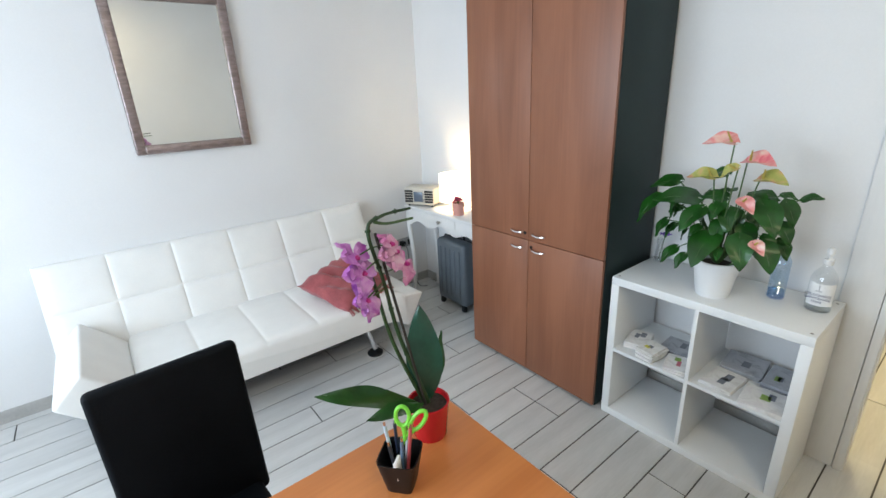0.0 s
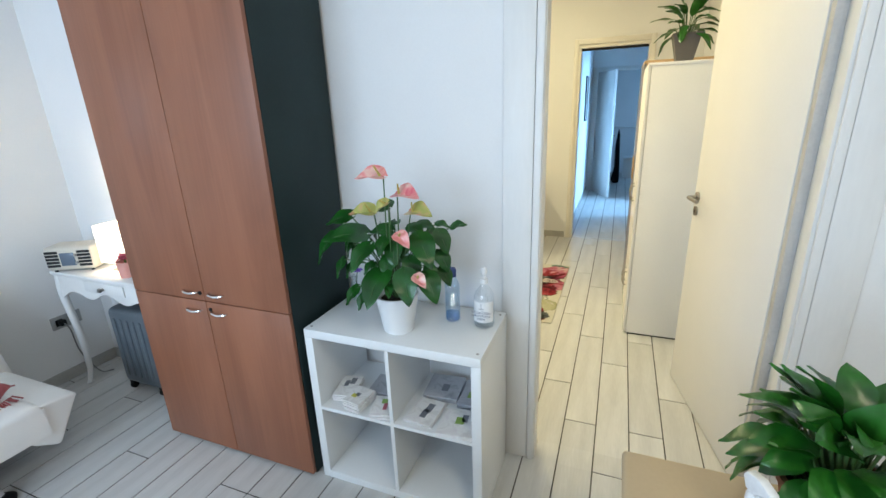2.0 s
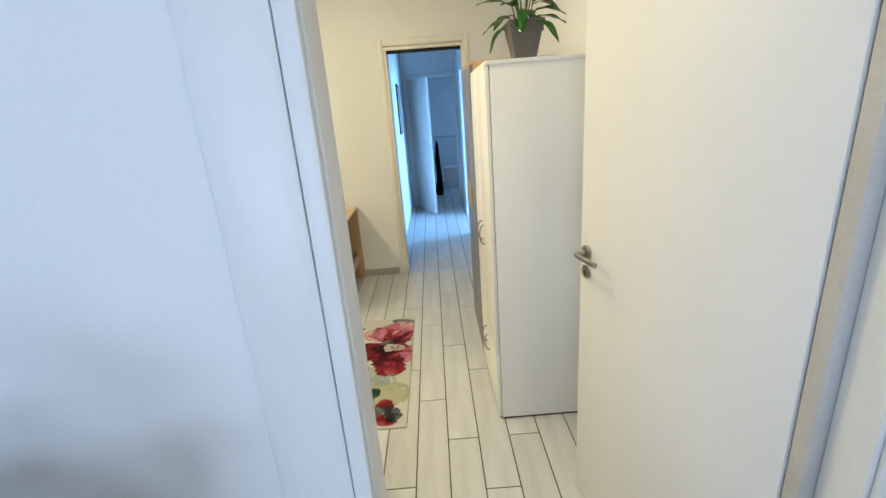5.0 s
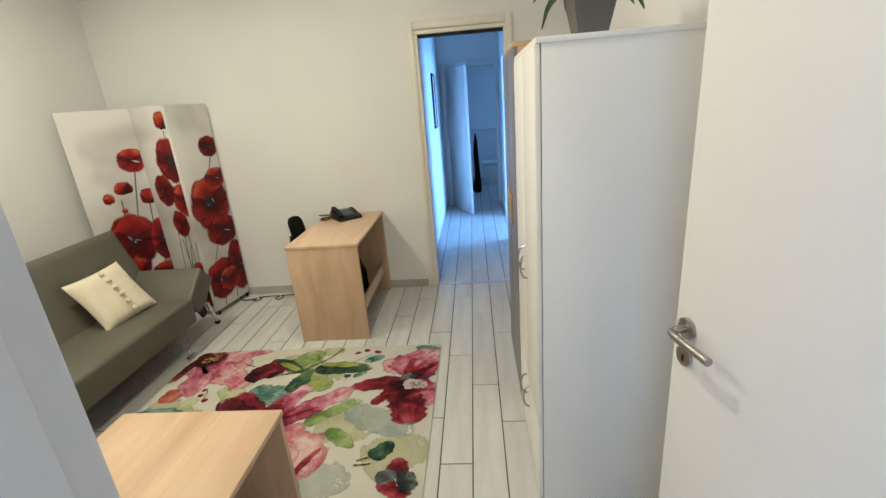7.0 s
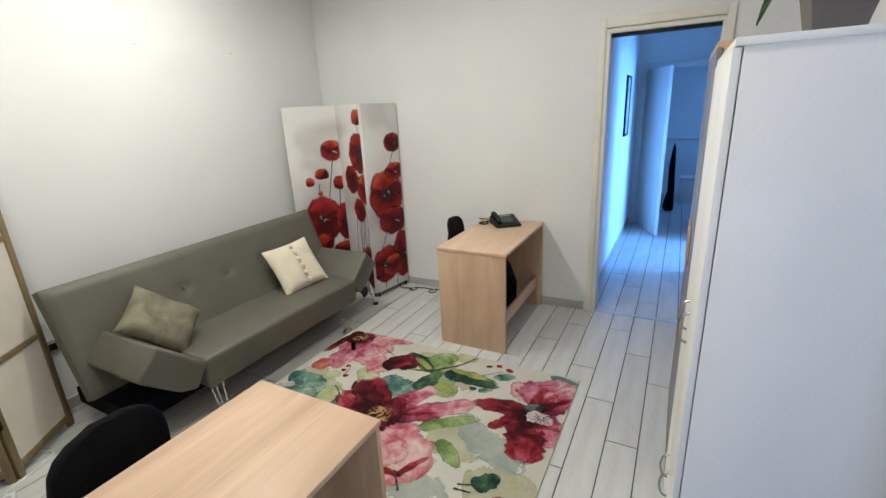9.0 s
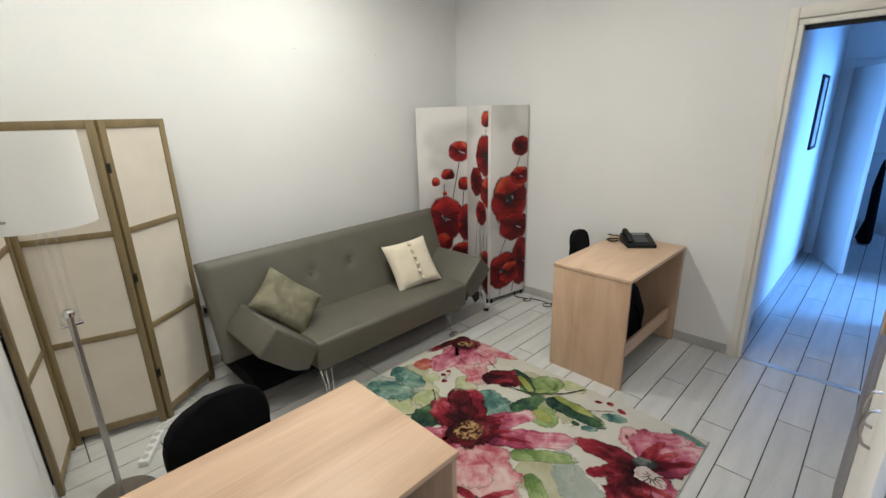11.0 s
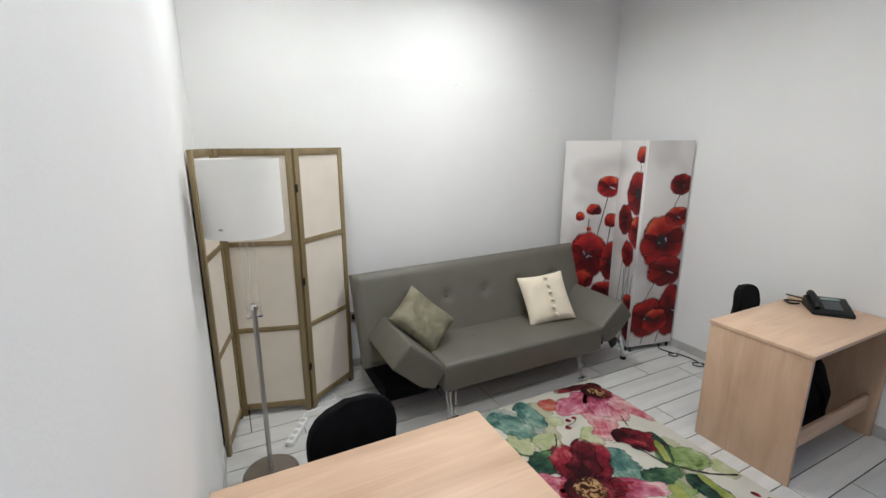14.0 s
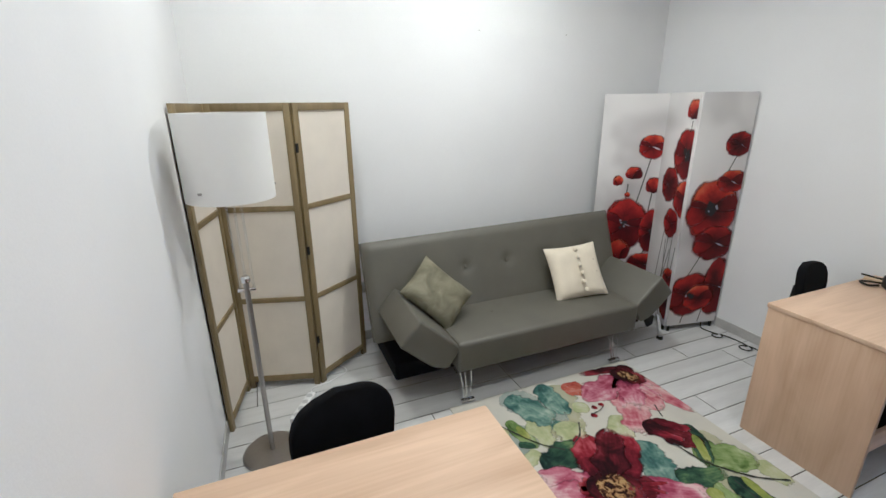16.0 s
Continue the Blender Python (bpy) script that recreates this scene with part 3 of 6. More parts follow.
def cube_shelf():
    """Open two by two shelf, opening towards -x."""
    k = thing("cube_shelf", "white laminate cube shelf with four open compartments", "shelf", (2.114, 0.829, 0))
    x0, x1, w, h, t, s = -0.197, 0.197, 0.385, 0.765, 0.038, 0.016
    part("top_board", box((x0, -w, h - t), (x1, w, h), 0.0015), WHITE, k)
    part("base_board", box((x0, -w, 0), (x1, w, t), 0.0015), WHITE, k)
    for a in (-w, w - t):
        part("side_board", box((x0, a, t), (x1, a + t, h - t), 0.0008), WHITE, k)
    part("divider", box((x0 + 0.001, -s / 2, t), (x1 - 0.004, s / 2, h - t)), WHITE, k)
    for a, b in ((-w + t, -s / 2), (s / 2, w - t)):
        part("shelf", box((x0 + 0.001, a, h / 2 - s / 2), (x1 - 0.004, b, h / 2 + s / 2)), WHITE, k)
    for x in (x0 + 0.03, x1 - 0.03):
        for y in (-w + 0.02, w - 0.02):
            part("screw_cap", lathe([(0, 0), (0.0055, 0), (0.0055, 0.0012), (0, 0.0014)], 12), STEEL, k, "", pose(x, y, h))
    return k


cube_shelf()


def magazine(x, y, z, w, d, h, rz, material, accents):
    g = thing("magazine", "stack of thin printed leaflets lying in the shelf", "leaflets", (x, y, z), rz, "leaflets in the shelf")
    r = random.Random(int(x * 1000 + y * 777))
    zz = 0.0
    while zz < h:
        part("leaflet", box((-w / 2 + r.uniform(-.006, .006), -d / 2 + r.uniform(-.006, .006), zz), (w / 2 + r.uniform(-.006, .006), d / 2 + r.uniform(-.006, .006), zz + 0.0055), 0.001, 1), material, g)
        zz += 0.006
    for i, a in enumerate(accents):
        u, v = r.uniform(-.3, .15) * w, r.uniform(-.3, .15) * d
        part("printed_block", box((u, v, zz), (u + w * r.uniform(.18, .4), v + d * r.uniform(.12, .3), zz + 0.0006)), a, g)
    return g


PAPER = blotch("printed_paper", ((0.62, 0.60, 0.58), (0.80, 0.79, 0.77), (0.70, 0.66, 0.68)), 14, 0.6)
PAPER_G = blotch("grey_printed_paper", ((0.28, 0.29, 0.32), (0.48, 0.49, 0.52), (0.40, 0.40, 0.44)), 14, 0.6)
INKS = [mat("ink_green", (0.28, 0.42, 0.10), 0.6), mat("ink_pink", (0.55, 0.16, 0.20), 0.6), mat("ink_yellow", (0.65, 0.60, 0.10), 0.6), mat("ink_grey", (0.2, 0.21, 0.24), 0.6)]
SH = 0.765 / 2 + 0.008
magazine(2.05, 1.12, SH, 0.15, 0.10, 0.030, 12, PAPER, [INKS[3], INKS[3]])
magazine(1.985, 1.02, SH, 0.12, 0.085, 0.042, -8, PAPER, [INKS[2], INKS[3]])
magazine(1.98, 0.90, SH, 0.13, 0.085, 0.024, 15, PAPER, [INKS[1], INKS[0]])
magazine(2.13, 0.955, SH, 0.14, 0.14, 0.020, 4, PAPER_G, [INKS[3]])
magazine(2.20, 0.70, SH, 0.17, 0.15, 0.022, 5, PAPER_G, [INKS[3]])
magazine(2.02, 0.72, SH, 0.16, 0.13, 0.018, -4, PAPER, [INKS[3], INKS[3]])
magazine(2.19, 0.54, SH, 0.17, 0.14, 0.024, 2, PAPER_G, [INKS[0], INKS[3]])
magazine(1.995, 0.56, SH, 0.15, 0.16, 0.016, 6, PAPER, [INKS[0], INKS[3]])


def sofa_arm(parent, material, hinge_x, side, y0, y1, z_seat, label, length=0.30, tilt=38, thick=0.18, under=0.0):
    """A folding armrest: a thick padded slab hinged at the seat's end and tilted up."""
    prof = [(0, 0), (length, 0), (length - under, -thick), (0.05, -thick), (-0.045, -thick * 0.8), (-0.03, -0.02)]
    a = prism(prof, y1 - y0, 0.026, 4)
    m = pose(hinge_x, y0, z_seat, 0, -tilt, 0)
    if side < 0:
        a.transform(Matrix.Scale(-1, 4, (1, 0, 0)))
        m = pose(hinge_x, y0, z_seat, 0, tilt, 0)
    return part("armrest", a, material, parent, label, m)


def tufted_slab(w, h, t, nx, nz, sink=0.016, seam=0.014, crown=0.012):
    """A padded slab in x, z with seams between nx by nz fields; its front is towards -y."""
    b = bmesh.new()
    steps = (0.0, 0.022, 0.05, 0.12, 0.27, 0.5, 0.73, 0.88, 0.95, 0.978)
    us = [(k + f) / nx for k in range(nx) for f in steps] + [1.0]
    vs = [(k + f) / nz for k in range(nz) for f in steps] + [1.0]
    ni, nj = len(us) - 1, len(vs) - 1
    grid = []
    for v in vs:
        row = []
        for u in us:
            fu, fv = (u * nx) % 1.0, (v * nz) % 1.0
            du, dv = min(fu, 1 - fu) * w / nx, min(fv, 1 - fv) * h / nz
            d = min(du, dv)
            y = -t / 2 - crown * (1 - math.exp(-d / 0.05)) + sink * 0.5 * math.exp(-(d / seam) ** 2)
            edge = min(u * w, (1 - u) * w, v * h, (1 - v) * h)
            y += 0.03 * math.exp(-(edge / 0.018))
            y += 0.004 * noise.noise(Vector((u * 13, v * 9, w)))
            row.append(b.verts.new((u * w - w / 2, y, v * h)))
        grid.append(row)
    back = [[b.verts.new((x, t / 2, z)) for x in (-w / 2, w / 2)] for z in (0, h)]
    for j in range(nj):
        for i in range(ni):
            b.faces.new((grid[j][i], grid[j][i + 1], grid[j + 1][i + 1], grid[j + 1][i]))
    b.faces.new((back[0][0], back[1][0], back[1][1], back[0][1]))
    b.faces.new([grid[0][i] for i in range(ni, -1, -1)] + [back[0][0], back[0][1]])
    b.faces.new([grid[nj][i] for i in range(ni + 1)] + [back[1][1], back[1][0]])
    b.faces.new([grid[j][0] for j in range(nj + 1)] + [back[1][0], back[0][0]])
    b.faces.new([grid[j][ni] for j in range(nj, -1, -1)] + [back[0][1], back[1][1]])
    return b


def white_sofa():
    s = thing("white_sofa", "white leatherette sofa bed with square tufting and folding armrests", "sofa", (0.70, 2.86, 0))
    part("backrest", tufted_slab(1.94, 0.56, 0.11, 6, 2, 0.009, 0.008, 0.006), WHITEL, s, "", pose(0.0, 0.175, 0.33, -24, 0, 0))
    seat = tufted_slab(1.47, 0.66, 0.17, 5, 1, 0.006, 0.010, 0.004)
    part("seat", seat, WHITEL, s, "", pose(0.07, -0.46, 0.33, -90, 0, 0) @ pose(0, 0, 0, 0, 0, 0))
    sofa_arm(s, WHITEL, 0.80, 1, -0.45, 0.14, 0.395, "white padded armrest folded nearly flat", 0.15, -10, 0.22, 0.08)
    sofa_arm(s, WHITEL, -0.665, -1, -0.46, 0.16, 0.40, "white padded armrest folded up", 0.245, 45)
    part("frame", box((-0.85, -0.30, 0.16), (0.85, 0.28, 0.235), 0.01), BLACKP, s, "dark metal frame")
    for x in (-0.75, 0.57):
        for y in (-0.32, 0.22):
            part("leg", tube([(x, y, 0.20), (x + 0.03, y - 0.03, 0.035)], 0.017, 12), CHROME, s, "slanted chrome leg")
            part("foot", lathe([(0, 0), (0.05, 0), (0.052, 0.012), (0.03, 0.03), (0, 0.034)], 18), BLACKP, s, "black plastic foot", pose(x + 0.03, y - 0.03, 0))
    return s


white_sofa()
PINKF = mat("dusty_rose_cloth", (0.30, 0.070, 0.075), 0.9, vary=0.22, scale=14, bump=0.4, fine=120, sheen=0.3)


def rose_cushion():
    c = thing("cushion", "crumpled dusty-rose cushion lying on the white sofa", "cushion", (1.22, 2.66, 0.46), 22)
    p = pillow(0.44, 0.40, 0.13, 22)
    for v in p.verts:
        v.co.z += 0.02 * noise.noise(Vector((v.co.x * 12, v.co.y * 12, 3))) + 0.012 * math.sin(v.co.x * 60 + v.co.y * 22)
    part("cover", p, PINKF, c, "", pose(0, 0, 0.035, 16, -6, 0))
    b = bmesh.new()
    r = random.Random(4)
    for i in range(42):
        u = -0.20 + 0.40 * i / 41
        tube([(u, -0.185, -0.03), (u + r.uniform(-.01, .01), -0.225, -0.055 + r.uniform(-.01, .01))], 0.0035, 4, b)
    part("fringe", b, PINKF, c)


rose_cushion()


def wall_mirror():
    m = thing("wall_mirror", "rectangular wall mirror in a brown and silver frame", "mirror", (0.652, NORTH - 0.02, 1.36))
    fr = mat("brown_silver_frame", (0.30, 0.24, 0.23), 0.30, 0.6, vary=0.25, scale=16, stretch=(1, 1, 4))
    w, h, f = 0.635, 0.86, 0.052
    for lo, hi, ax in (((-w / 2, 0), (-w / 2 + f, h), 2), ((w / 2 - f, 0), (w / 2, h), 2)):
        part("frame_side", box((lo[0], -0.022, lo[1]), (hi[0], 0.018, hi[1]), 0.010, 3), fr, m)
    for z in (0.0, h - f):
        part("frame_side", box((-w / 2 + f - 0.006, -0.022, z), (w / 2 - f + 0.006, 0.018, z + f), 0.010, 3), fr, m)
    part("glass", box((-w / 2 + f - 0.008, 0.000, f - 0.008), (w / 2 - f + 0.008, 0.006, h - f + 0.008)), MIRROR, m, "silvered mirror glass")


wall_mirror()


def front_table():
    t = thing("desk_table", "honey-brown wood desk with a rounded edge", "desk", (0.09, 0.715, 0))
    part("tabletop", box((-0.70, -0.355, 0.722), (0.70, 0.355, 0.75), 0.006, 3), HONEY, t)
    for x in (-0.64, 0.62):
        for y in (-0.30, 0.28):
            part("leg", box((x, y, 0), (x + 0.035, y + 0.035, 0.722), 0.003), STEEL, t, "grey metal leg")
    part("modesty_panel", box((-0.60, 0.24, 0.35), (0.60, 0.258, 0.722), 0.002), HONEY, t)


front_table()


def dining_chair():
    c = thing("dining_chair", "black leatherette chair with a tall padded back", "chair", (0.155, 1.36, 0), 4)
    part("backrest", box((-0.195, 0.13, 0.38), (0.195, 0.175, 0.935), 0.018, 4), BLACKL, c, "", pose(0, -0.03, 0, -4, 0, 0))
    part("seat", box((-0.19, -0.24, 0.36), (0.17, 0.15, 0.415), 0.022, 4), BLACKL, c)
    for x in (-0.185, 0.13):
        for y in (-0.225, 0.115):
            part("leg", box((x, y, 0), (x + 0.034, y + 0.034, 0.36), 0.004), BLACKP, c)


dining_chair()


def console_table():
    t = thing("console_table", "white carved console table with curved legs and a drawer", "console table", (2.19, 2.695, 0))
    W = mat("white_painted_wood", (0.78, 0.77, 0.75), 0.4, vary=0.03, scale=8, bump=0.05)
    d, w = 0.145, 0.45
    part("tabletop", box((-d - 0.012, -w - 0.015, 0.757), (d, w + 0.015, 0.78), 0.008, 3), W, t)
    n = 28
    for face in (-1,):
        out = [(w * (2 * i / n - 1), 0.655 + 0.028 * math.cos(3 * math.pi * (2 * i / n - 1)) * (1 - 0.3 * abs(2 * i / n - 1)) - 0.035 * abs(2 * i / n - 1) ** 3) for i in range(n + 1)]
        out += [(w, 0.757), (-w, 0.757)]
        a = prism(out, 0.018, 0.003)
        part("apron", a, W, t, "scalloped apron", pose(-d, 0, 0, 0, 0, 90) @ pose(0, -0.018, 0))
    for s in (-1, 1):
        out = [(d * (2 * i / 12 - 1), 0.665 - 0.02 * math.cos(math.pi * (2 * i / 12 - 1))) for i in range(13)] + [(d, 0.757), (-d, 0.757)]
        part("apron", prism(out, 0.018, 0.003), W, t, "", pose(0, s * w - (0.018 if s > 0 else 0), 0))
    dr = part("drawer_front", box((-d - 0.008, -0.17, 0.685), (-d, 0.17, 0.748), 0.004), W, t)
    part("knob", lathe([(0, 0), (0.008, 0), (0.006, 0.01), (0.014, 0.018), (0.012, 0.026), (0, 0.028)], 14), STEEL, dr, "small metal knob", pose(-d - 0.008, 0, 0.716, 0, -90, 0))
    for sx in (-1, 1):
        for sy in (-1, 1):
            x, y = sx * (d - 0.02), sy * (w - 0.02)
            b = tube(curve_pts([(x, y, 0.757), (x + sx * 0.006, y + sy * 0.010, 0.62), (x - sx * 0.004, y - sy * 0.012, 0.34), (x - sx * 0.002, y - sy * 0.006, 0.12), (x + sx * 0.008, y + sy * 0.016, 0.01)], 6), 0.026, 10, taper=0.5)
            part("leg", b, W, t, "curved leg")
            part("foot", lathe([(0, 0), (0.018, 0), (0.020, 0.010), (0.012, 0.02), (0, 0.02)], 12), W, t, "", pose(x + sx * 0.008, y + sy * 0.016, 0))


console_table()


def suitcase():
    s = thing("suitcase", "blue-grey ribbed hard-shell trolley suitcase under the console", "suitcase", (2.19, 2.665, 0))
    G = mat("blue_grey_shell", (0.115, 0.135, 0.155), 0.35, vary=0.08, scale=8, bump=0.05)
    part("shell", box((-0.10, -0.17, 0.05), (0.10, 0.17, 0.56), 0.035, 4), G, s)
    for i in range(5):
        y = -0.11 + i * 0.055
        part("rib", box((-0.107, y - 0.012, 0.11), (-0.095, y + 0.012, 0.50), 0.005), G, s)
    part("zip_band", box((-0.006, -0.173, 0.047), (0.006, 0.173, 0.563), 0.003), BLACKP, s)
    part("handle", tube(curve_pts([(0.0, -0.06, 0.56), (0.0, -0.055, 0.585), (0, 0.055, 0.585), (0, 0.06, 0.56)], 5), 0.009, 8), BLACKP, s)
    for x in (-0.075, 0.075):
        for y in (-0.13, 0.13):
            w = part("wheel", lathe([(0, -0.011), (0.021, -0.011), (0.023, 0), (0.021, 0.011), (0, 0.011)], 16), BLACKP, s, "", pose(x, y, 0.0235, 90, 0, 0))
            part("fork", box((x - 0.014, y - 0.018, 0.028), (x + 0.014, y + 0.018, 0.058), 0.004), BLACKP, w)


suitcase()


def radio():
    r = thing("radio", "cream retro table radio with a dark dial", "radio", (2.14, 3.03, 0.78), 28)
    C = mat("cream_plastic", (0.60, 0.55, 0.46), 0.35, vary=0.03)
    part("body", box((-0.07, -0.12, 0.008), (0.07, 0.12, 0.135), 0.018, 4), C, r)
    part("dial", box((-0.074, -0.030, 0.035), (-0.069, 0.040, 0.105), 0.004), mat("blue_grey_dial", (0.12, 0.15, 0.20), 0.2), r)
    for i in range(5):
        for u in (-0.108, 0.048):
            part("grille_bar", box((-0.0735, u, 0.030 + i * 0.018), (-0.069, u + 0.062, 0.043 + i * 0.018), 0.001), BLACKP, r)
    for z in (0.05, 0.09):
        part("knob", lathe([(0, 0), (0.007, 0), (0.006, 0.012), (0, 0.012)], 16), STEEL, r, "", pose(-0.07, -0.038, z, 0, -90, 0))
    r.scale = (1.12, 1.12, 1.12)
    for x in (-0.05, 0.05):
        for y in (-0.09, 0.09):
            part("foot", lathe([(0, 0), (0.008, 0), (0.008, 0.009), (0, 0.009)], 10), BLACKP, r, "", pose(x, y, 0))


radio()


def console_lamp():
    l = thing("table_lamp", "lit table lamp with a square white shade", "lamp", (2.20, 2.72, 0.78))
    part("base", box((-0.045, -0.045, 0), (0.045, 0.045, 0.012), 0.003), STEEL, l)
    part("stem", tube([(0, 0, 0.012), (0, 0, 0.10)], 0.006), STEEL, l)
    b = bmesh.new()
    for lo, hi in (((-0.075, -0.075), (-0.073, 0.075)), ((0.073, -0.075), (0.075, 0.075)), ((-0.073, -0.075), (0.073, -0.073)), ((-0.073, 0.073), (0.073, 0.075))):
        box((lo[0], lo[1], 0.06), (hi[0], hi[1], 0.275), bm=b)
    part("shade", b, glow("lit_paper_shade", (1.0, 0.82, 0.58), 2.6), l, "glowing white paper shade")


console_lamp()


def pink_pot():
    p = thing("candle_pot", "salmon-pink flower pot with a pink bloom on the console", "pot", (2.12, 2.575, 0.78))
    P = mat("salmon_ceramic", (0.75, 0.36, 0.29), 0.5)
    part("pot", lathe([(0, 0), (0.04, 0), (0.046, 0.09), (0.042, 0.09), (0.037, 0.01), (0, 0.01)], 24), P, p)
    b = bmesh.new()
    r = random.Random(2)
    for i in range(14):
        merge(b, leaf(0.05, 0.04, 0.8, 0.2, 5), pose(0, 0, 0.10, r.uniform(10, 70), 0, i * 137))
    part("bloom", b, mat("pink_bloom", (0.65, 0.12, 0.20), 0.6), p)
    part("stem", tube([(0, 0, 0.01), (0.0, 0, 0.105)], 0.006), mat("stem_green", (0.08, 0.16, 0.03), 0.6), p)


pink_pot()


def cabinet_beige():
    c = thing("side_cabinet", "beige board cabinet with rounded top corners", "cabinet", (1.28, -0.40, 0))
    part("top", box((-0.42, -0.36, 0.745), (0.335, 0.375, 0.775), 0.012, 3), BEIGE, c)
    part("body", box((-0.40, -0.345, 0.0), (0.318, 0.358, 0.745), 0.003), BEIGE, c)


cabinet_beige()

# ---- second room: screens, sofa, desks, cupboards ----


def desk(name, label, cx, cy, length, depth, h):
    """Oak-decor desk: top, two full end panels, a low stretcher towards -y."""
    d = thing(name, label, "desk", (cx, cy, 0), 0, "oak desks")
    x, y, t = length / 2, depth / 2, 0.022
    part("tabletop", box((-x, -y, h - t), (x, y, h), 0.002), OAK_X, d)
    for a in (-x + 0.004, x - 0.004 - t):
        part("end_panel", box((a, -y + 0.006, 0), (a + t, y - 0.006, h - t), 0.0015), OAK_Z, d)
    part("stretcher", box((-x + 0.004 + t, -y + 0.05, 0.17), (x - 0.004 - t, -y + 0.068, 0.27), 0.0015), OAK_X, d)
    part("modesty_panel", box((-x + 0.004 + t, y - 0.20, 0.40), (x - 0.004 - t, y - 0.182, h - t), 0.0015), OAK_X, d)
    return d


desk("office_desk", "pale oak-decor desk standing against the far wall", 5.672, 1.244, 0.957, 0.535, 0.766)
desk("writing_desk", "pale oak-decor desk standing against the partition wall", 3.032, 1.150, 1.02, 0.605, 0.68)


def office_chair(x, y, rz, label, top=0.80):
    c = thing("office_chair", label, "chair", (x, y, 0), rz, "black office chairs")
    back = prism([(-0.185, -0.10), (-0.165, -0.14), (-0.12, -0.16), (0.12, -0.16), (0.165, -0.14), (0.185, -0.10), (0.20, 0.02), (0.196, 0.075), (0.178, 0.12), (0.142, 0.15), (0.09, 0.166), (0.0, 0.172), (-0.09, 0.166), (-0.142, 0.15), (-0.178, 0.12), (-0.196, 0.075), (-0.20, 0.02)], 0.045, 0.014, 3)
    for v in back.verts:
        v.co.y += 0.9 * v.co.x ** 2 * -1
    part("backrest", back, BLACKF, c, "", pose(0, 0.19, top - 0.17, -6, 0, 0))
    seat = box((-0.215, -0.22, 0.40), (0.215, 0.18, 0.455), 0.026, 4)
    part("seat", seat, BLACKF, c)
    part("back_bar", tube(curve_pts([(0, 0.05, 0.395), (0, 0.22, 0.40), (0, 0.262, 0.50), (0, 0.255, top - 0.16)], 5), 0.014, 8), BLACKP, c)
    part("column", tube([(0, 0, 0.09), (0, 0, 0.40)], 0.026, 14), BLACKP, c)
    for i in range(5):
        a = math.radians(72 * i + 18)
        part("foot_arm", tube([(0, 0, 0.105), (0.13 * math.cos(a), 0.13 * math.sin(a), 0.095), (0.25 * math.cos(a), 0.25 * math.sin(a), 0.062)], 0.022, 8, taper=0.6), BLACKP, c)
        part("castor", lathe([(0, -0.018), (0.024, -0.018), (0.027, 0), (0.024, 0.018), (0, 0.018)], 14), BLACKP, c, "", pose(0.25 * math.cos(a), 0.25 * math.sin(a), 0.0275, 90, 0, 72 * i))
    return c


office_chair(3.085, 1.41, 14, "black fabric office chair pushed under the writing desk", 0.775)
office_chair(5.86, 1.47, 12, "black fabric office chair pushed under the far desk", 0.835)


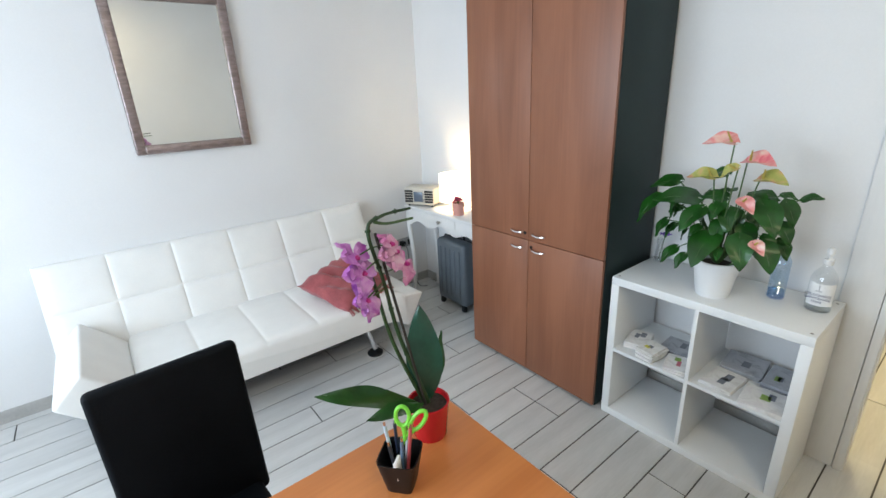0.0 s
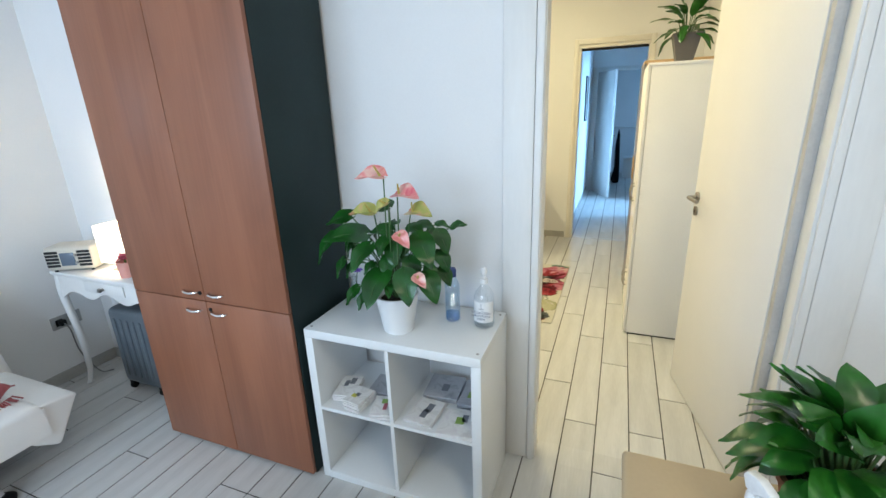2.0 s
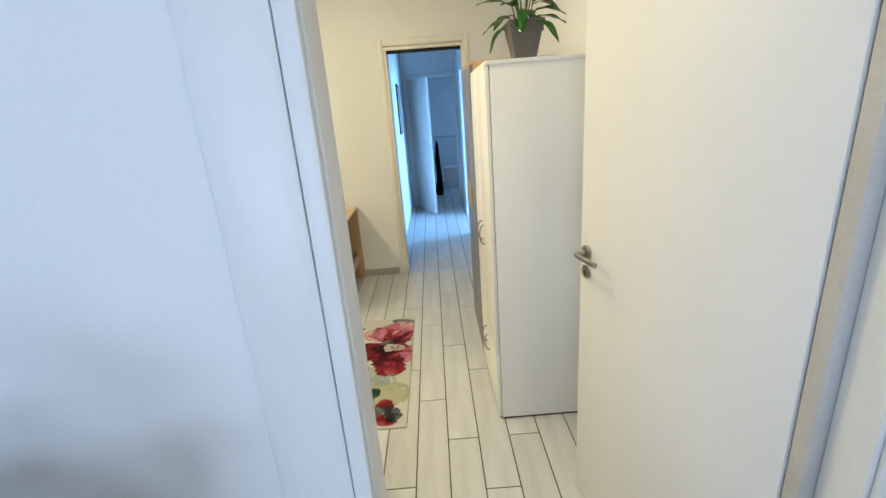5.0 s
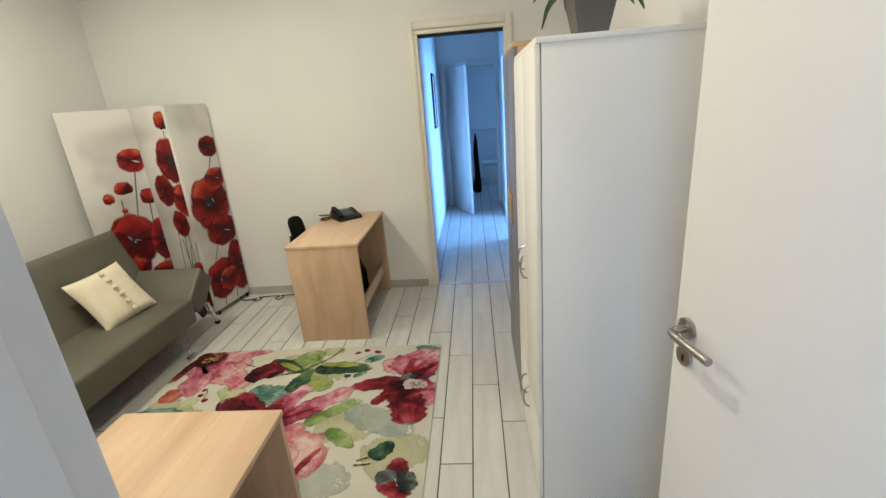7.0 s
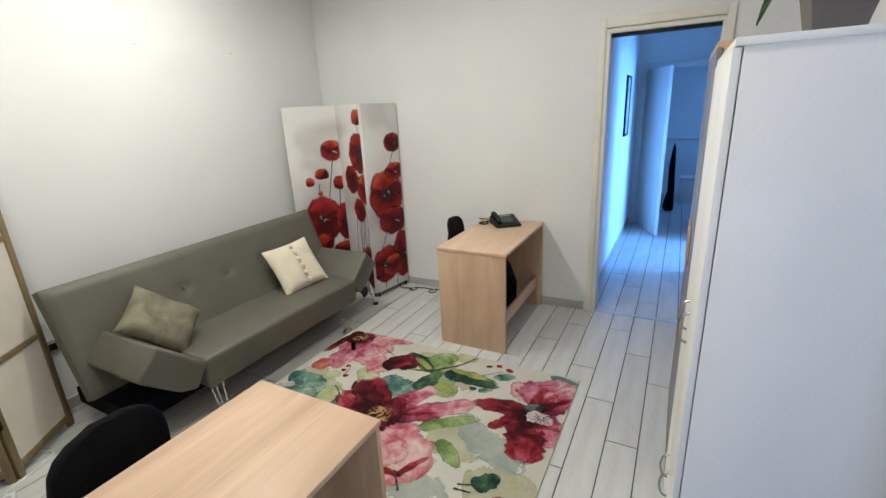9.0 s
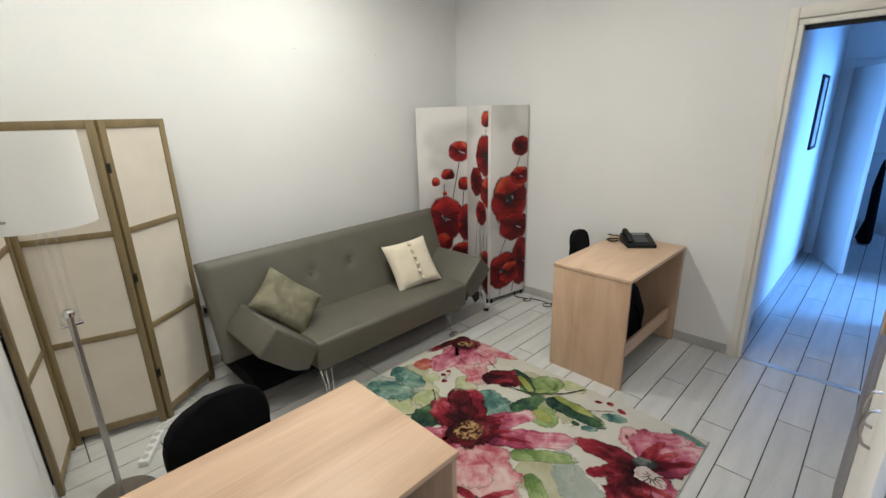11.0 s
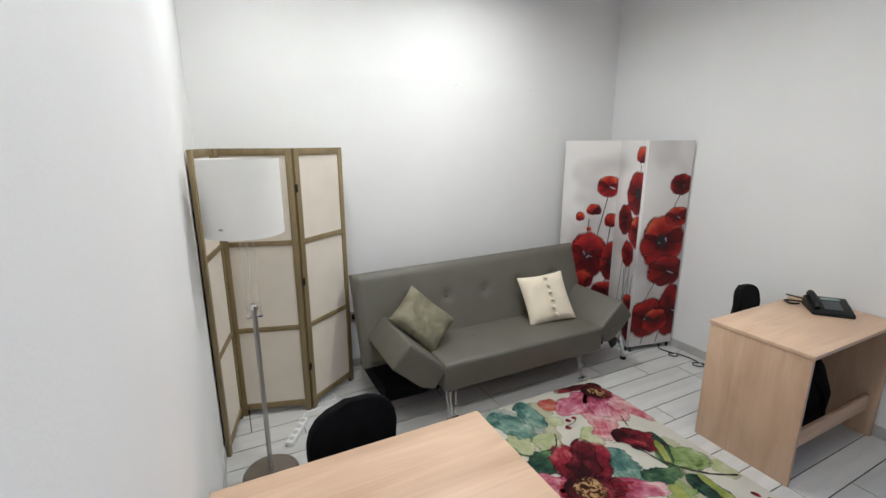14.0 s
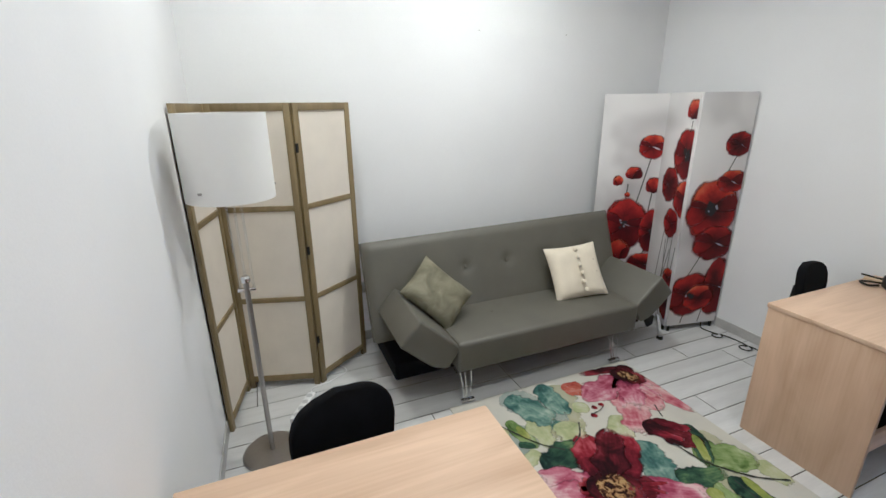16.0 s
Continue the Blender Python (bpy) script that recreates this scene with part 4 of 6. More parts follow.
def grey_sofa():
    s = thing("grey_sofa", "taupe leatherette sofa bed with button tufting and folding armrests", "sofa", (4.49, 2.80, 0))
    # backrest with two rows of buttons
    w, h, t = 2.00, 0.66, 0.12
    b = bmesh.new()
    ni, nj = 66, 20
    btn = [(-0.30, 0.40), (0.03, 0.40), (0.36, 0.40), (-0.62, 0.40), (0.70, 0.40)]
    g = []
    for j in range(nj + 1):
        row = []
        for i in range(ni + 1):
            x, z = w * (i / ni - 0.5), h * j / nj
            e = min(x + w / 2, w / 2 - x, z, h - z)
            y = -t / 2 + 0.035 * math.exp(-e / 0.014)
            for bx, bz in btn:
                y += 0.028 * math.exp(-((x - bx) ** 2 + (z - bz) ** 2) / 0.0012)
            row.append(b.verts.new((x, y + 0.004 * noise.noise(Vector((x * 4, z * 4, 1))), z)))
        g.append(row)
    k = [b.verts.new(p) for p in ((-w / 2, t / 2, 0), (w / 2, t / 2, 0), (w / 2, t / 2, h), (-w / 2, t / 2, h))]
    for j in range(nj):
        for i in range(ni):
            b.faces.new((g[j][i], g[j][i + 1], g[j + 1][i + 1], g[j + 1][i]))
    b.faces.new((k[0], k[3], k[2], k[1]))
    b.faces.new(list(reversed(g[0])) + [k[0], k[1]])
    b.faces.new(g[nj] + [k[2], k[3]])
    b.faces.new([r[0] for r in g] + [k[3], k[0]])
    b.faces.new([r[ni] for r in reversed(g)] + [k[1], k[2]])
    part("backrest", b, GREYL, s, "", pose(-0.07, -0.04, 0.28, -20, -0.8, 0))
    part("seat", box((-0.685, -0.52, 0.225), (0.68, 0.0, 0.425), 0.028, 4), GREYL, s)
    for x in (-0.3, 0.25):
        part("button", lathe([(0, -0.004), (0.013, -0.002), (0.012, 0.003), (0, 0.005)], 14), GREYL, s, "", pose(x, -0.20, 0.425))
    for bx, bz in btn:
        part("button", lathe([(0, -0.004), (0.013, -0.002), (0.012, 0.003), (0, 0.005)], 14), GREYL, s, "", pose(-0.07, -0.04, 0.28, -20, -0.8, 0) @ pose(bx, -t / 2 + 0.014, bz, 90, 0, 0))
    sofa_arm(s, GREYL, 0.66, 1, -0.515, 0.0, 0.415, "taupe armrest folded up", 0.275, 42, 0.19)
    sofa_arm(s, GREYL, -0.68, -1, -0.515, 0.0, 0.415, "taupe armrest folded up", 0.31, 42, 0.19)
    part("frame", box((-1.0, -0.26, 0.10), (0.98, 0.33, 0.215), 0.012), BLACKF, s, "black cloth-covered base box")
    for x in (-0.615, 0.525):
        b = bmesh.new()
        for dx in (-0.040, -0.008, 0.040):
            tube([(x + dx, -0.465, 0.225), (x + dx * 0.5, -0.50, 0.022)], 0.0038, 6, b)
        leg = part("leg", b, CHROME, s, "chrome hairpin leg")
        part("foot_bar", box((x - 0.045, -0.515, 0.006), (x + 0.045, -0.487, 0.026), 0.006), CHROME, leg)
    for x in (-0.85, 0.85):
        part("leg", tube([(x, 0.30, 0.14), (x, 0.33, 0.0)], 0.018, 10), BLACKP, s, "black rear leg")
    part("bracket", prism([(0.90, 0.23), (1.02, 0.20), (1.02, 0.13), (0.97, 0.11)], 0.02, 0.003), BLACKP, s, "black steel bracket", pose(0, -0.36, 0))
    part("leg", tube([(1.05, -0.36, 0.21), (1.085, -0.385, 0.02)], 0.016, 12), CHROME, s, "slanted chrome end leg")
    part("foot", lathe([(0, 0), (0.024, 0), (0.024, 0.018), (0.016, 0.024), (0, 0.024)], 16), BLACKP, s, "", pose(1.085, -0.385, 0))
    return s


grey_sofa()


def paper_screen():
    """Folding screen of three framed panels with three fields each."""
    s = thing("folding_screen", "three-panel folding screen of pine frames with cream fabric fields", "folding screen", (2.95, 2.85, 0))
    FAB = mat("cream_screen_fabric", (0.72, 0.66, 0.56), 0.9, vary=0.05, scale=5, bump=0.3, fine=260)
    pts = [(2.535, 2.575), (2.625, 2.985), (3.065, 2.855), (3.425, 3.125)]
    H = 1.765
    for k, ((xa, ya), (xb, yb)) in enumerate(zip(pts, pts[1:])):
        L = math.hypot(xb - xa, yb - ya) - 0.008
        m = Matrix.Translation((-2.95, -2.85, 0)) @ pose(xa, ya, 0, 0, 0, math.degrees(math.atan2(yb - ya, xb - xa))) @ pose(0.004, 0, 0)
        p = part("panel", box((0, -0.011, 0), (0.038, 0.011, H), 0.002), PINE, s, "pine frame", m)
        part("stile", box((L - 0.038, -0.011, 0), (L, 0.011, H), 0.002), PINE, p, "", m)
        for z, zz in ((0.045, 0.085), (0.60, 0.632), (1.17, 1.202), (H - 0.042, H)):
            part("rail", box((0.038, -0.010, z), (L - 0.038, 0.010, zz), 0.0015), PINE, p, "", m)
        for z, zz in ((0.085, 0.60), (0.632, 1.17), (1.202, H - 0.042)):
            part("field", box((0.038, -0.002, z), (L - 0.038, 0.002, zz)), FAB, p, "cream fabric field", m)
        if k:
            for z in (0.3, 0.9, 1.5):
                part("hinge", box((-0.012, -0.014, z), (0.010, -0.0115, z + 0.05), 0.0006), BLACKP, p, "dark metal hinge", m)


paper_screen()


def floor_lamp():
    l = thing("floor_lamp", "floor lamp with a white drum shade and clear acrylic stem", "floor lamp", (2.745, 2.33, 0))
    part("base", lathe([(0, 0), (0.145, 0), (0.148, 0.008), (0.14, 0.016), (0.03, 0.022), (0, 0.022)], 40), STEEL, l, "round brushed steel base")
    part("pole", tube([(0, 0, 0.02), (0, 0, 0.99)], 0.0125, 16), STEEL, l)
    part("collar", lathe([(0, 0), (0.02, 0), (0.022, 0.02), (0.014, 0.03), (0, 0.03)], 18), CHROME, l, "", pose(0, 0, 0.975))
    for dx in (-0.03, 0.0, 0.03):
        part("acrylic_rod", tube([(dx, 0, 0.94), (dx, 0, 1.36)], 0.006, 10), CLEAR, l, "clear acrylic rod")
    part("crossbar", box((-0.04, -0.008, 0.93), (0.04, 0.008, 0.945), 0.003), CHROME, l)
    part("cap", lathe([(0, 0), (0.05, 0), (0.05, 0.006), (0, 0.006)], 20), CHROME, l, "", pose(0, 0, 1.355))
    SH = mat("white_shade_fabric", (0.80, 0.79, 0.76), 0.9, vary=0.02, scale=6, bump=0.2, fine=300)
    part("shade", lathe([(0.177, 1.37), (0.180, 1.37), (0.180, 1.725), (0.177, 1.725), (0.177, 1.37)], 48), SH, l, "white fabric drum shade")
    for a in (-125, 5):
        part("clip", box((-0.008, -0.004, -0.005), (0.008, 0.004, 0.005), 0.001), STEEL, l, "", pose(0.181 * math.cos(radians(a)), 0.181 * math.sin(radians(a)), 1.42, 0, 0, a + 90))


floor_lamp()


def poppy_screen():
    s = thing("poppy_screen", "three-panel canvas folding screen printed with red poppies", "folding screen", (5.80, 2.75, 0))
    CAN = blotch("misty_canvas", ((0.42, 0.40, 0.39), (0.66, 0.64, 0.62), (0.74, 0.72, 0.70)), 1.6, 0.8, 2, 0.3)
    REDS = [wash("poppy_deep", ((0.008, 0.0004, 0.0015), (0.035, 0.0012, 0.003), (0.095, 0.0035, 0.005), (0.17, 0.008, 0.008)), 1.0, 0.12, 0.45, 0.6, 3, (0.22, 0.80), 4.0, 0.4, 0.0), wash("poppy_red", ((0.012, 0.0006, 0.002), (0.07, 0.0025, 0.004), (0.20, 0.008, 0.007), (0.36, 0.022, 0.010)), 1.0, 0.12, 0.50, 0.6, 3, (0.24, 0.82), 4.0, 0.4, 0.0), wash("poppy_orange", ((0.02, 0.001, 0.002), (0.16, 0.006, 0.005), (0.38, 0.028, 0.009), (0.55, 0.13, 0.04)), 1.0, 0.12, 0.55, 0.6, 3, (0.24, 0.86), 4.0, 0.4, 0.0)]
    ASH = mat("ash_stamen", (0.30, 0.30, 0.29), 0.8)
    HEART = mat("poppy_heart", (0.01, 0.012, 0.014), 0.8)
    STEM = mat("poppy_stem", (0.10, 0.10, 0.09), 0.8)
    pts = [(5.52, 3.225), (5.875, 2.895), (5.705, 2.49), (6.15, 2.41)]
    H = 1.81
    r = random.Random(8)

    def fan(L, hx, hz, x, z, rx, rz, mid, half, lift):
        """One printed petal: a fan from the flower's heart to the bloom's oval outline, with a wavy rim."""
        b = bmesh.new()
        uv = b.loops.layers.uv.new("uv")
        nr, na, rows, ph, r0 = 7, 12, [], r.uniform(0, 6.28), r.uniform(-0.7, 0.7)
        for j in range(na + 1):
            q = 2 * j / na - 1
            t = mid + half * q
            bow = r0 * (1 - q * q * 0.3)
            c, d = math.cos(t) / rx, math.sin(t) / rz
            ox, oz = (hx - x) / rx, (hz - z) / rz
            aa, bb, cc = c * c + d * d, ox * c + oz * d, ox * ox + oz * oz - 1
            far = (-bb + math.sqrt(max(0.0, bb * bb - aa * cc))) / aa
            far *= (1 - 0.12 * abs(q) ** 4) * (1 + 0.04 * math.sin(7 * q + ph) + 0.03 * math.sin(15 * q + 2 * ph))
            line = []
            for i in range(nr + 1):
                g = i / nr
                tt = mid + half * q * (0.6 + 0.4 * g) + bow * (1 - g) * g * 2
                if g == 1:
                    tt = t
                line.append((b.verts.new((min(L - 0.001, max(0.001, hx + far * math.cos(tt) * g)), -0.0114 - 0.00006 * lift, min(H - 0.002, max(0.06, hz + far * math.sin(tt) * g)))), g, j / na))
            rows.append(line)
        for ra, rb in zip(rows, rows[1:]):
            for i in range(nr):
                quad = (ra[i], ra[i + 1], rb[i + 1], rb[i])
                fc = b.faces.new([w[0] for w in quad])
                for lp, w in zip(fc.loops, quad):
                    lp[uv].uv = (w[1], w[2])
        return b

    def flower(par, m, L, x, z, rx, rz, deep, heart):
        """Overlapping petals of one printed bloom: buds open upwards from the stalk, blooms round a dark heart."""
        if max(rx, rz) < 0.11:
            hx, hz = x + r.uniform(-.2, .2) * rx, z - 0.8 * rz
            plan = ((1.9, 1.0, 1), (1.1, 0.95, 0), (1.55, 0.65, 2))
        else:
            hx, hz = x + r.uniform(-.1, .15) * rx, z + 0.02 * rz
            plan = ((0.4, 1.25, 0), (2.7, 1.25, 0), (1.55, 1.2, 1 if deep else 2), (3.9, 0.95, 1), (4.9, 1.35, 0 if deep else 1))
        for mid, half, tone in plan:
            part("printed_petal", fan(L, hx, hz, x, z, rx, rz, mid + r.uniform(-.12, .12), half, flower.depth), REDS[min(tone, 1) if max(rx, rz) >= 0.11 and deep else tone], par, "red poppy petal print", m)
            flower.depth += 1
        if heart:
            for q in range(13):
                a, rr, pale = r.uniform(0, 6.28), r.uniform(0, 0.24), q % 3 == 2
                sz = r.uniform(0.025, 0.05) * rx if pale else r.uniform(0.05, 0.12) * rx
                b = bmesh.new()
                cx, cz = hx + rx * rr * math.cos(a), hz + rz * rr * math.sin(a) * 0.8
                vs = [b.verts.new((min(L - 0.001, max(0.001, cx + sz * (1 + 0.3 * math.sin(3 * t + q)) * math.cos(t))), -0.0114 - 0.00006 * (flower.depth + q), cz + sz * (1 + 0.3 * math.sin(2 * t + q)) * math.sin(t))) for t in [2 * math.pi * w / 12 for w in range(12)]]
                b.faces.new(vs)
                part("poppy_heart", b, ASH if pale else HEART, par, "pale stamen print" if pale else "dark flower heart print", m)

    flower.depth = 0
    FL = [POPPY_A, POPPY_B, POPPY_C]
    ST = [[(0.40, 1.32, 0.33, 0.95), (0.25, 1.10, 0.24, 0.90), (0.44, 1.05, 0.42, 0.80), (0.44, 0.55, 0.40, 0.45)], [(0.39, 1.62, 0.38, 1.5), (0.22, 0.78, 0.15, 0.10), (0.26, 0.72, 0.31, 0.07), (0.34, 0.66, 0.20, 0.08), (0.30, 0.78, 0.24, 0.07), (0.36, 0.9, 0.34, 0.10), (0.42, 0.7, 0.40, 0.5)], [(0.36, 1.38, 0.28, 1.2), (0.20, 0.62, 0.09, 0.42), (0.30, 0.16, 0.28, 0.06), (0.14, 0.15, 0.12, 0.06)]]
    for k, ((xa, ya), (xb, yb)) in enumerate(zip(pts, pts[1:])):
        L = math.hypot(xb - xa, yb - ya) - 0.004
        m = Matrix.Translation((-5.80, -2.75, 0)) @ pose(xa, ya, 0, 0, 0, math.degrees(math.atan2(yb - ya, xb - xa))) @ pose(0.002, 0, 0)
        p = part("panel", box((0, -0.011, 0.045), (L, 0.011, H), 0.003), CAN, s, "canvas panel with a misty grey sky print", m)
        flower.depth = 0
        for x, z, rx, rz, deep, heart in FL[k]:
            flower(p, m, L, x, z, rx * 1.14, rz * 1.06, deep, heart)
        for xa2, za, xb2, zb in ST[k]:
            b = bmesh.new()
            w = 0.005
            vs = [b.verts.new(q) for q in ((xa2 - w, -0.0112, za), (xa2 + w, -0.0112, za), (xb2 + w, -0.0112, zb), (xb2 - w, -0.0112, zb))]
            b.faces.new(vs)
            part("printed_stem", b, STEM, p, "", m)
        for x in (0.03, L - 0.03):
            part("foot", lathe([(0, 0), (0.011, 0), (0.011, 0.05), (0, 0.05)], 12), BLACKP, p, "", m @ pose(x, 0, 0))


poppy_screen()


def locker():
    """White cupboard: its doors look towards +y, its end panel towards -x."""
    c = thing("white_cupboard", "tall white melamine cupboard with bowed handles", "cupboard", (4.10, -0.337, 0))
    x0, x1, y0, y1, h = -0.345, 0.345, -0.27, 0.235, 1.835
    part("side_panel", box((x0, y0, 0.012), (x0 + 0.018, y1, h - 0.018), 0.0012), LOCKER, c)
    part("side_panel", box((x1 - 0.018, y0, 0.012), (x1, y1, h - 0.018), 0.0012), LOCKER, c)
    part("top_panel", box((x0 - 0.003, y0, h - 0.018), (x1, y1 + 0.018, h), 0.0015), LOCKER, c)
    part("base_panel", box((x0 + 0.018, y0, 0.03), (x1 - 0.018, y1, 0.05)), LOCKER, c)
    part("back_panel", box((x0 + 0.018, y0, 0.05), (x1 - 0.018, y0 + 0.006, h - 0.018)), LOCKER, c)
    part("plinth", box((x0 + 0.004, y0 + 0.01, 0.0), (x1 - 0.004, y1 - 0.01, 0.0115)), BLACKP, c, "dark plinth strip")
    for a, b, s in ((x0 + 0.002, -0.002, 1), (0.002, x1 - 0.002, -1)):
        for za, zb, zh in ((0.02, 0.40, 0.33), (0.404, h - 0.02, 0.98)):
            d = part("door", box((a, y1 + 0.003, za), (b, y1 + 0.021, zb), 0.0012), LOCKER, c)
            hx = (b - 0.05) if s > 0 else (a + 0.05)
            up = 0.055
            if za < 0.1:
                zh = 0.32
            pth = curve_pts([(hx, y1 + 0.021, zh - up), (hx, y1 + 0.040, zh - up * 0.8), (hx, y1 + 0.050, zh), (hx, y1 + 0.040, zh + up * 0.8), (hx, y1 + 0.021, zh + up)], 5)
            part("handle", tube(pth, 0.0045, 8), STEEL, d, "bowed metal handle")
    return c


locker()


def wood_cupboard():
    c = thing("grey_cupboard", "wood cupboard with a dark grey front next to the white one", "cupboard", (4.78, -0.345, 0))
    OAKC = wood("oak_cupboard_board", (0.44, 0.28, 0.14), (0.60, 0.42, 0.24), axis=1, grain=14)
    GRY = mat("grey_brown_front", (0.20, 0.185, 0.19), 0.4, vary=0.06)
    x0, x1, y0, y1, h = -0.325, 0.345, -0.25, 0.245, 1.90
    for a in (x0, x1 - 0.02):
        part("side_panel", box((a, y0, 0), (a + 0.02, y1, h - 0.022), 0.001), OAKC, c)
    part("top_panel", box((x0, y0, h - 0.022), (x1, y1 + 0.02, h), 0.002), OAKC, c)
    part("back_panel", box((x0 + 0.02, y0, 0.02), (x1 - 0.02, y0 + 0.006, h - 0.022)), OAKC, c)
    for a, b in ((x0 + 0.001, 0.008), (0.012, x1 - 0.001)):
        d = part("door", box((a, y1 + 0.002, 0.02), (b, y1 + 0.020, h - 0.024), 0.0012), GRY, c, "dark grey-brown door")
        part("pull", box((b - 0.09 if a < 0 else a + 0.05, y1 + 0.0205, 0.98), (b - 0.05 if a < 0 else a + 0.09, y1 + 0.030, 1.16), 0.003), OAKC, d, "wooden pull")


wood_cupboard()


def rug():
    g = thing("rug", "cream rug printed with red and pink watercolour flowers", "rug", (4.41, 1.355, 0))
    b = box((-0.665, -0.925, 0.0005), (0.665, 0.925, 0.0095), 0.003, 2)
    part("woven_ground", b, mat("cream_weave", (0.53, 0.51, 0.44), 0.95, vary=0.06, scale=5, bump=0.5, fine=420), g)
    return g


RUG = rug()


def petal_print(name, material, x, y, ex, ey, width, layer, seed, blunt=0.8):
    """A printed petal or leaf lying on the rug, from x, y to ex, ey, wavy at its rim."""
    r = random.Random(seed)
    d = Vector((ex - x, ey - y))
    L = d.length
    d /= L
    nrm = Vector((-d.y, d.x))
    b, rows = bmesh.new(), []
    uv = b.loops.layers.uv.new("uv")
    for i in range(25):
        t = i / 24
        half = width / 2 * max(0.05, 1 - abs(2 * t ** blunt - 1) ** 2.4) ** 0.5 * (1 + 0.38 * noise.noise(Vector((t * 4, seed * 1.7, 0))) + 0.22 * noise.noise(Vector((t * 13, seed * 2.3, 4))))
        c = Vector((x, y)) + d * L * (1.08 * t - 0.02) + nrm * 0.035 * L * math.sin(3 * t + seed)
        z = 0.0098 + 0.00006 * layer
        rows.append([(b.verts.new((*(c + nrm * half * 1.1 * q), z)), t, 0.5 + 0.5 * q) for q in (-1, 0, 1)])
    for ra, rb in zip(rows, rows[1:]):
        for i in range(2):
            quad = (ra[i], ra[i + 1], rb[i + 1], rb[i])
            fc = b.faces.new([w[0] for w in quad])
            for lp, w in zip(fc.loops, quad):
                lp[uv].uv = (w[1] * 0.96 + seed % 1, w[2])
    b.transform(Matrix.Translation((-4.41, -1.355, 0)))
    for v in b.verts:
        v.co.x, v.co.y = max(-0.664, min(0.664, v.co.x)), max(-0.924, min(0.924, v.co.y))
    return part(name, b, material, RUG)


CRIM = wash("crimson_wash", ((0.014, 0.001, 0.003), (0.07, 0.003, 0.009), (0.19, 0.013, 0.022), (0.33, 0.07, 0.08)), 1.0, 0.35, 0.30)
MARO = wash("maroon_wash", ((0.005, 0.0006, 0.002), (0.022, 0.0015, 0.004), (0.085, 0.006, 0.011), (0.20, 0.03, 0.038)), 1.0, 0.35, 0.20)
MAUV = wash("mauve_wash", ((0.09, 0.010, 0.030), (0.26, 0.045, 0.085), (0.42, 0.16, 0.21), (0.56, 0.40, 0.39)), 1.0, 0.45, 0.35)
ROSE = wash("rose_wash", ((0.24, 0.030, 0.045), (0.40, 0.12, 0.15), (0.53, 0.32, 0.31), (0.58, 0.46, 0.41)), 0.95, 0.45, 0.10)
CORAL = wash("coral_wash", ((0.30, 0.03, 0.02), (0.44, 0.13, 0.08), (0.56, 0.38, 0.30)), 0.8, 0.8, 0.1)
LEAFG = wash("leaf_wash", ((0.035, 0.07, 0.015), (0.12, 0.18, 0.045), (0.23, 0.29, 0.10), (0.36, 0.40, 0.22)), 1.0, 0.45, 0.15)
LIMEG = wash("lime_wash", ((0.10, 0.14, 0.02), (0.24, 0.27, 0.05), (0.38, 0.38, 0.13)), 1.0, 0.4, 0.15)
PALEG = wash("pale_leaf_wash", ((0.26, 0.31, 0.12), (0.40, 0.42, 0.22), (0.52, 0.51, 0.37)), 0.9, 0.55, 0.1)
DARKG = wash("dark_leaf_wash", ((0.004, 0.010, 0.010), (0.012, 0.030, 0.024), (0.04, 0.085, 0.045), (0.13, 0.19, 0.07)), 1.0, 0.35, 0.15)
TEALW = wash("teal_wash", ((0.015, 0.045, 0.048), (0.06, 0.13, 0.115), (0.18, 0.27, 0.22), (0.36, 0.42, 0.34)), 0.95, 0.55, 0.15)
MISTW = wash("mist_wash", ((0.24, 0.31, 0.30), (0.38, 0.42, 0.38), (0.48, 0.49, 0.42)), 0.65, 0.9, 0.0, scale=6)
SUNW = wash("straw_wash", ((0.38, 0.38, 0.17), (0.47, 0.46, 0.27), (0.52, 0.50, 0.37)), 0.6, 0.9, 0.0, scale=6)
INKW = mat("ink_line", (0.022, 0.024, 0.022), 0.9)
INKB = wash("ink_blot", ((0.005, 0.006, 0.007), (0.03, 0.035, 0.038), (0.20, 0.21, 0.20)), 0.95, 0.8, 0.1)
GOLDW = wash("ochre_heart", ((0.012, 0.003, 0.003), (0.03, 0.008, 0.006), (0.26, 0.14, 0.05), (0.38, 0.25, 0.09)), 1.0, 1.2, 0.0, scale=38, spots=(0.40, 0.62), grain=0.1)
WHITEW = wash("white_heart", ((0.42, 0.22, 0.24), (0.56, 0.46, 0.44), (0.62, 0.58, 0.54)), 0.8, 1.0, 0.0)
stroke = 0


def prints(name, material, rows, blunt=0.8, layer=0):
    """Lays one kind of print; later rows of a layer lie over earlier ones."""
    global stroke
    for x, y, ex, ey, w in rows:
        petal_print(name, material, x, y, ex, ey, w, layer + stroke % 12, stroke, blunt)
        stroke += 1


def veins(rows, material, layer):
    """Dark strokes that run out from a flower's heart along its petals."""
    global stroke
    for x, y, ex, ey, w in rows:
        dx, dy = ex - x, ey - y
        for q in (-1, 1):
            f, o = random.Random(stroke * 3 + q).uniform(0.3, 0.65), q * 0.20 * w / math.hypot(dx, dy)
            petal_print("printed_vein", material, x, y, x + dx * f - dy * o, y + dy * f + dx * o, w * 0.22, layer + q + 1, stroke + 40 + q, 0.6)
        stroke += 1


def berries(rows):
    prints("printed_berry", CRIM, rows, 0.9, 14)


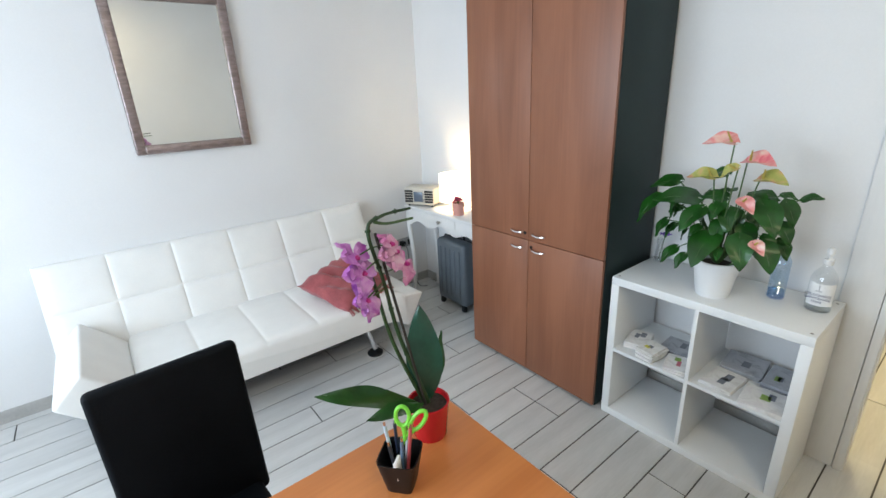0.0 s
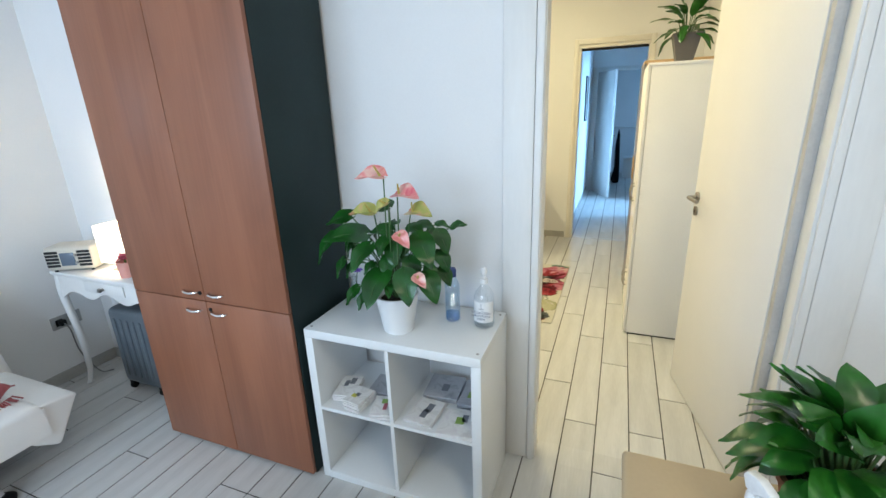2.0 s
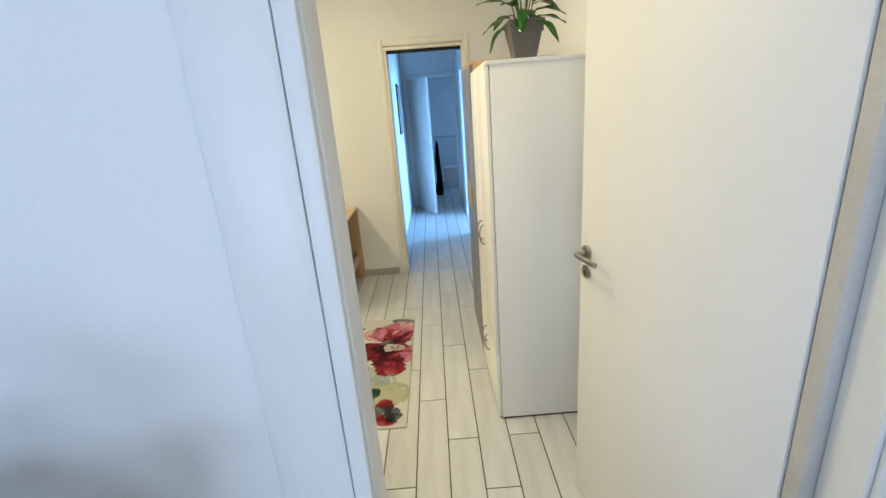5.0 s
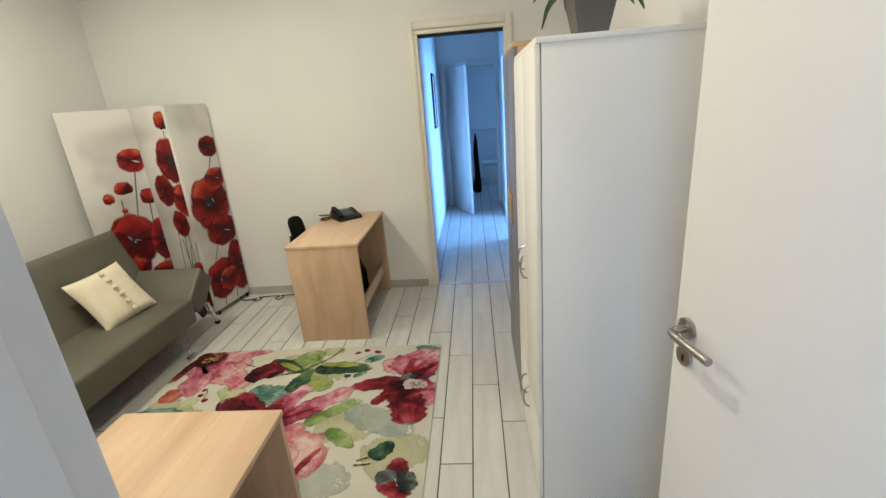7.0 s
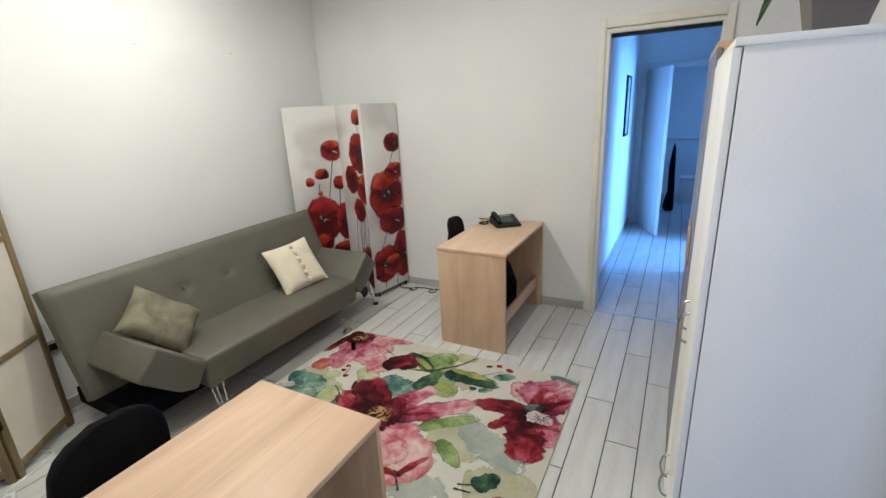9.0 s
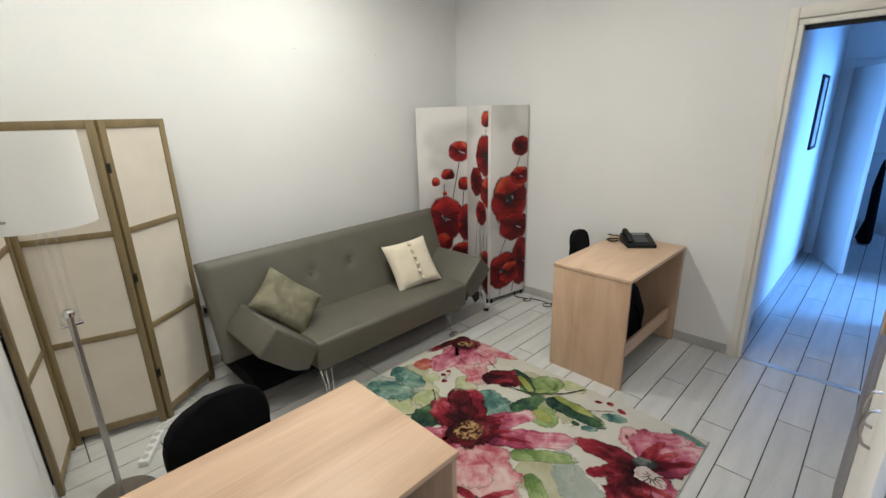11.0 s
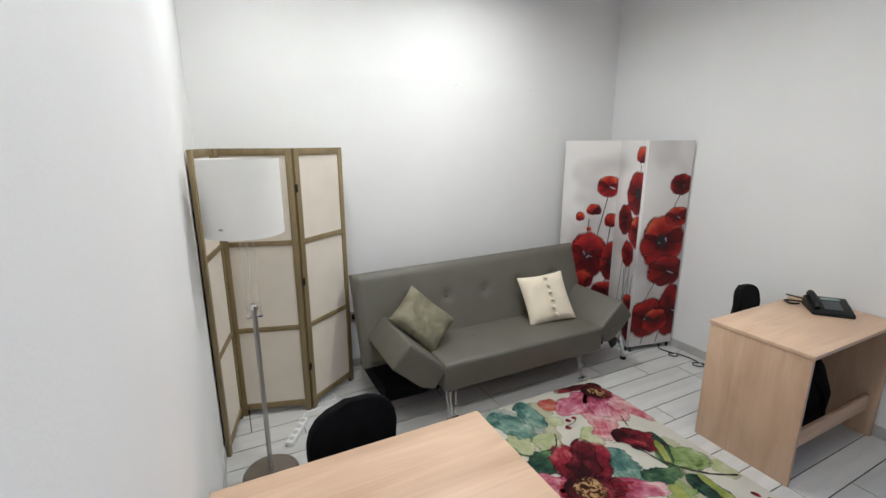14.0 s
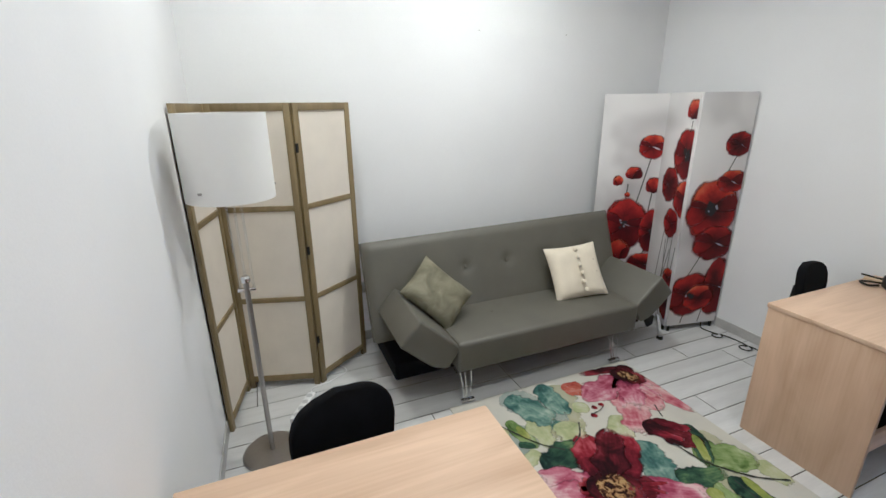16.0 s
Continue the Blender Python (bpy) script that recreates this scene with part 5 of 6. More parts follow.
# thin washes under everything
prints("printed_wash", SUNW, [(4.23, 1.08, 4.25, 0.76, 0.28), (3.95, 0.74, 4.10, 0.45, 0.28), (4.45, 2.22, 4.25, 1.75, 0.22), (4.95, 1.55, 4.70, 1.05, 0.16)])
prints("printed_wash", MISTW, [(4.40, 0.92, 4.18, 0.55, 0.20), (3.90, 1.12, 3.84, 0.80, 0.20), (4.10, 2.26, 4.30, 1.92, 0.22), (4.46, 0.98, 4.30, 0.84, 0.10), (4.10, 1.95, 3.90, 1.80, 0.14)])
# leaves
prints("printed_leaf", PALEG, [(4.629, 1.83, 4.50, 1.64, 0.14), (4.147, 2.01, 4.125, 1.77, 0.12), (4.30, 1.91, 4.26, 1.69, 0.18), (5.03, 1.29, 5.02, 1.13, 0.11), (4.43, 2.00, 4.51, 1.95, 0.10), (3.98, 1.98, 3.86, 1.86, 0.12), (4.02, 1.80, 3.92, 1.70, 0.10)], layer=3)
prints("printed_leaf", LEAFG, [(4.01, 2.04, 4.05, 1.81, 0.085), (4.79, 1.47, 5.01, 1.29, 0.19), (4.70, 1.29, 4.58, 1.12, 0.17), (4.255, 1.15, 4.45, 0.885, 0.095), (4.205, 1.01, 4.09, 0.835, 0.085)], layer=6)
prints("printed_leaf", TEALW, [(4.10, 2.22, 4.26, 1.95, 0.19), (4.37, 2.26, 4.36, 1.96, 0.14), (4.58, 1.63, 4.49, 1.38, 0.20), (4.88, 0.95, 4.93, 0.82, 0.07), (4.70, 0.985, 4.745, 0.91, 0.05), (3.79, 1.10, 3.87, 1.24, 0.14), (5.03, 0.61, 5.02, 0.44, 0.06), (4.22, 1.93, 4.32, 1.83, 0.09), (4.50, 1.46, 4.60, 1.34, 0.10)], layer=6)
prints("printed_leaf", DARKG, [(4.00, 1.66, 4.27, 1.73, 0.17), (4.93, 1.62, 4.77, 1.37, 0.095), (4.79, 1.27, 4.80, 0.90, 0.125), (4.71, 1.05, 4.713, 1.005, 0.035), (4.00, 0.71, 4.11, 0.63, 0.10), (4.56, 1.36, 4.80, 1.31, 0.13), (4.05, 1.72, 4.13, 1.64, 0.09), (3.97, 1.86, 4.04, 1.81, 0.05), (4.40, 2.20, 4.36, 2.05, 0.05)], layer=12)
prints("printed_leaf", LIMEG, [(4.88, 1.55, 4.80, 1.38, 0.045), (4.85, 1.25, 4.85, 0.97, 0.055), (4.03, 1.98, 4.05, 1.87, 0.04), (4.66, 1.26, 4.62, 1.14, 0.07)], layer=24)
# lily-like flower at the sofa's end
LILY = [(4.90, 2.13, 4.56, 2.01, 0.19), (4.86, 2.03, 4.63, 1.68, 0.20), (4.97, 2.10, 5.07, 1.70, 0.15), (4.92, 2.06, 4.90, 1.78, 0.16)]
prints("printed_petal", ROSE, [LILY[1], LILY[2], LILY[3]], layer=14)
prints("printed_petal", MAUV, [LILY[0], (4.93, 2.08, 4.80, 1.86, 0.15), (4.72, 1.80, 4.62, 1.68, 0.10)], layer=20)
prints("printed_petal", MARO, [(4.99, 2.20, 4.70, 2.26, 0.07), (5.04, 2.22, 4.90, 2.08, 0.12)], layer=26)
veins(LILY, MAUV, 28)
prints("printed_petal", CORAL, [(4.50, 2.20, 4.63, 2.06, 0.12), (4.48, 2.13, 4.60, 2.13, 0.09)], layer=14)
berries([(4.585, 1.955, 4.618, 1.945, 0.03), (4.535, 1.958, 4.556, 1.93, 0.03), (4.485, 1.903, 4.51, 1.873, 0.035)])
# great flower by the writing desk
GREAT = [(4.224, 1.452, 3.93, 1.62, 0.18), (4.218, 1.427, 3.91, 1.51, 0.13), (4.32, 1.43, 4.63, 1.25, 0.13), (4.279, 1.385, 4.55, 0.96, 0.15)]
prints("printed_petal", ROSE, [(4.20, 1.36, 3.90, 1.03, 0.40), (4.12, 1.30, 3.95, 1.16, 0.22)], 0.9, 14)
prints("printed_petal", CRIM, [(3.90, 1.22, 3.91, 1.06, 0.05), (3.91, 1.08, 4.07, 1.0, 0.04)], layer=27)
prints("printed_petal", MAUV, GREAT, layer=20)
prints("printed_petal", CRIM, [(4.25, 1.48, 4.33, 1.77, 0.20), (4.30, 1.46, 4.55, 1.69, 0.21), (4.20, 1.45, 4.08, 1.50, 0.10)], layer=24)
prints("printed_petal", MARO, [(4.27, 1.48, 4.47, 1.76, 0.17), (4.31, 1.44, 4.43, 1.36, 0.12), (4.25, 1.44, 4.14, 1.42, 0.10)], layer=30)
veins(GREAT, CRIM, 32)
# bud on its stem
prints("printed_petal", MARO, [(4.70, 1.72, 4.88, 1.49, 0.15)], 0.9, 16)
prints("printed_petal", CRIM, [(4.79, 1.73, 4.90, 1.59, 0.07), (4.72, 1.66, 4.80, 1.54, 0.05)], layer=28)
# open flower by the corridor
OPEN = [(4.625, 0.645, 4.59, 0.955, 0.145), (4.585, 0.638, 4.43, 0.80, 0.10), (4.546, 0.625, 4.25, 0.56, 0.22)]
WIDE = [(4.69, 0.625, 5.0, 0.52, 0.26), (4.66, 0.577, 4.98, 0.40, 0.20), (4.56, 0.575, 4.46, 0.37, 0.22)]
prints("printed_petal", ROSE, [(4.73, 0.64, 4.885, 0.79, 0.14)], layer=14)
prints("printed_petal", MAUV, WIDE, layer=18)
prints("printed_petal", CRIM, OPEN + [(4.70, 0.64, 4.92, 0.60, 0.15)], layer=22)
veins(OPEN, MARO, 34)
veins(WIDE, CRIM, 34)
berries([(4.975, 1.042, 4.997, 1.003, 0.03), (5.01, 0.98, 5.023, 0.94, 0.04), (5.003, 0.905, 4.985, 0.852, 0.035)])
# small flower by the door
prints("printed_petal", CRIM, [(3.88, 0.58, 3.995, 0.565, 0.10), (3.875, 0.585, 3.81, 0.64, 0.10), (3.83, 0.55, 3.765, 0.55, 0.12)], layer=16)
prints("printed_blot", INKB, [(3.86, 0.66, 3.91, 0.57, 0.09), (3.84, 0.555, 3.875, 0.47, 0.13)], layer=26)
# hearts
prints("printed_heart", WHITEW, [(4.62, 0.63, 4.59, 0.49, 0.085)], layer=46)
prints("printed_petal", MARO, [(4.13, 1.50, 4.34, 1.36, 0.22), (4.90, 2.20, 5.03, 2.03, 0.14)], 1.0, 32)
prints("printed_heart", GOLDW, [(4.17, 1.48, 4.31, 1.39, 0.15), (4.93, 2.165, 5.0, 2.055, 0.09)], 1.0, 46)
prints("printed_heart", INKB, [(4.64, 0.66, 4.71, 0.575, 0.08)], layer=44)


def stem_print(ctrl, w):
    b, pts = bmesh.new(), curve_pts([(x - 4.41, y - 1.355, 0) for x, y in ctrl], 8)
    rows = []
    for i, p in enumerate(pts):
        d = (pts[min(i + 1, len(pts) - 1)] - pts[max(i - 1, 0)]).normalized()
        s = Vector((-d.y, d.x, 0)) * w / 2 * (1 + 0.4 * math.sin(i * 1.7))
        rows.append((b.verts.new(p + s + Vector((0, 0, 0.0137))), b.verts.new(p - s + Vector((0, 0, 0.0137)))))
    for a, c in zip(rows, rows[1:]):
        b.faces.new((a[0], c[0], c[1], a[1]))
    part("printed_stem", b, INKW, RUG)


stem_print([(4.734, 1.544), (4.774, 1.39), (4.90, 1.235), (5.046, 1.146)], 0.010)
stem_print([(3.90, 2.10), (4.053, 1.841), (4.172, 1.729)], 0.009)
stem_print([(4.375, 1.874), (4.316, 1.791), (4.233, 1.743)], 0.008)
stem_print([(4.894, 1.823), (4.87, 1.77), (4.851, 1.725)], 0.008)
stem_print([(4.60, 1.93), (4.56, 1.91), (4.49, 1.90)], 0.005)
stem_print([(3.93, 1.11), (3.907, 1.09), (3.829, 1.024)], 0.010)
stem_print([(3.955, 0.794), (3.964, 0.711)], 0.008)
stem_print([(3.983, 0.787), (4.015, 0.708)], 0.007)
stem_print([(4.862, 1.029), (4.93, 0.95), (4.957, 0.911)], 0.005)
stem_print([(4.80, 1.25), (4.80, 1.08), (4.81, 0.92)], 0.006)
for k in range(9):
    a = 0.9 + k * 0.55
    stem_print([(4.605 + 0.012 * math.cos(a), 0.555 + 0.012 * math.sin(a)), (4.605 + 0.045 * math.cos(a + 0.2), 0.555 + 0.045 * math.sin(a + 0.2))], 0.006)

# ---- plants ----
GREEN = mat("glossy_dark_leaf", (0.011, 0.066, 0.006), 0.30, vary=0.35, scale=14, bump=0.12, fine=70, island=0.25)
GREEN2 = mat("fresh_green_leaf", (0.022, 0.105, 0.009), 0.32, vary=0.30, scale=14, bump=0.12, fine=70, island=0.25)
ORCHG = mat("orchid_leaf", (0.010, 0.058, 0.036), 0.38, vary=0.25, scale=10, bump=0.05)
ORCHS = mat("orchid_stem", (0.020, 0.050, 0.014), 0.5, vary=0.3, scale=30)
STEMG = mat("green_stem", (0.055, 0.11, 0.03), 0.5, vary=0.2, scale=20)
SOIL = mat("potting_soil", (0.03, 0.022, 0.016), 0.95, vary=0.4, scale=60, bump=0.8, fine=120)


def frame_matrix(base, along, normal):
    y = Vector(along).normalized()
    z = Vector(normal)
    z = (z - y * z.dot(y)).normalized()
    x = y.cross(z)
    return Matrix(((x.x, y.x, z.x, base[0]), (x.y, y.y, z.y, base[1]), (x.z, y.z, z.z, base[2]), (0, 0, 0, 1)))


def anthurium():
    bx, by, bz = 2.045, 0.83, 0.765
    p = thing("anthurium", "potted anthurium with pink and green flowers and dark glossy leaves", "potted plant", (bx, by, bz))
    part("pot", lathe([(0, 0), (0.060, 0), (0.064, 0.006), (0.086, 0.150), (0.088, 0.158), (0.080, 0.158), (0.071, 0.150), (0.066, 0.130), (0, 0.130)], 40), mat("white_pot", (0.80, 0.80, 0.80), 0.35, vary=0.02), p, "white tapered pot")
    part("soil", lathe([(0, 0.138), (0.068, 0.134)], 24), SOIL, p)
    r = random.Random(5)
    hub = Vector((0, 0, 0.15))
    extra = [(bx + r.uniform(-0.06, 0.14), by + r.uniform(-0.20, 0.22), bz + r.uniform(0.20, 0.44), r.uniform(0.06, 0.10)) for i in range(26)]
    for x, y, z, size in ANTHURIUM_LEAVES + extra:
        c = Vector((x - bx, y - by, z - bz))
        out = (c - hub)
        flat = Vector((out.x, out.y, 0))
        flat = flat.normalized() if flat.length > 0.02 else Vector((-1, 0, 0))
        along = flat * 0.75 + Vector((-0.25, 0, -0.55 - 0.5 * r.random() + 0.9 * (z > 1.17)))
        along.normalize()
        size *= 0.88
        L, W = size * 1.0, size * 0.70
        base = c - along * L * 0.45
        m = frame_matrix(base, along, Vector((-0.55, 0, 0.8)) + flat * 0.35)
        lf = part("leaf", leaf(L, W, 0.55, 0.16, 9, 1.75, 0.55), GREEN, p, "heart-shaped glossy leaf", m)
        rib = tube([m @ Vector((0, 0.0, 0.001)), m @ Vector((0, L * 0.5, -L * 0.06)), m @ Vector((0, L * 0.86, -L * 0.2))], 0.0012, 4)
        part("midrib", rib, STEMG, lf)
        mid = (hub + base) * 0.5 + Vector((0, 0, 0.05))
        part("petiole", tube(curve_pts([(hub.x * 0.5, hub.y * 0.5, 0.13), mid, base], 6), 0.0024, 6), STEMG, p)
    PINKS = blotch("spathe_pink", ((0.60, 0.09, 0.13), (0.72, 0.30, 0.28), (0.74, 0.55, 0.45)), 18, 0.3)
    MIXS = blotch("spathe_green_pink", ((0.22, 0.30, 0.05), (0.44, 0.40, 0.12), (0.68, 0.22, 0.22)), 14, 0.3)
    SPAD = mat("spadix", (0.45, 0.36, 0.08), 0.6, bump=0.5, fine=300)
    for i, (x, y, z) in enumerate(ANTHURIUM_FLOWERS):
        c = Vector((x - bx, y - by, z - bz))
        side = 1 if i in (0, 2, 6) else -1
        along = Vector((-0.35, 0.85 * side, 0.10 if i < 4 else -0.5))
        size = (0.105, 0.105, 0.095, 0.10, 0.07, 0.06, 0.065)[i]
        base = c - along.normalized() * size * 0.4
        m = frame_matrix(base, along, Vector((-0.5, 0, 0.9)))
        f = part("flower", leaf(size, size * 0.80, 0.35, 0.55, 9, 1.8, 0.5), PINKS if i in (0, 1, 4, 5) else MIXS, p, "waxy spathe, pink and green", m)
        part("spadix", tube([m @ Vector((0, 0.012, 0.004)), m @ Vector((0, size * 0.32, size * 0.42))], 0.0045, 8, taper=0.6), SPAD, f, "yellow spadix")
        part("flower_stalk", tube(curve_pts([(0, 0, 0.13), Vector((c.x * 0.35, c.y * 0.35, c.z * 0.55)), base], 6), 0.0026, 6), STEMG, p)
    return p


anthurium()


def leafy_plant(name, label, loc, pot_mat, pot_r, pot_h, n, reach, height, leaf_l, leaf_w, seed, green, square=False):
    """A clump of pointed leaves on arching stalks in a pot."""
    p = thing(name, label, "potted plant", loc)
    if square:
        ring = []
        for rr, z in ((pot_r * 0.62, 0), (pot_r, pot_h), (pot_r * 1.06, pot_h), (pot_r * 1.08, pot_h + 0.018), (pot_r * 0.95, pot_h + 0.018), (pot_r * 0.9, pot_h - 0.02)):
            ring.append((rr * 1.28, z))
        part("pot", lathe(ring, 4), pot_mat, p, "", pose(0, 0, 0, 0, 0, 45), 10)
    else:
        part("pot", lathe([(0, 0), (pot_r * 0.72, 0), (pot_r, pot_h), (pot_r * 1.05, pot_h), (pot_r * 1.05, pot_h + 0.015), (pot_r * 0.93, pot_h + 0.015), (pot_r * 0.9, pot_h - 0.02), (0, pot_h - 0.02)], 32), pot_mat, p)
    part("soil", lathe([(0, pot_h - 0.012), (pot_r * 0.88, pot_h - 0.016)], 20), SOIL, p)
    r = random.Random(seed)
    for i in range(n):
        a = i * 2.399 + r.uniform(-0.4, 0.4)
        q = (i + 0.5) / n
        out = reach * (0.25 + 0.75 * q ** 0.7) * r.uniform(0.8, 1.1)
        top = pot_h + height * (1.0 - 0.80 * q ** 1.5) * r.uniform(0.82, 1.08)
        d = Vector((math.cos(a), math.sin(a), 0))
        base = d * out * 0.45 + Vector((0, 0, top * 0.86))
        along = d * (0.35 + 0.65 * q) + Vector((0, 0, 0.75 - 1.15 * q + r.uniform(-0.15, 0.15)))
        L, W = leaf_l * r.uniform(0.75, 1.15), leaf_w * r.uniform(0.8, 1.15)
        m = frame_matrix(base, along, Vector((0, 0, 1)) + d * 0.4 + Vector((r.uniform(-.3, .3), r.uniform(-.3, .3), 0)))
        part("leaf", leaf(L, W, 0.5 + 0.6 * r.random(), 0.22, 8, 1.35, 0.0), green, p, "", m)
        part("stalk", tube(curve_pts([(0.01 * math.cos(a), 0.01 * math.sin(a), pot_h - 0.02), d * out * 0.22 + Vector((0, 0, top * 0.55)), base], 5), 0.0028, 6), STEMG, p)
    return p


leafy_plant("peace_lily", "lush green peace lily in a brown pot on the beige cabinet", (1.47, -0.40, 0.775), mat("terracotta_pot", (0.30, 0.14, 0.08), 0.7), 0.10, 0.13, 95, 0.25, 0.185, 0.112, 0.064, 11, GREEN2)
leafy_plant("cupboard_plant", "green houseplant in a grey-brown pot on the white cupboard", (3.92, -0.285, 1.835), mat("grey_brown_pot", (0.13, 0.115, 0.10), 0.6), 0.082, 0.145, 26, 0.17, 0.18, 0.15, 0.055, 23, GREEN2, True)


def orchid():
    p = thing("orchid", "purple orchid with broad leaves in a red pot on the desk", "potted plant", (0.665, 0.985, 0.75))
    part("pot", lathe([(0, 0), (0.042, 0), (0.044, 0.004), (0.054, 0.100), (0.056, 0.107), (0.051, 0.107), (0.048, 0.092), (0, 0.095)], 36), mat("red_ceramic", (0.48, 0.012, 0.02), 0.25, vary=0.05), p, "glossy red pot")
    part("bark", lathe([(0, 0.098), (0.0485, 0.094)], 20), SOIL, p)
    O = lambda x, y, z: Vector((x - 0.665, y - 0.985, z - 0.75))
    for tip, w, nrm, bend, mt in ((O(0.668, 1.00, 1.115), 0.095, (-0.5, -0.8, 0.1), 0.25, ORCHG), (O(0.395, 1.02, 1.005), 0.075, (0, -0.25, 1), 0.15, GREEN), (O(0.475, 0.94, 0.945), 0.048, (0, -0.3, 1), 0.2, GREEN), (O(0.775, 1.02, 1.00), 0.055, (0.5, -0.8, 0.2), 0.3, GREEN), (O(0.71, 1.06, 0.97), 0.06, (0.4, 0.6, 0.5), 0.4, GREEN)):
        base = Vector((0, 0, 0.105)) + Vector((tip.x, tip.y, 0)) * 0.10
        d = tip - base
        part("leaf", leaf(d.length, w, bend, 0.12, 10, 1.15), mt, p, "long strap-shaped leaf", frame_matrix(base, d, nrm))
    s1 = curve_pts([(0.0, 0.0, 0.10), O(0.605, 1.0, 1.06), O(0.575, 1.0, 1.22), O(0.548, 1.0, 1.345), O(0.585, 1.0, 1.372), O(0.655, 0.99, 1.378)], 8)
    part("flower_stem", tube(s1, 0.0058, 8, taper=0.55), ORCHS, p, "knotted green stem")
    part("flower_stem", tube(curve_pts([(-0.01, 0.005, 0.10), O(0.590, 1.01, 1.05), O(0.555, 1.01, 1.22), O(0.53, 1.01, 1.31)], 8), 0.0055, 8, taper=0.7), ORCHS, p, "knotted green stem")
    part("support_stick", tube([(-0.012, -0.004, 0.10), O(0.56, 0.99, 1.34)], 0.0036, 6), mat("dark_stick", (0.03, 0.025, 0.02), 0.7), p)
    part("flower_stem", tube(curve_pts([O(0.565, 1.0, 1.362), O(0.60, 1.0, 1.352), O(0.660, 0.99, 1.354)], 6), 0.0036, 8, taper=0.8), STEMG, p, "short green side shoot")
    for q in range(6, len(s1), 6):
        part("stem_node", lathe([(0, -0.006), (0.0062, -0.002), (0.0068, 0.002), (0, 0.007)], 10), ORCHS, p, "", Matrix.Translation(s1[q]))
    r = random.Random(9)
    PUR = blotch("orchid_purple", ((0.36, 0.06, 0.42), (0.52, 0.20, 0.58), (0.64, 0.40, 0.66)), 22, 0.55)
    PNK = blotch("orchid_pink", ((0.50, 0.12, 0.36), (0.62, 0.28, 0.48), (0.68, 0.45, 0.58)), 22, 0.55)
    for i, (x, z, sz) in enumerate(((0.507, 1.300, 0.036), (0.515, 1.265, 0.036), (0.600, 1.292, 0.034), (0.622, 1.258, 0.036), (0.512, 1.205, 0.036), (0.530, 1.190, 0.028), (0.585, 1.315, 0.024))):
        c = O(x, 0.99 + r.uniform(-0.02, 0.02), z)
        f = None
        for q in range(5):
            a = 72 * q + r.uniform(-12, 12)
            m = Matrix.Translation(c) @ pose(0, 0, 0, 62 + r.uniform(-10, 10), 0, 35 + r.uniform(-30, 30)) @ pose(0, 0, 0, 0, 0, a)
            b = leaf(sz * 1.45, sz * 1.25, 0.5, 0.15, 6, 1.1, 0, m)
            f = part("petal", b, PUR if i not in (2, 3, 6) else PNK, p) if f is None else part("petal", b, PUR if i not in (2, 3, 6) else PNK, f)
        part("lip", lathe([(0, 0), (0.006, 0.002), (0.004, 0.012), (0, 0.014)], 8), mat("orchid_lip", (0.45, 0.02, 0.22), 0.5), f, "dark pink lip", Matrix.Translation(c) @ pose(0, -0.004, 0, 80, 0, 0))
        near = min(s1, key=lambda v: (v - c).length)
        part("flower_stalk", tube([near, c], 0.0018, 5), STEMG, f)


orchid()


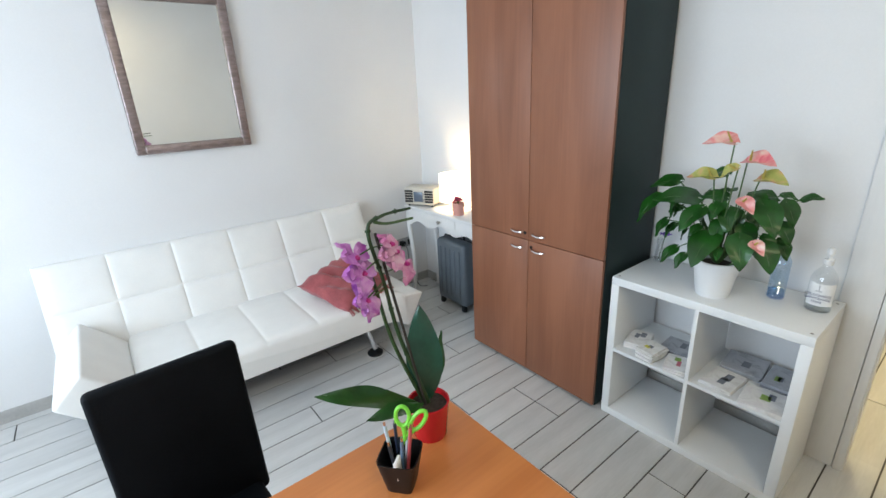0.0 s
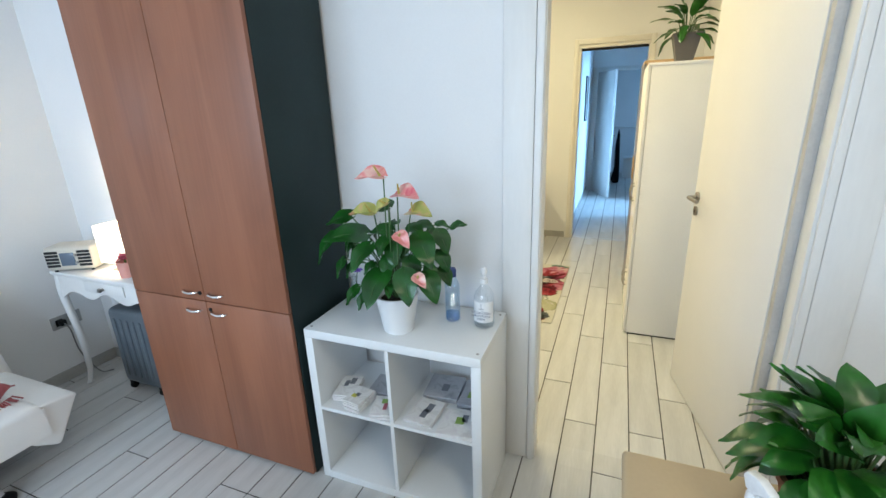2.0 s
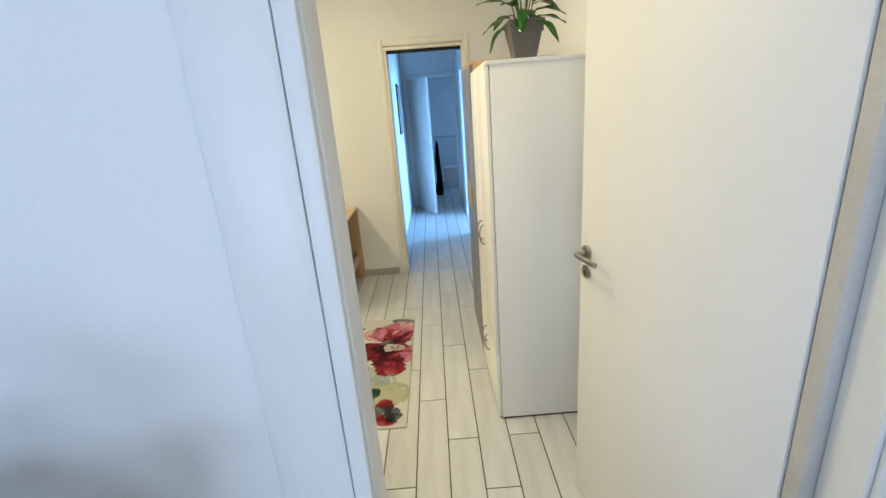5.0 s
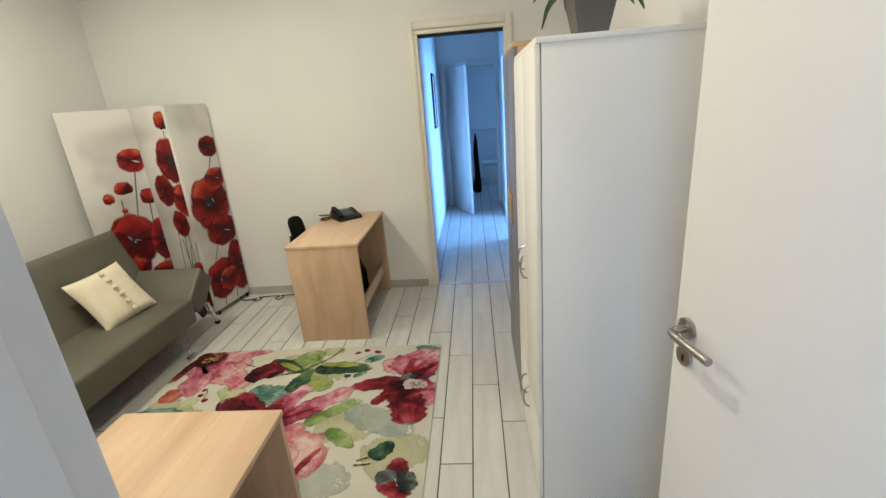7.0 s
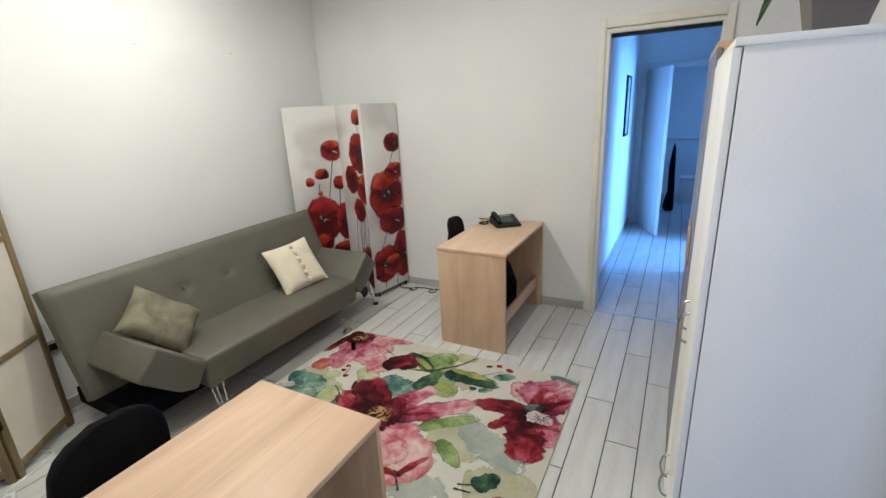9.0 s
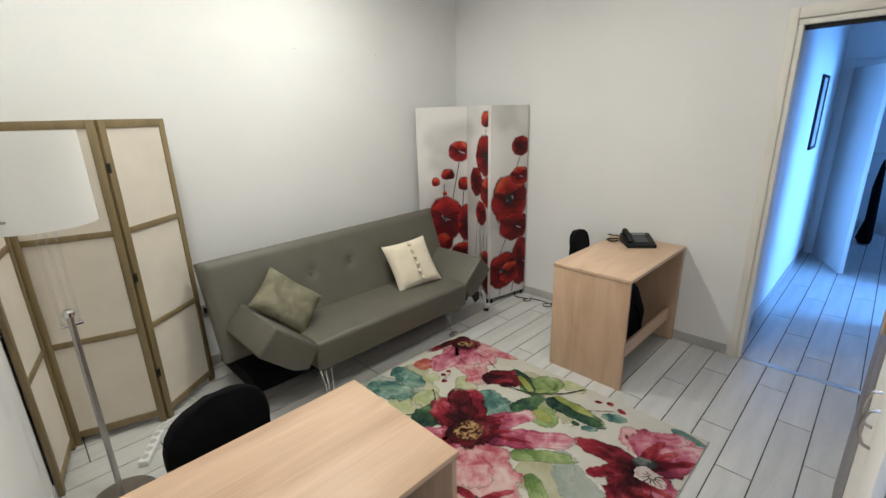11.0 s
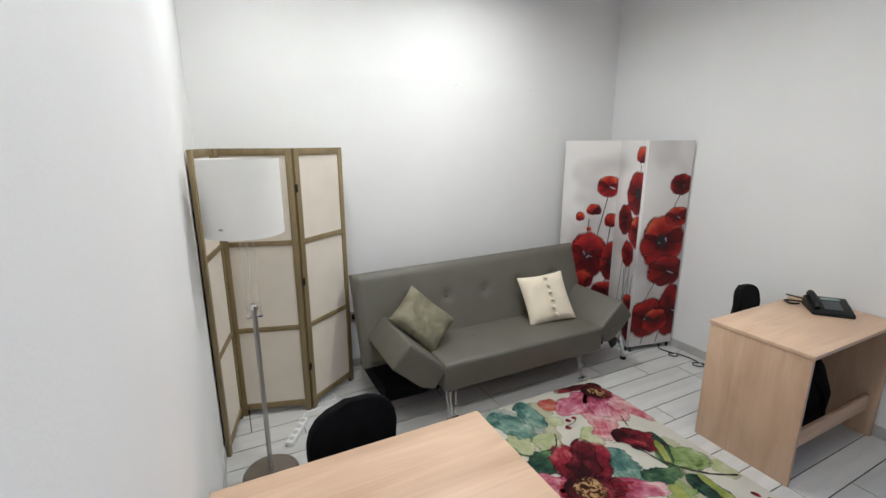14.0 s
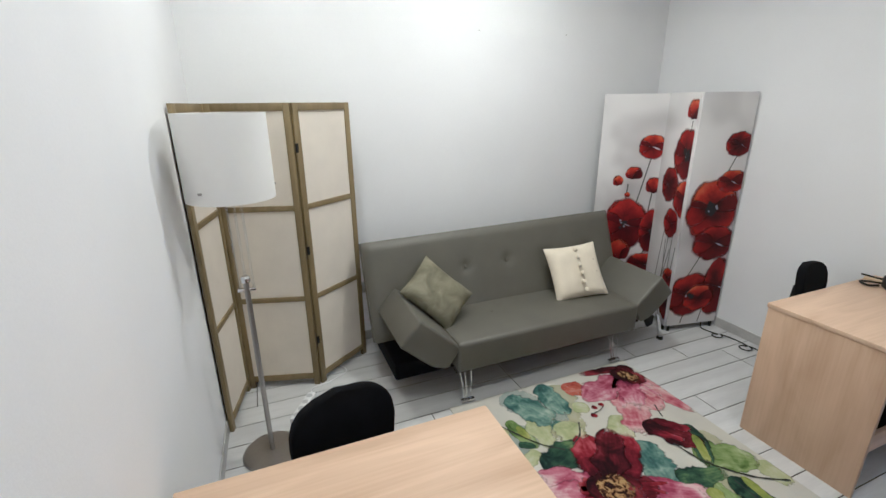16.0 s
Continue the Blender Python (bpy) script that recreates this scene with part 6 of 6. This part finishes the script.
# ---- small things on the desk and the shelf ----
def pen_cup():
    c = thing("pen_cup", "black tapered pen pot with pens and green scissors", "pen pot", (0.515, 0.895, 0.75), 12)
    pot = lathe([(0.0, 0.0), (0.029, 0.0), (0.031, 0.004), (0.047, 0.092), (0.0445, 0.092), (0.029, 0.008), (0.0, 0.008)], 40)
    for v in pot.verts:
        # rounded square in plan
        a = math.atan2(v.co.y, v.co.x)
        k4 = (math.cos(a) ** 6 + math.sin(a) ** 6) ** (-1 / 6)
        v.co.x, v.co.y = v.co.x * k4, v.co.y * k4
    part("pot", pot, BLACKP, c, "", pose(0, 0, 0, 0, 0, 28), 35)
    r = random.Random(3)
    cols = [(0.65, 0.70, 0.74), (0.02, 0.03, 0.06), (0.45, 0.55, 0.62), (0.03, 0.03, 0.035), (0.10, 0.16, 0.25), (0.55, 0.10, 0.12)]
    for i, col in enumerate(cols):
        a = i * 1.05
        x, y = 0.012 * math.cos(a), 0.012 * math.sin(a)
        top = Vector((0.030 * math.cos(a), 0.030 * math.sin(a), 0.135 + 0.015 * (i % 3)))
        pen = part("pen", tube([(x, y, 0.009), top], 0.0042, 10), mat("pen_plastic", col, 0.35, vary=0.04), c)
        part("pen_cap", tube([top, top + (top - Vector((x, y, 0.009))).normalized() * 0.012], 0.003, 8), CHROME, pen)
    part("paper", box((-0.018, -0.004, 0.05), (0.010, 0.004, 0.105), 0.002), PAPER, c, "folded slips of paper", pose(-0.010, -0.012, 0, 0, -8, 20))
    GRN = mat("lime_plastic", (0.20, 0.62, 0.05), 0.35, vary=0.05)
    turn = pose(0, 0.004, 0, 0, 0, -50)
    for dx, dz, ry in ((0.016, 0.192, 0.0), (0.050, 0.178, 0.5)):
        loop = [(dx + 0.015 * math.cos(t) + math.sin(ry) * 0.026 * math.sin(t), 0.0, dz + 0.026 * math.sin(t)) for t in [2 * math.pi * i / 18 for i in range(18)]]
        loop.append(loop[0])
        sc = part("scissors_handle", tube(loop, 0.0050, 8), GRN, c, "lime green scissors handle", turn)
        low = (dx - math.sin(ry) * 0.026, 0.0, dz - 0.026)
        part("shank", tube(curve_pts([low, (0.018, 0.0, 0.135), (0.010, 0.0, 0.112)], 5), 0.0062, 8, taper=0.7), GRN, sc, "", turn)
        part("blade", tube([(0.010, 0.0, 0.112), (-0.006, 0.0, 0.02)], 0.0035, 6), STEEL, sc, "", turn)


pen_cup()


def label_text(body, size, m, parent, material):
    cu = bpy.data.curves.new("label_text", "FONT")
    cu.body, cu.size, cu.align_x, cu.align_y, cu.extrude = body, size, "CENTER", "CENTER", 0.0002
    tmp = new("label_text", cu)
    me = bpy.data.meshes.new_from_object(tmp.evaluated_get(bpy.context.evaluated_depsgraph_get()))
    bpy.data.objects.remove(tmp)
    me.materials.clear()
    me.materials.append(material)
    me.transform(m)
    ob = new("lettering", me)
    ob.parent = parent
    return ob


def gel_bottle():
    g = thing("gel_bottle", "clear pump bottle of hand sanitising gel with a white label", "bottle", (2.175, 0.505, 0.765))
    part("bottle", lathe([(0, 0), (0.038, 0), (0.042, 0.006), (0.042, 0.125), (0.036, 0.15), (0.018, 0.172), (0.014, 0.178), (0.014, 0.19), (0, 0.19)], 32), CLEAR, g, "clear plastic bottle")
    part("gel", lathe([(0, 0.004), (0.037, 0.004), (0.0395, 0.008), (0.0395, 0.07), (0, 0.07)], 28), thin("clear_gel", (0.93, 0.96, 0.98)), g)
    W = mat("white_cap", (0.80, 0.80, 0.80), 0.4)
    part("cap", lathe([(0, 0.186), (0.016, 0.186), (0.016, 0.206), (0.006, 0.210), (0.006, 0.222), (0.012, 0.226), (0.013, 0.242), (0.008, 0.250), (0, 0.251)], 20), W, g, "white flip cap")
    b = bmesh.new()
    n = 16
    lo = [b.verts.new((0.0425 * math.cos(radians(a)), 0.0425 * math.sin(radians(a)), 0.030)) for a in [125 + 130 * i / n for i in range(n + 1)]]
    hi = [b.verts.new((v.co.x, v.co.y, 0.118)) for v in lo]
    for i in range(n):
        b.faces.new((lo[i], lo[i + 1], hi[i + 1], hi[i]))
    lab = part("label", b, W, g, "white printed label")
    GREYINK = mat("grey_ink", (0.35, 0.36, 0.38), 0.6)
    NAVY = mat("navy_ink", (0.02, 0.03, 0.12), 0.6)
    for row, (txt, z, s) in enumerate((("GEL LIQUIDO", 0.074, 0.0130), ("IGIENIZZANTE", 0.060, 0.0118), ("MANI", 0.046, 0.0130))):
        label_text(txt, s, pose(-0.0445, 0, z, 90, 0, -90), lab, NAVY)
    part("printed_mark", box((-0.0440, -0.010, 0.088), (-0.0428, 0.010, 0.091)), GREYINK, lab)
    part("printed_mark", box((-0.0440, -0.0015, 0.094), (-0.0428, 0.0015, 0.112)), GREYINK, lab)


gel_bottle()


def water_bottle():
    w = thing("water_bottle", "ribbed clear blue plastic water bottle with a dark blue cap", "bottle", (2.185, 0.645, 0.765))
    prof = [(0, 0), (0.028, 0), (0.031, 0.006)]
    for i in range(9):
        z = 0.012 + i * 0.014
        prof += [(0.0315, z), (0.0270, z + 0.007)]
    prof += [(0.031, 0.140), (0.030, 0.160), (0.016, 0.192), (0.013, 0.197), (0.013, 0.205), (0, 0.205)]
    part("bottle", lathe(prof, 28), thin("blue_clear_plastic", (0.76, 0.87, 0.98), 0.20), w, "ribbed blue-tinted bottle")
    part("water", lathe([(0, 0.004), (0.027, 0.004), (0.0275, 0.035), (0, 0.035)], 24), thin("water", (0.66, 0.80, 0.96)), w)
    part("cap", lathe([(0, 0.196), (0.0185, 0.196), (0.0185, 0.226), (0.015, 0.231), (0, 0.231)], 24), mat("dark_blue_cap", (0.012, 0.04, 0.22), 0.4), w, "dark blue screw cap")


water_bottle()


def bud_vase():
    v = thing("bud_vase", "small glass vase with a purple flower", "vase", (2.25, 1.165, 0.765))
    part("vase", lathe([(0, 0), (0.020, 0), (0.022, 0.004), (0.020, 0.05), (0.014, 0.09), (0.017, 0.12), (0.0155, 0.12), (0.0125, 0.09), (0.018, 0.05), (0.018, 0.006), (0, 0.006)], 24), CLEAR, v)
    part("stalk", tube([(0, 0, 0.007), (0.003, -0.02, 0.14)], 0.002, 6), STEMG, v)
    P = mat("violet_petal", (0.22, 0.10, 0.55), 0.6)
    for i in range(7):
        part("petal", leaf(0.030, 0.020, 0.7, 0.2, 5, 1.2, 0, pose(0.003, -0.02, 0.14, 35, 0, i * 51)), P, v)


bud_vase()


def spray_bottle():
    s = thing("spray_bottle", "spray bottle of orange cleaner with a white trigger", "spray bottle", (1.375, -0.235, 0.775), 25)
    s.scale = (0.84, 0.84, 0.84)
    part("bottle", lathe([(0, 0), (0.036, 0), (0.039, 0.006), (0.039, 0.11), (0.034, 0.14), (0.018, 0.165), (0.014, 0.17), (0.014, 0.178), (0, 0.178)], 28), thin("orange_clear", (0.98, 0.62, 0.30)), s, "clear orange bottle")
    part("cleaner", lathe([(0, 0.004), (0.0355, 0.004), (0.037, 0.1), (0.032, 0.138), (0, 0.139)], 24), mat("orange_liquid", (0.75, 0.22, 0.02), 0.2), s)
    part("label", lathe([(0.0394, 0.02), (0.0396, 0.021), (0.0396, 0.085), (0.0394, 0.086)], 28), mat("yellow_label", (0.75, 0.55, 0.10), 0.5), s, "yellow label")
    W = mat("white_trigger", (0.78, 0.78, 0.78), 0.4)
    part("collar", lathe([(0, 0.172), (0.017, 0.172), (0.017, 0.192), (0.011, 0.2), (0, 0.2)], 20), W, s)
    part("head", prism([(-0.045, 0.222), (-0.046, 0.236), (-0.010, 0.246), (0.022, 0.238), (0.030, 0.222), (0.012, 0.205), (0.010, 0.196), (-0.010, 0.196), (-0.012, 0.214)], 0.022, 0.004), W, s, "", pose(0, -0.011, 0))
    part("trigger", tube(curve_pts([(-0.026, 0, 0.216), (-0.034, 0, 0.196), (-0.036, 0, 0.170), (-0.046, 0, 0.150)], 5), 0.006, 8), W, s)


spray_bottle()


# ---- small things of the office ----
def telephone():
    t = thing("telephone", "black desk telephone with its handset and cord", "telephone", (5.97, 1.27, 0.766), -140)
    body = prism([(-0.10, 0), (0.11, 0), (0.11, 0.022), (-0.07, 0.072), (-0.10, 0.062)], 0.21, 0.006)
    part("body", body, BLACKP, t, "", pose(0, -0.10, 0))
    part("keypad", box((-0.02, -0.035, 0.0), (0.075, 0.06, 0.004), 0.001), mat("dark_grey_keys", (0.06, 0.065, 0.07), 0.5), t, "", pose(0, 0, 0.053, 0, 15.5, 0))
    part("display", box((-0.055, -0.03, 0.0), (-0.028, 0.07, 0.004), 0.001), mat("grey_display", (0.22, 0.26, 0.25), 0.2), t, "", pose(0, 0, 0.0545, 0, 15.5, 0))
    hs = tube(curve_pts([(-0.080, -0.075, 0.078), (-0.05, -0.078, 0.096), (0.0, -0.078, 0.092), (0.06, -0.076, 0.074), (0.095, -0.075, 0.045)], 5), 0.017, 12)
    part("handset", hs, BLACKP, t)
    part("cord", tube(curve_pts([(-0.08, -0.10, 0.02), (-0.12, -0.14, 0.010), (-0.10, -0.19, 0.012), (-0.05, -0.17, 0.010), (-0.06, -0.12, 0.012)], 8), 0.006, 6), BLACKP, t)


telephone()
pad = thing("note_block", "small tan note block with a black pen beside the telephone", "note block", (6.05, 1.47, 0.766), 20)
part("block", box((-0.03, -0.045, 0), (0.03, 0.045, 0.012), 0.002), BEIGE, pad)
part("pen", tube([(-0.02, -0.06, 0.017), (0.02, 0.06, 0.017)], 0.005, 8), BLACKP, pad)


def bag():
    b = thing("backpack", "black soft backpack slumped under the desk", "bag", (5.73, 1.255, 0))
    s = bmesh.new()
    bmesh.ops.create_icosphere(s, subdivisions=4, radius=1)
    for v in s.verts:
        n3 = noise.noise(v.co * 1.6) * 0.13 + noise.noise(v.co * 4) * 0.05
        v.co = Vector((v.co.x * 0.25 * (1 + n3), v.co.y * 0.15 * (1 + n3), max(-0.999, v.co.z) * 0.29 * (1 + n3)))
        v.co.z = max(v.co.z, -0.26) + 0.26
    part("body", s, BLACKF, b)
    part("strap", tube(curve_pts([(-0.07, -0.06, 0.46), (-0.03, -0.15, 0.36), (0.03, -0.155, 0.16), (0.05, -0.12, 0.05)], 6), 0.012, 6), BLACKF, b)
    part("grab_handle", tube(curve_pts([(-0.04, 0, 0.52), (-0.03, 0, 0.59), (0.03, 0, 0.59), (0.04, 0, 0.52)], 5), 0.008, 6), BLACKF, b)


bag()

CREAMF = mat("cream_cotton", (0.68, 0.61, 0.47), 0.95, vary=0.05, scale=10, bump=0.5, fine=260, sheen=0.2)
OLIVEF = blotch("olive_velvet", ((0.105, 0.097, 0.058), (0.17, 0.158, 0.098), (0.25, 0.235, 0.155)), 9, 0.8, 6, 0.8, 0.4)


def cream_cushion():
    c = thing("cushion", "cream cotton cushion with tassels leaning on the grey sofa", "cushion", (4.895, 2.62, 0.40), 0, "sofa cushions")
    m = pose(0, 0.02, 0.185, 56, 0, -12) @ pose(0, 0, 0, 0, 0, 5)
    part("cover", pillow(0.40, 0.40, 0.11), CREAMF, c, "", m)
    for i in range(6):
        v = 0.15 - 0.06 * i
        part("tassel", lathe([(0, 0), (0.010, 0.003), (0.018, 0.020), (0.011, 0.030), (0, 0.032)], 8), CREAMF, c, "", m @ pose(0.01 + 0.006 * math.sin(3 * i), v, 0.058 - 0.020 * abs(v / 0.18) ** 2))
    for i in range(8):
        v = 0.15 - 0.09 * (i // 2)
        part("pompon", lathe([(0, -0.003), (0.004, 0), (0, 0.004)], 8), mat("brown_bead", (0.18, 0.12, 0.07), 0.8), c, "", m @ pose(0.075 + 0.06 * (i % 2), v, 0.050 - 0.025 * abs(v / 0.18) ** 2))


def olive_cushion():
    c = thing("cushion", "olive velvet cushion leaning in the corner of the grey sofa", "cushion", (3.90, 2.66, 0.425), 0, "sofa cushions")
    part("cover", pillow(0.40, 0.32, 0.11), OLIVEF, c, "", pose(-0.085, -0.02, 0.180, 54, 0, 8) @ pose(0, 0, 0, 0, 0, 128))


cream_cushion()
olive_cushion()


def socket(x, y, z, w, label):
    s = thing("wall_socket", label, "socket", (x, y, z))
    part("plate", box((-w / 2, -0.010, -0.042), (w / 2, 0, 0.042), 0.004), mat("grey_plate", (0.34, 0.34, 0.33), 0.45), s)
    for dx in (-w / 4, w / 4):
        o = part("insert", box((dx - 0.02, -0.0125, -0.022), (dx + 0.02, -0.0095, 0.022), 0.002), BLACKP, s)
    return s


socket(2.11, NORTH, 0.40, 0.17, "grey wall socket with a plug beside the console table")
plug = thing("plug", "black plug and cable in the wall socket", "plug", (2.075, NORTH - 0.0125, 0.40))
part("plug_body", box((-0.018, -0.035, -0.018), (0.018, 0, 0.018), 0.006), BLACKP, plug)
part("cable", tube(curve_pts([(0, -0.035, 0), (0.01, -0.06, -0.05), (0.03, -0.05, -0.22), (0.08, -0.10, -0.385), (0.13, -0.16, -0.394)], 8), 0.004, 6), mat("grey_cable", (0.2, 0.2, 0.2), 0.6), plug)
socket(3.475, NORTH, 0.44, 0.12, "grey wall socket behind the grey sofa")

cable = thing("cable", "black cable lying along the far wall with loops", "cable", (6.05, 2.1, 0))
pts = [(0.05, 0.38, 0.006), (-0.04, 0.30, 0.006), (-0.02, 0.20, 0.006)]
pts += [(-0.045 + 0.035 * math.cos(t), 0.16 + 0.035 * math.sin(t), 0.006 + 0.0015 * t) for t in [0.5 + 0.7 * i for i in range(9)]]
pts += [(0.03, 0.08, 0.006), (0.03, -0.02, 0.006)]
pts += [(-0.02 + 0.04 * math.cos(t), -0.05 + 0.04 * math.sin(t), 0.006 + 0.0015 * t) for t in [0.5 + 0.7 * i for i in range(9)]]
pts += [(0.04, -0.18, 0.006), (0.05, -0.40, 0.006)]
part("cable_run", tube(curve_pts(pts, 4), 0.0045, 6), BLACKP, cable)

strip = thing("power_strip", "white power strip with its cable on the tiled floor", "power strip", (2.93, 2.62, 0), 60)
W = mat("white_plastic", (0.78, 0.78, 0.77), 0.4)
part("body", box((-0.13, -0.025, 0), (0.13, 0.025, 0.035), 0.008), W, strip)
for i in range(4):
    part("outlet", lathe([(0, 0.033), (0.017, 0.0335), (0.018, 0.0365), (0, 0.0362)], 16), mat("grey_outlet", (0.5, 0.5, 0.5), 0.5), strip, "", pose(-0.09 + 0.06 * i, 0, 0))
part("cable", tube(curve_pts([(0.13, 0, 0.015), (0.20, 0.03, 0.005), (0.30, -0.06, 0.005), (0.42, -0.12, 0.005), (0.50, -0.02, 0.005)], 8), 0.004, 6), W, strip)

for x, z in ((4.417, 2.239), (5.158, 2.239)):
    n = thing("wall_nail", "small bare steel nail in the white wall", "nail", (x, NORTH, z), 0, "nails in the wall")
    part("nail_head", lathe([(0, 0.012), (0.0035, 0.012), (0.0035, 0.010), (0.0015, 0.010), (0.0015, 0)], 8), STEEL, n, "", pose(0, 0, 0, 90, 0, 0))

vent = thing("junction_box", "small white box high on the wall by the corridor doorway", "junction box", (FAR, -0.42, 2.66))
part("box", box((-0.05, -0.11, -0.07), (0, 0.11, 0.07), 0.006), TRIM, vent)
part("lid", box((-0.055, -0.10, -0.06), (-0.0505, 0.10, 0.06), 0.003), TRIM, vent)

pic = thing("wall_picture", "narrow dark-framed picture on the corridor wall", "picture", (8.22, 0.60, 1.67))
for lo, hi in (((-0.18, -0.33), (-0.155, 0.33)), ((0.155, -0.33), (0.18, 0.33)), ((-0.155, -0.33), (0.155, -0.305)), ((-0.155, 0.305), (0.155, 0.33))):
    part("frame_side", box((lo[0], -0.022, lo[1]), (hi[0], 0, hi[1]), 0.003), BLACKP, pic)
part("print", box((-0.155, -0.012, -0.305), (0.155, -0.004, 0.305)), blotch("dim_print", ((0.2, 0.2, 0.22), (0.5, 0.48, 0.45), (0.3, 0.3, 0.34)), 6), pic)

# ---- back room past the corridor ----
rack = thing("clothes_rail", "pale rail fixed across the wall of the back room", "rail", (11.97, 0.0, 1.04))
part("rail", tube([(-0.03, -0.75, 0), (-0.03, 0.85, 0)], 0.014, 8), TRIM, rack)
for y in (-0.7, 0.0, 0.8):
    part("bracket", box((-0.03, y - 0.01, -0.02), (0.03, y + 0.01, 0.0), 0.002), TRIM, rack)
# upright black item of unclear kind, built as an uneven dark cone
coat = thing("dark_upright_item", "dark upright item of unclear kind behind the corridor's end door", "coat", (10.42, 0.085, 0.02))
b = lathe([(0, 0), (0.12, 0), (0.15, 0.05), (0.09, 0.3), (0.075, 0.7), (0.05, 0.95), (0.015, 1.05), (0, 1.06)], 18)
for v in b.verts:
    v.co.x *= 1 + 0.25 * noise.noise(v.co * 5)
    v.co.y *= 0.6 + 0.25 * noise.noise(v.co * 6)
part("cloth", b, BLACKF, coat)
boxw = thing("storage_box", "pale storage box on the floor of the back room", "box", (11.25, -0.30, 0))
part("body", box((-0.2, -0.25, 0), (0.2, 0.25, 0.40), 0.01), TRIM, boxw)
part("lid", box((-0.21, -0.26, 0.402), (0.21, 0.26, 0.45), 0.01), TRIM, boxw)

# ---- plank tiles of the floor: 16 x 96 cm, in thirds ----
PITCH_W, PITCH_L, GAP = 0.160, 0.960, 0.0065
tile_bm = box((-PITCH_L / 2 + GAP / 2, -PITCH_W / 2 + GAP / 2, -0.004), (PITCH_L / 2 - GAP / 2, PITCH_W / 2 - GAP / 2, 0.0))
full_tile = mesh_from("tile", tile_bm, TILE, 0)
rest_v, rest_f = [], []
OFFSETS = {0: 0.75, 1: 0.129, 2: 0.46, -1: 0.42, -2: 0.75, -3: 0.13}
count = 0


def lay(x0, x1, y0, y1, single):
    """Lays tiles over a stretch of floor; whole ones of the nearer stretch are pieces of their own."""
    global count
    k0, k1 = math.floor((y0 - 0.045) / PITCH_W), math.ceil((y1 - 0.045) / PITCH_W)
    for k in range(k0, k1):
        off = OFFSETS.get(k, (0.75 + 0.31 * ((k * 2 + k // 3) % 3)) % PITCH_L)
        cy = 0.045 + (k + 0.5) * PITCH_W
        ya, yb = max(y0, cy - PITCH_W / 2 + GAP / 2), min(y1, cy + PITCH_W / 2 - GAP / 2)
        if yb - ya < 0.01:
            continue
        for j in range(math.floor((x0 - off) / PITCH_L), math.ceil((x1 - off) / PITCH_L)):
            xa, xb = max(x0, off + j * PITCH_L + GAP / 2), min(x1, off + (j + 1) * PITCH_L - GAP / 2)
            if xb - xa < 0.01:
                continue
            whole = xb - xa > PITCH_L - GAP - 1e-4 and yb - ya > PITCH_W - GAP - 1e-4
            if whole and single and count < 300:
                ob = new("tile", full_tile)
                ob.location = (off + (j + 0.5) * PITCH_L, cy, 0)
                ob.parent = FLOOR
                count += 1
            else:
                b = len(rest_v)
                rest_v.extend([(x, y, z) for z in (-0.004, 0.0) for x, y in ((xa, ya), (xb, ya), (xb, yb), (xa, yb))])
                rest_f.extend([tuple(b + i for i in q) for q in ((4, 5, 6, 7), (0, 1, 5, 4), (1, 2, 6, 5), (2, 3, 7, 6), (3, 0, 4, 7))])


lay(-1.0, EAST, 0.205, NORTH, True)
lay(OFFICE_W, FAR, -0.68, NORTH, True)
lay(EAST, OFFICE_W, -0.575, 0.315, True)
lay(-1.82, -1.0, -1.75, NORTH, False)
lay(-1.0, EAST, -1.75, 0.205, False)
lay(FAR + 0.05, 9.5, -0.30, 0.60, True)
lay(9.5, 12.0, -1.3, 1.3, False)
lay(7.4, 8.7, -1.85, -0.30, False)
me = bpy.data.meshes.new("tiles")
me.from_pydata(rest_v, [], rest_f)
me.materials.append(TILE_J)
ob = new("cut_tiles", me)
ob.parent = FLOOR
tagged(ob, "cut plank tiles along the walls", kind="stuff")
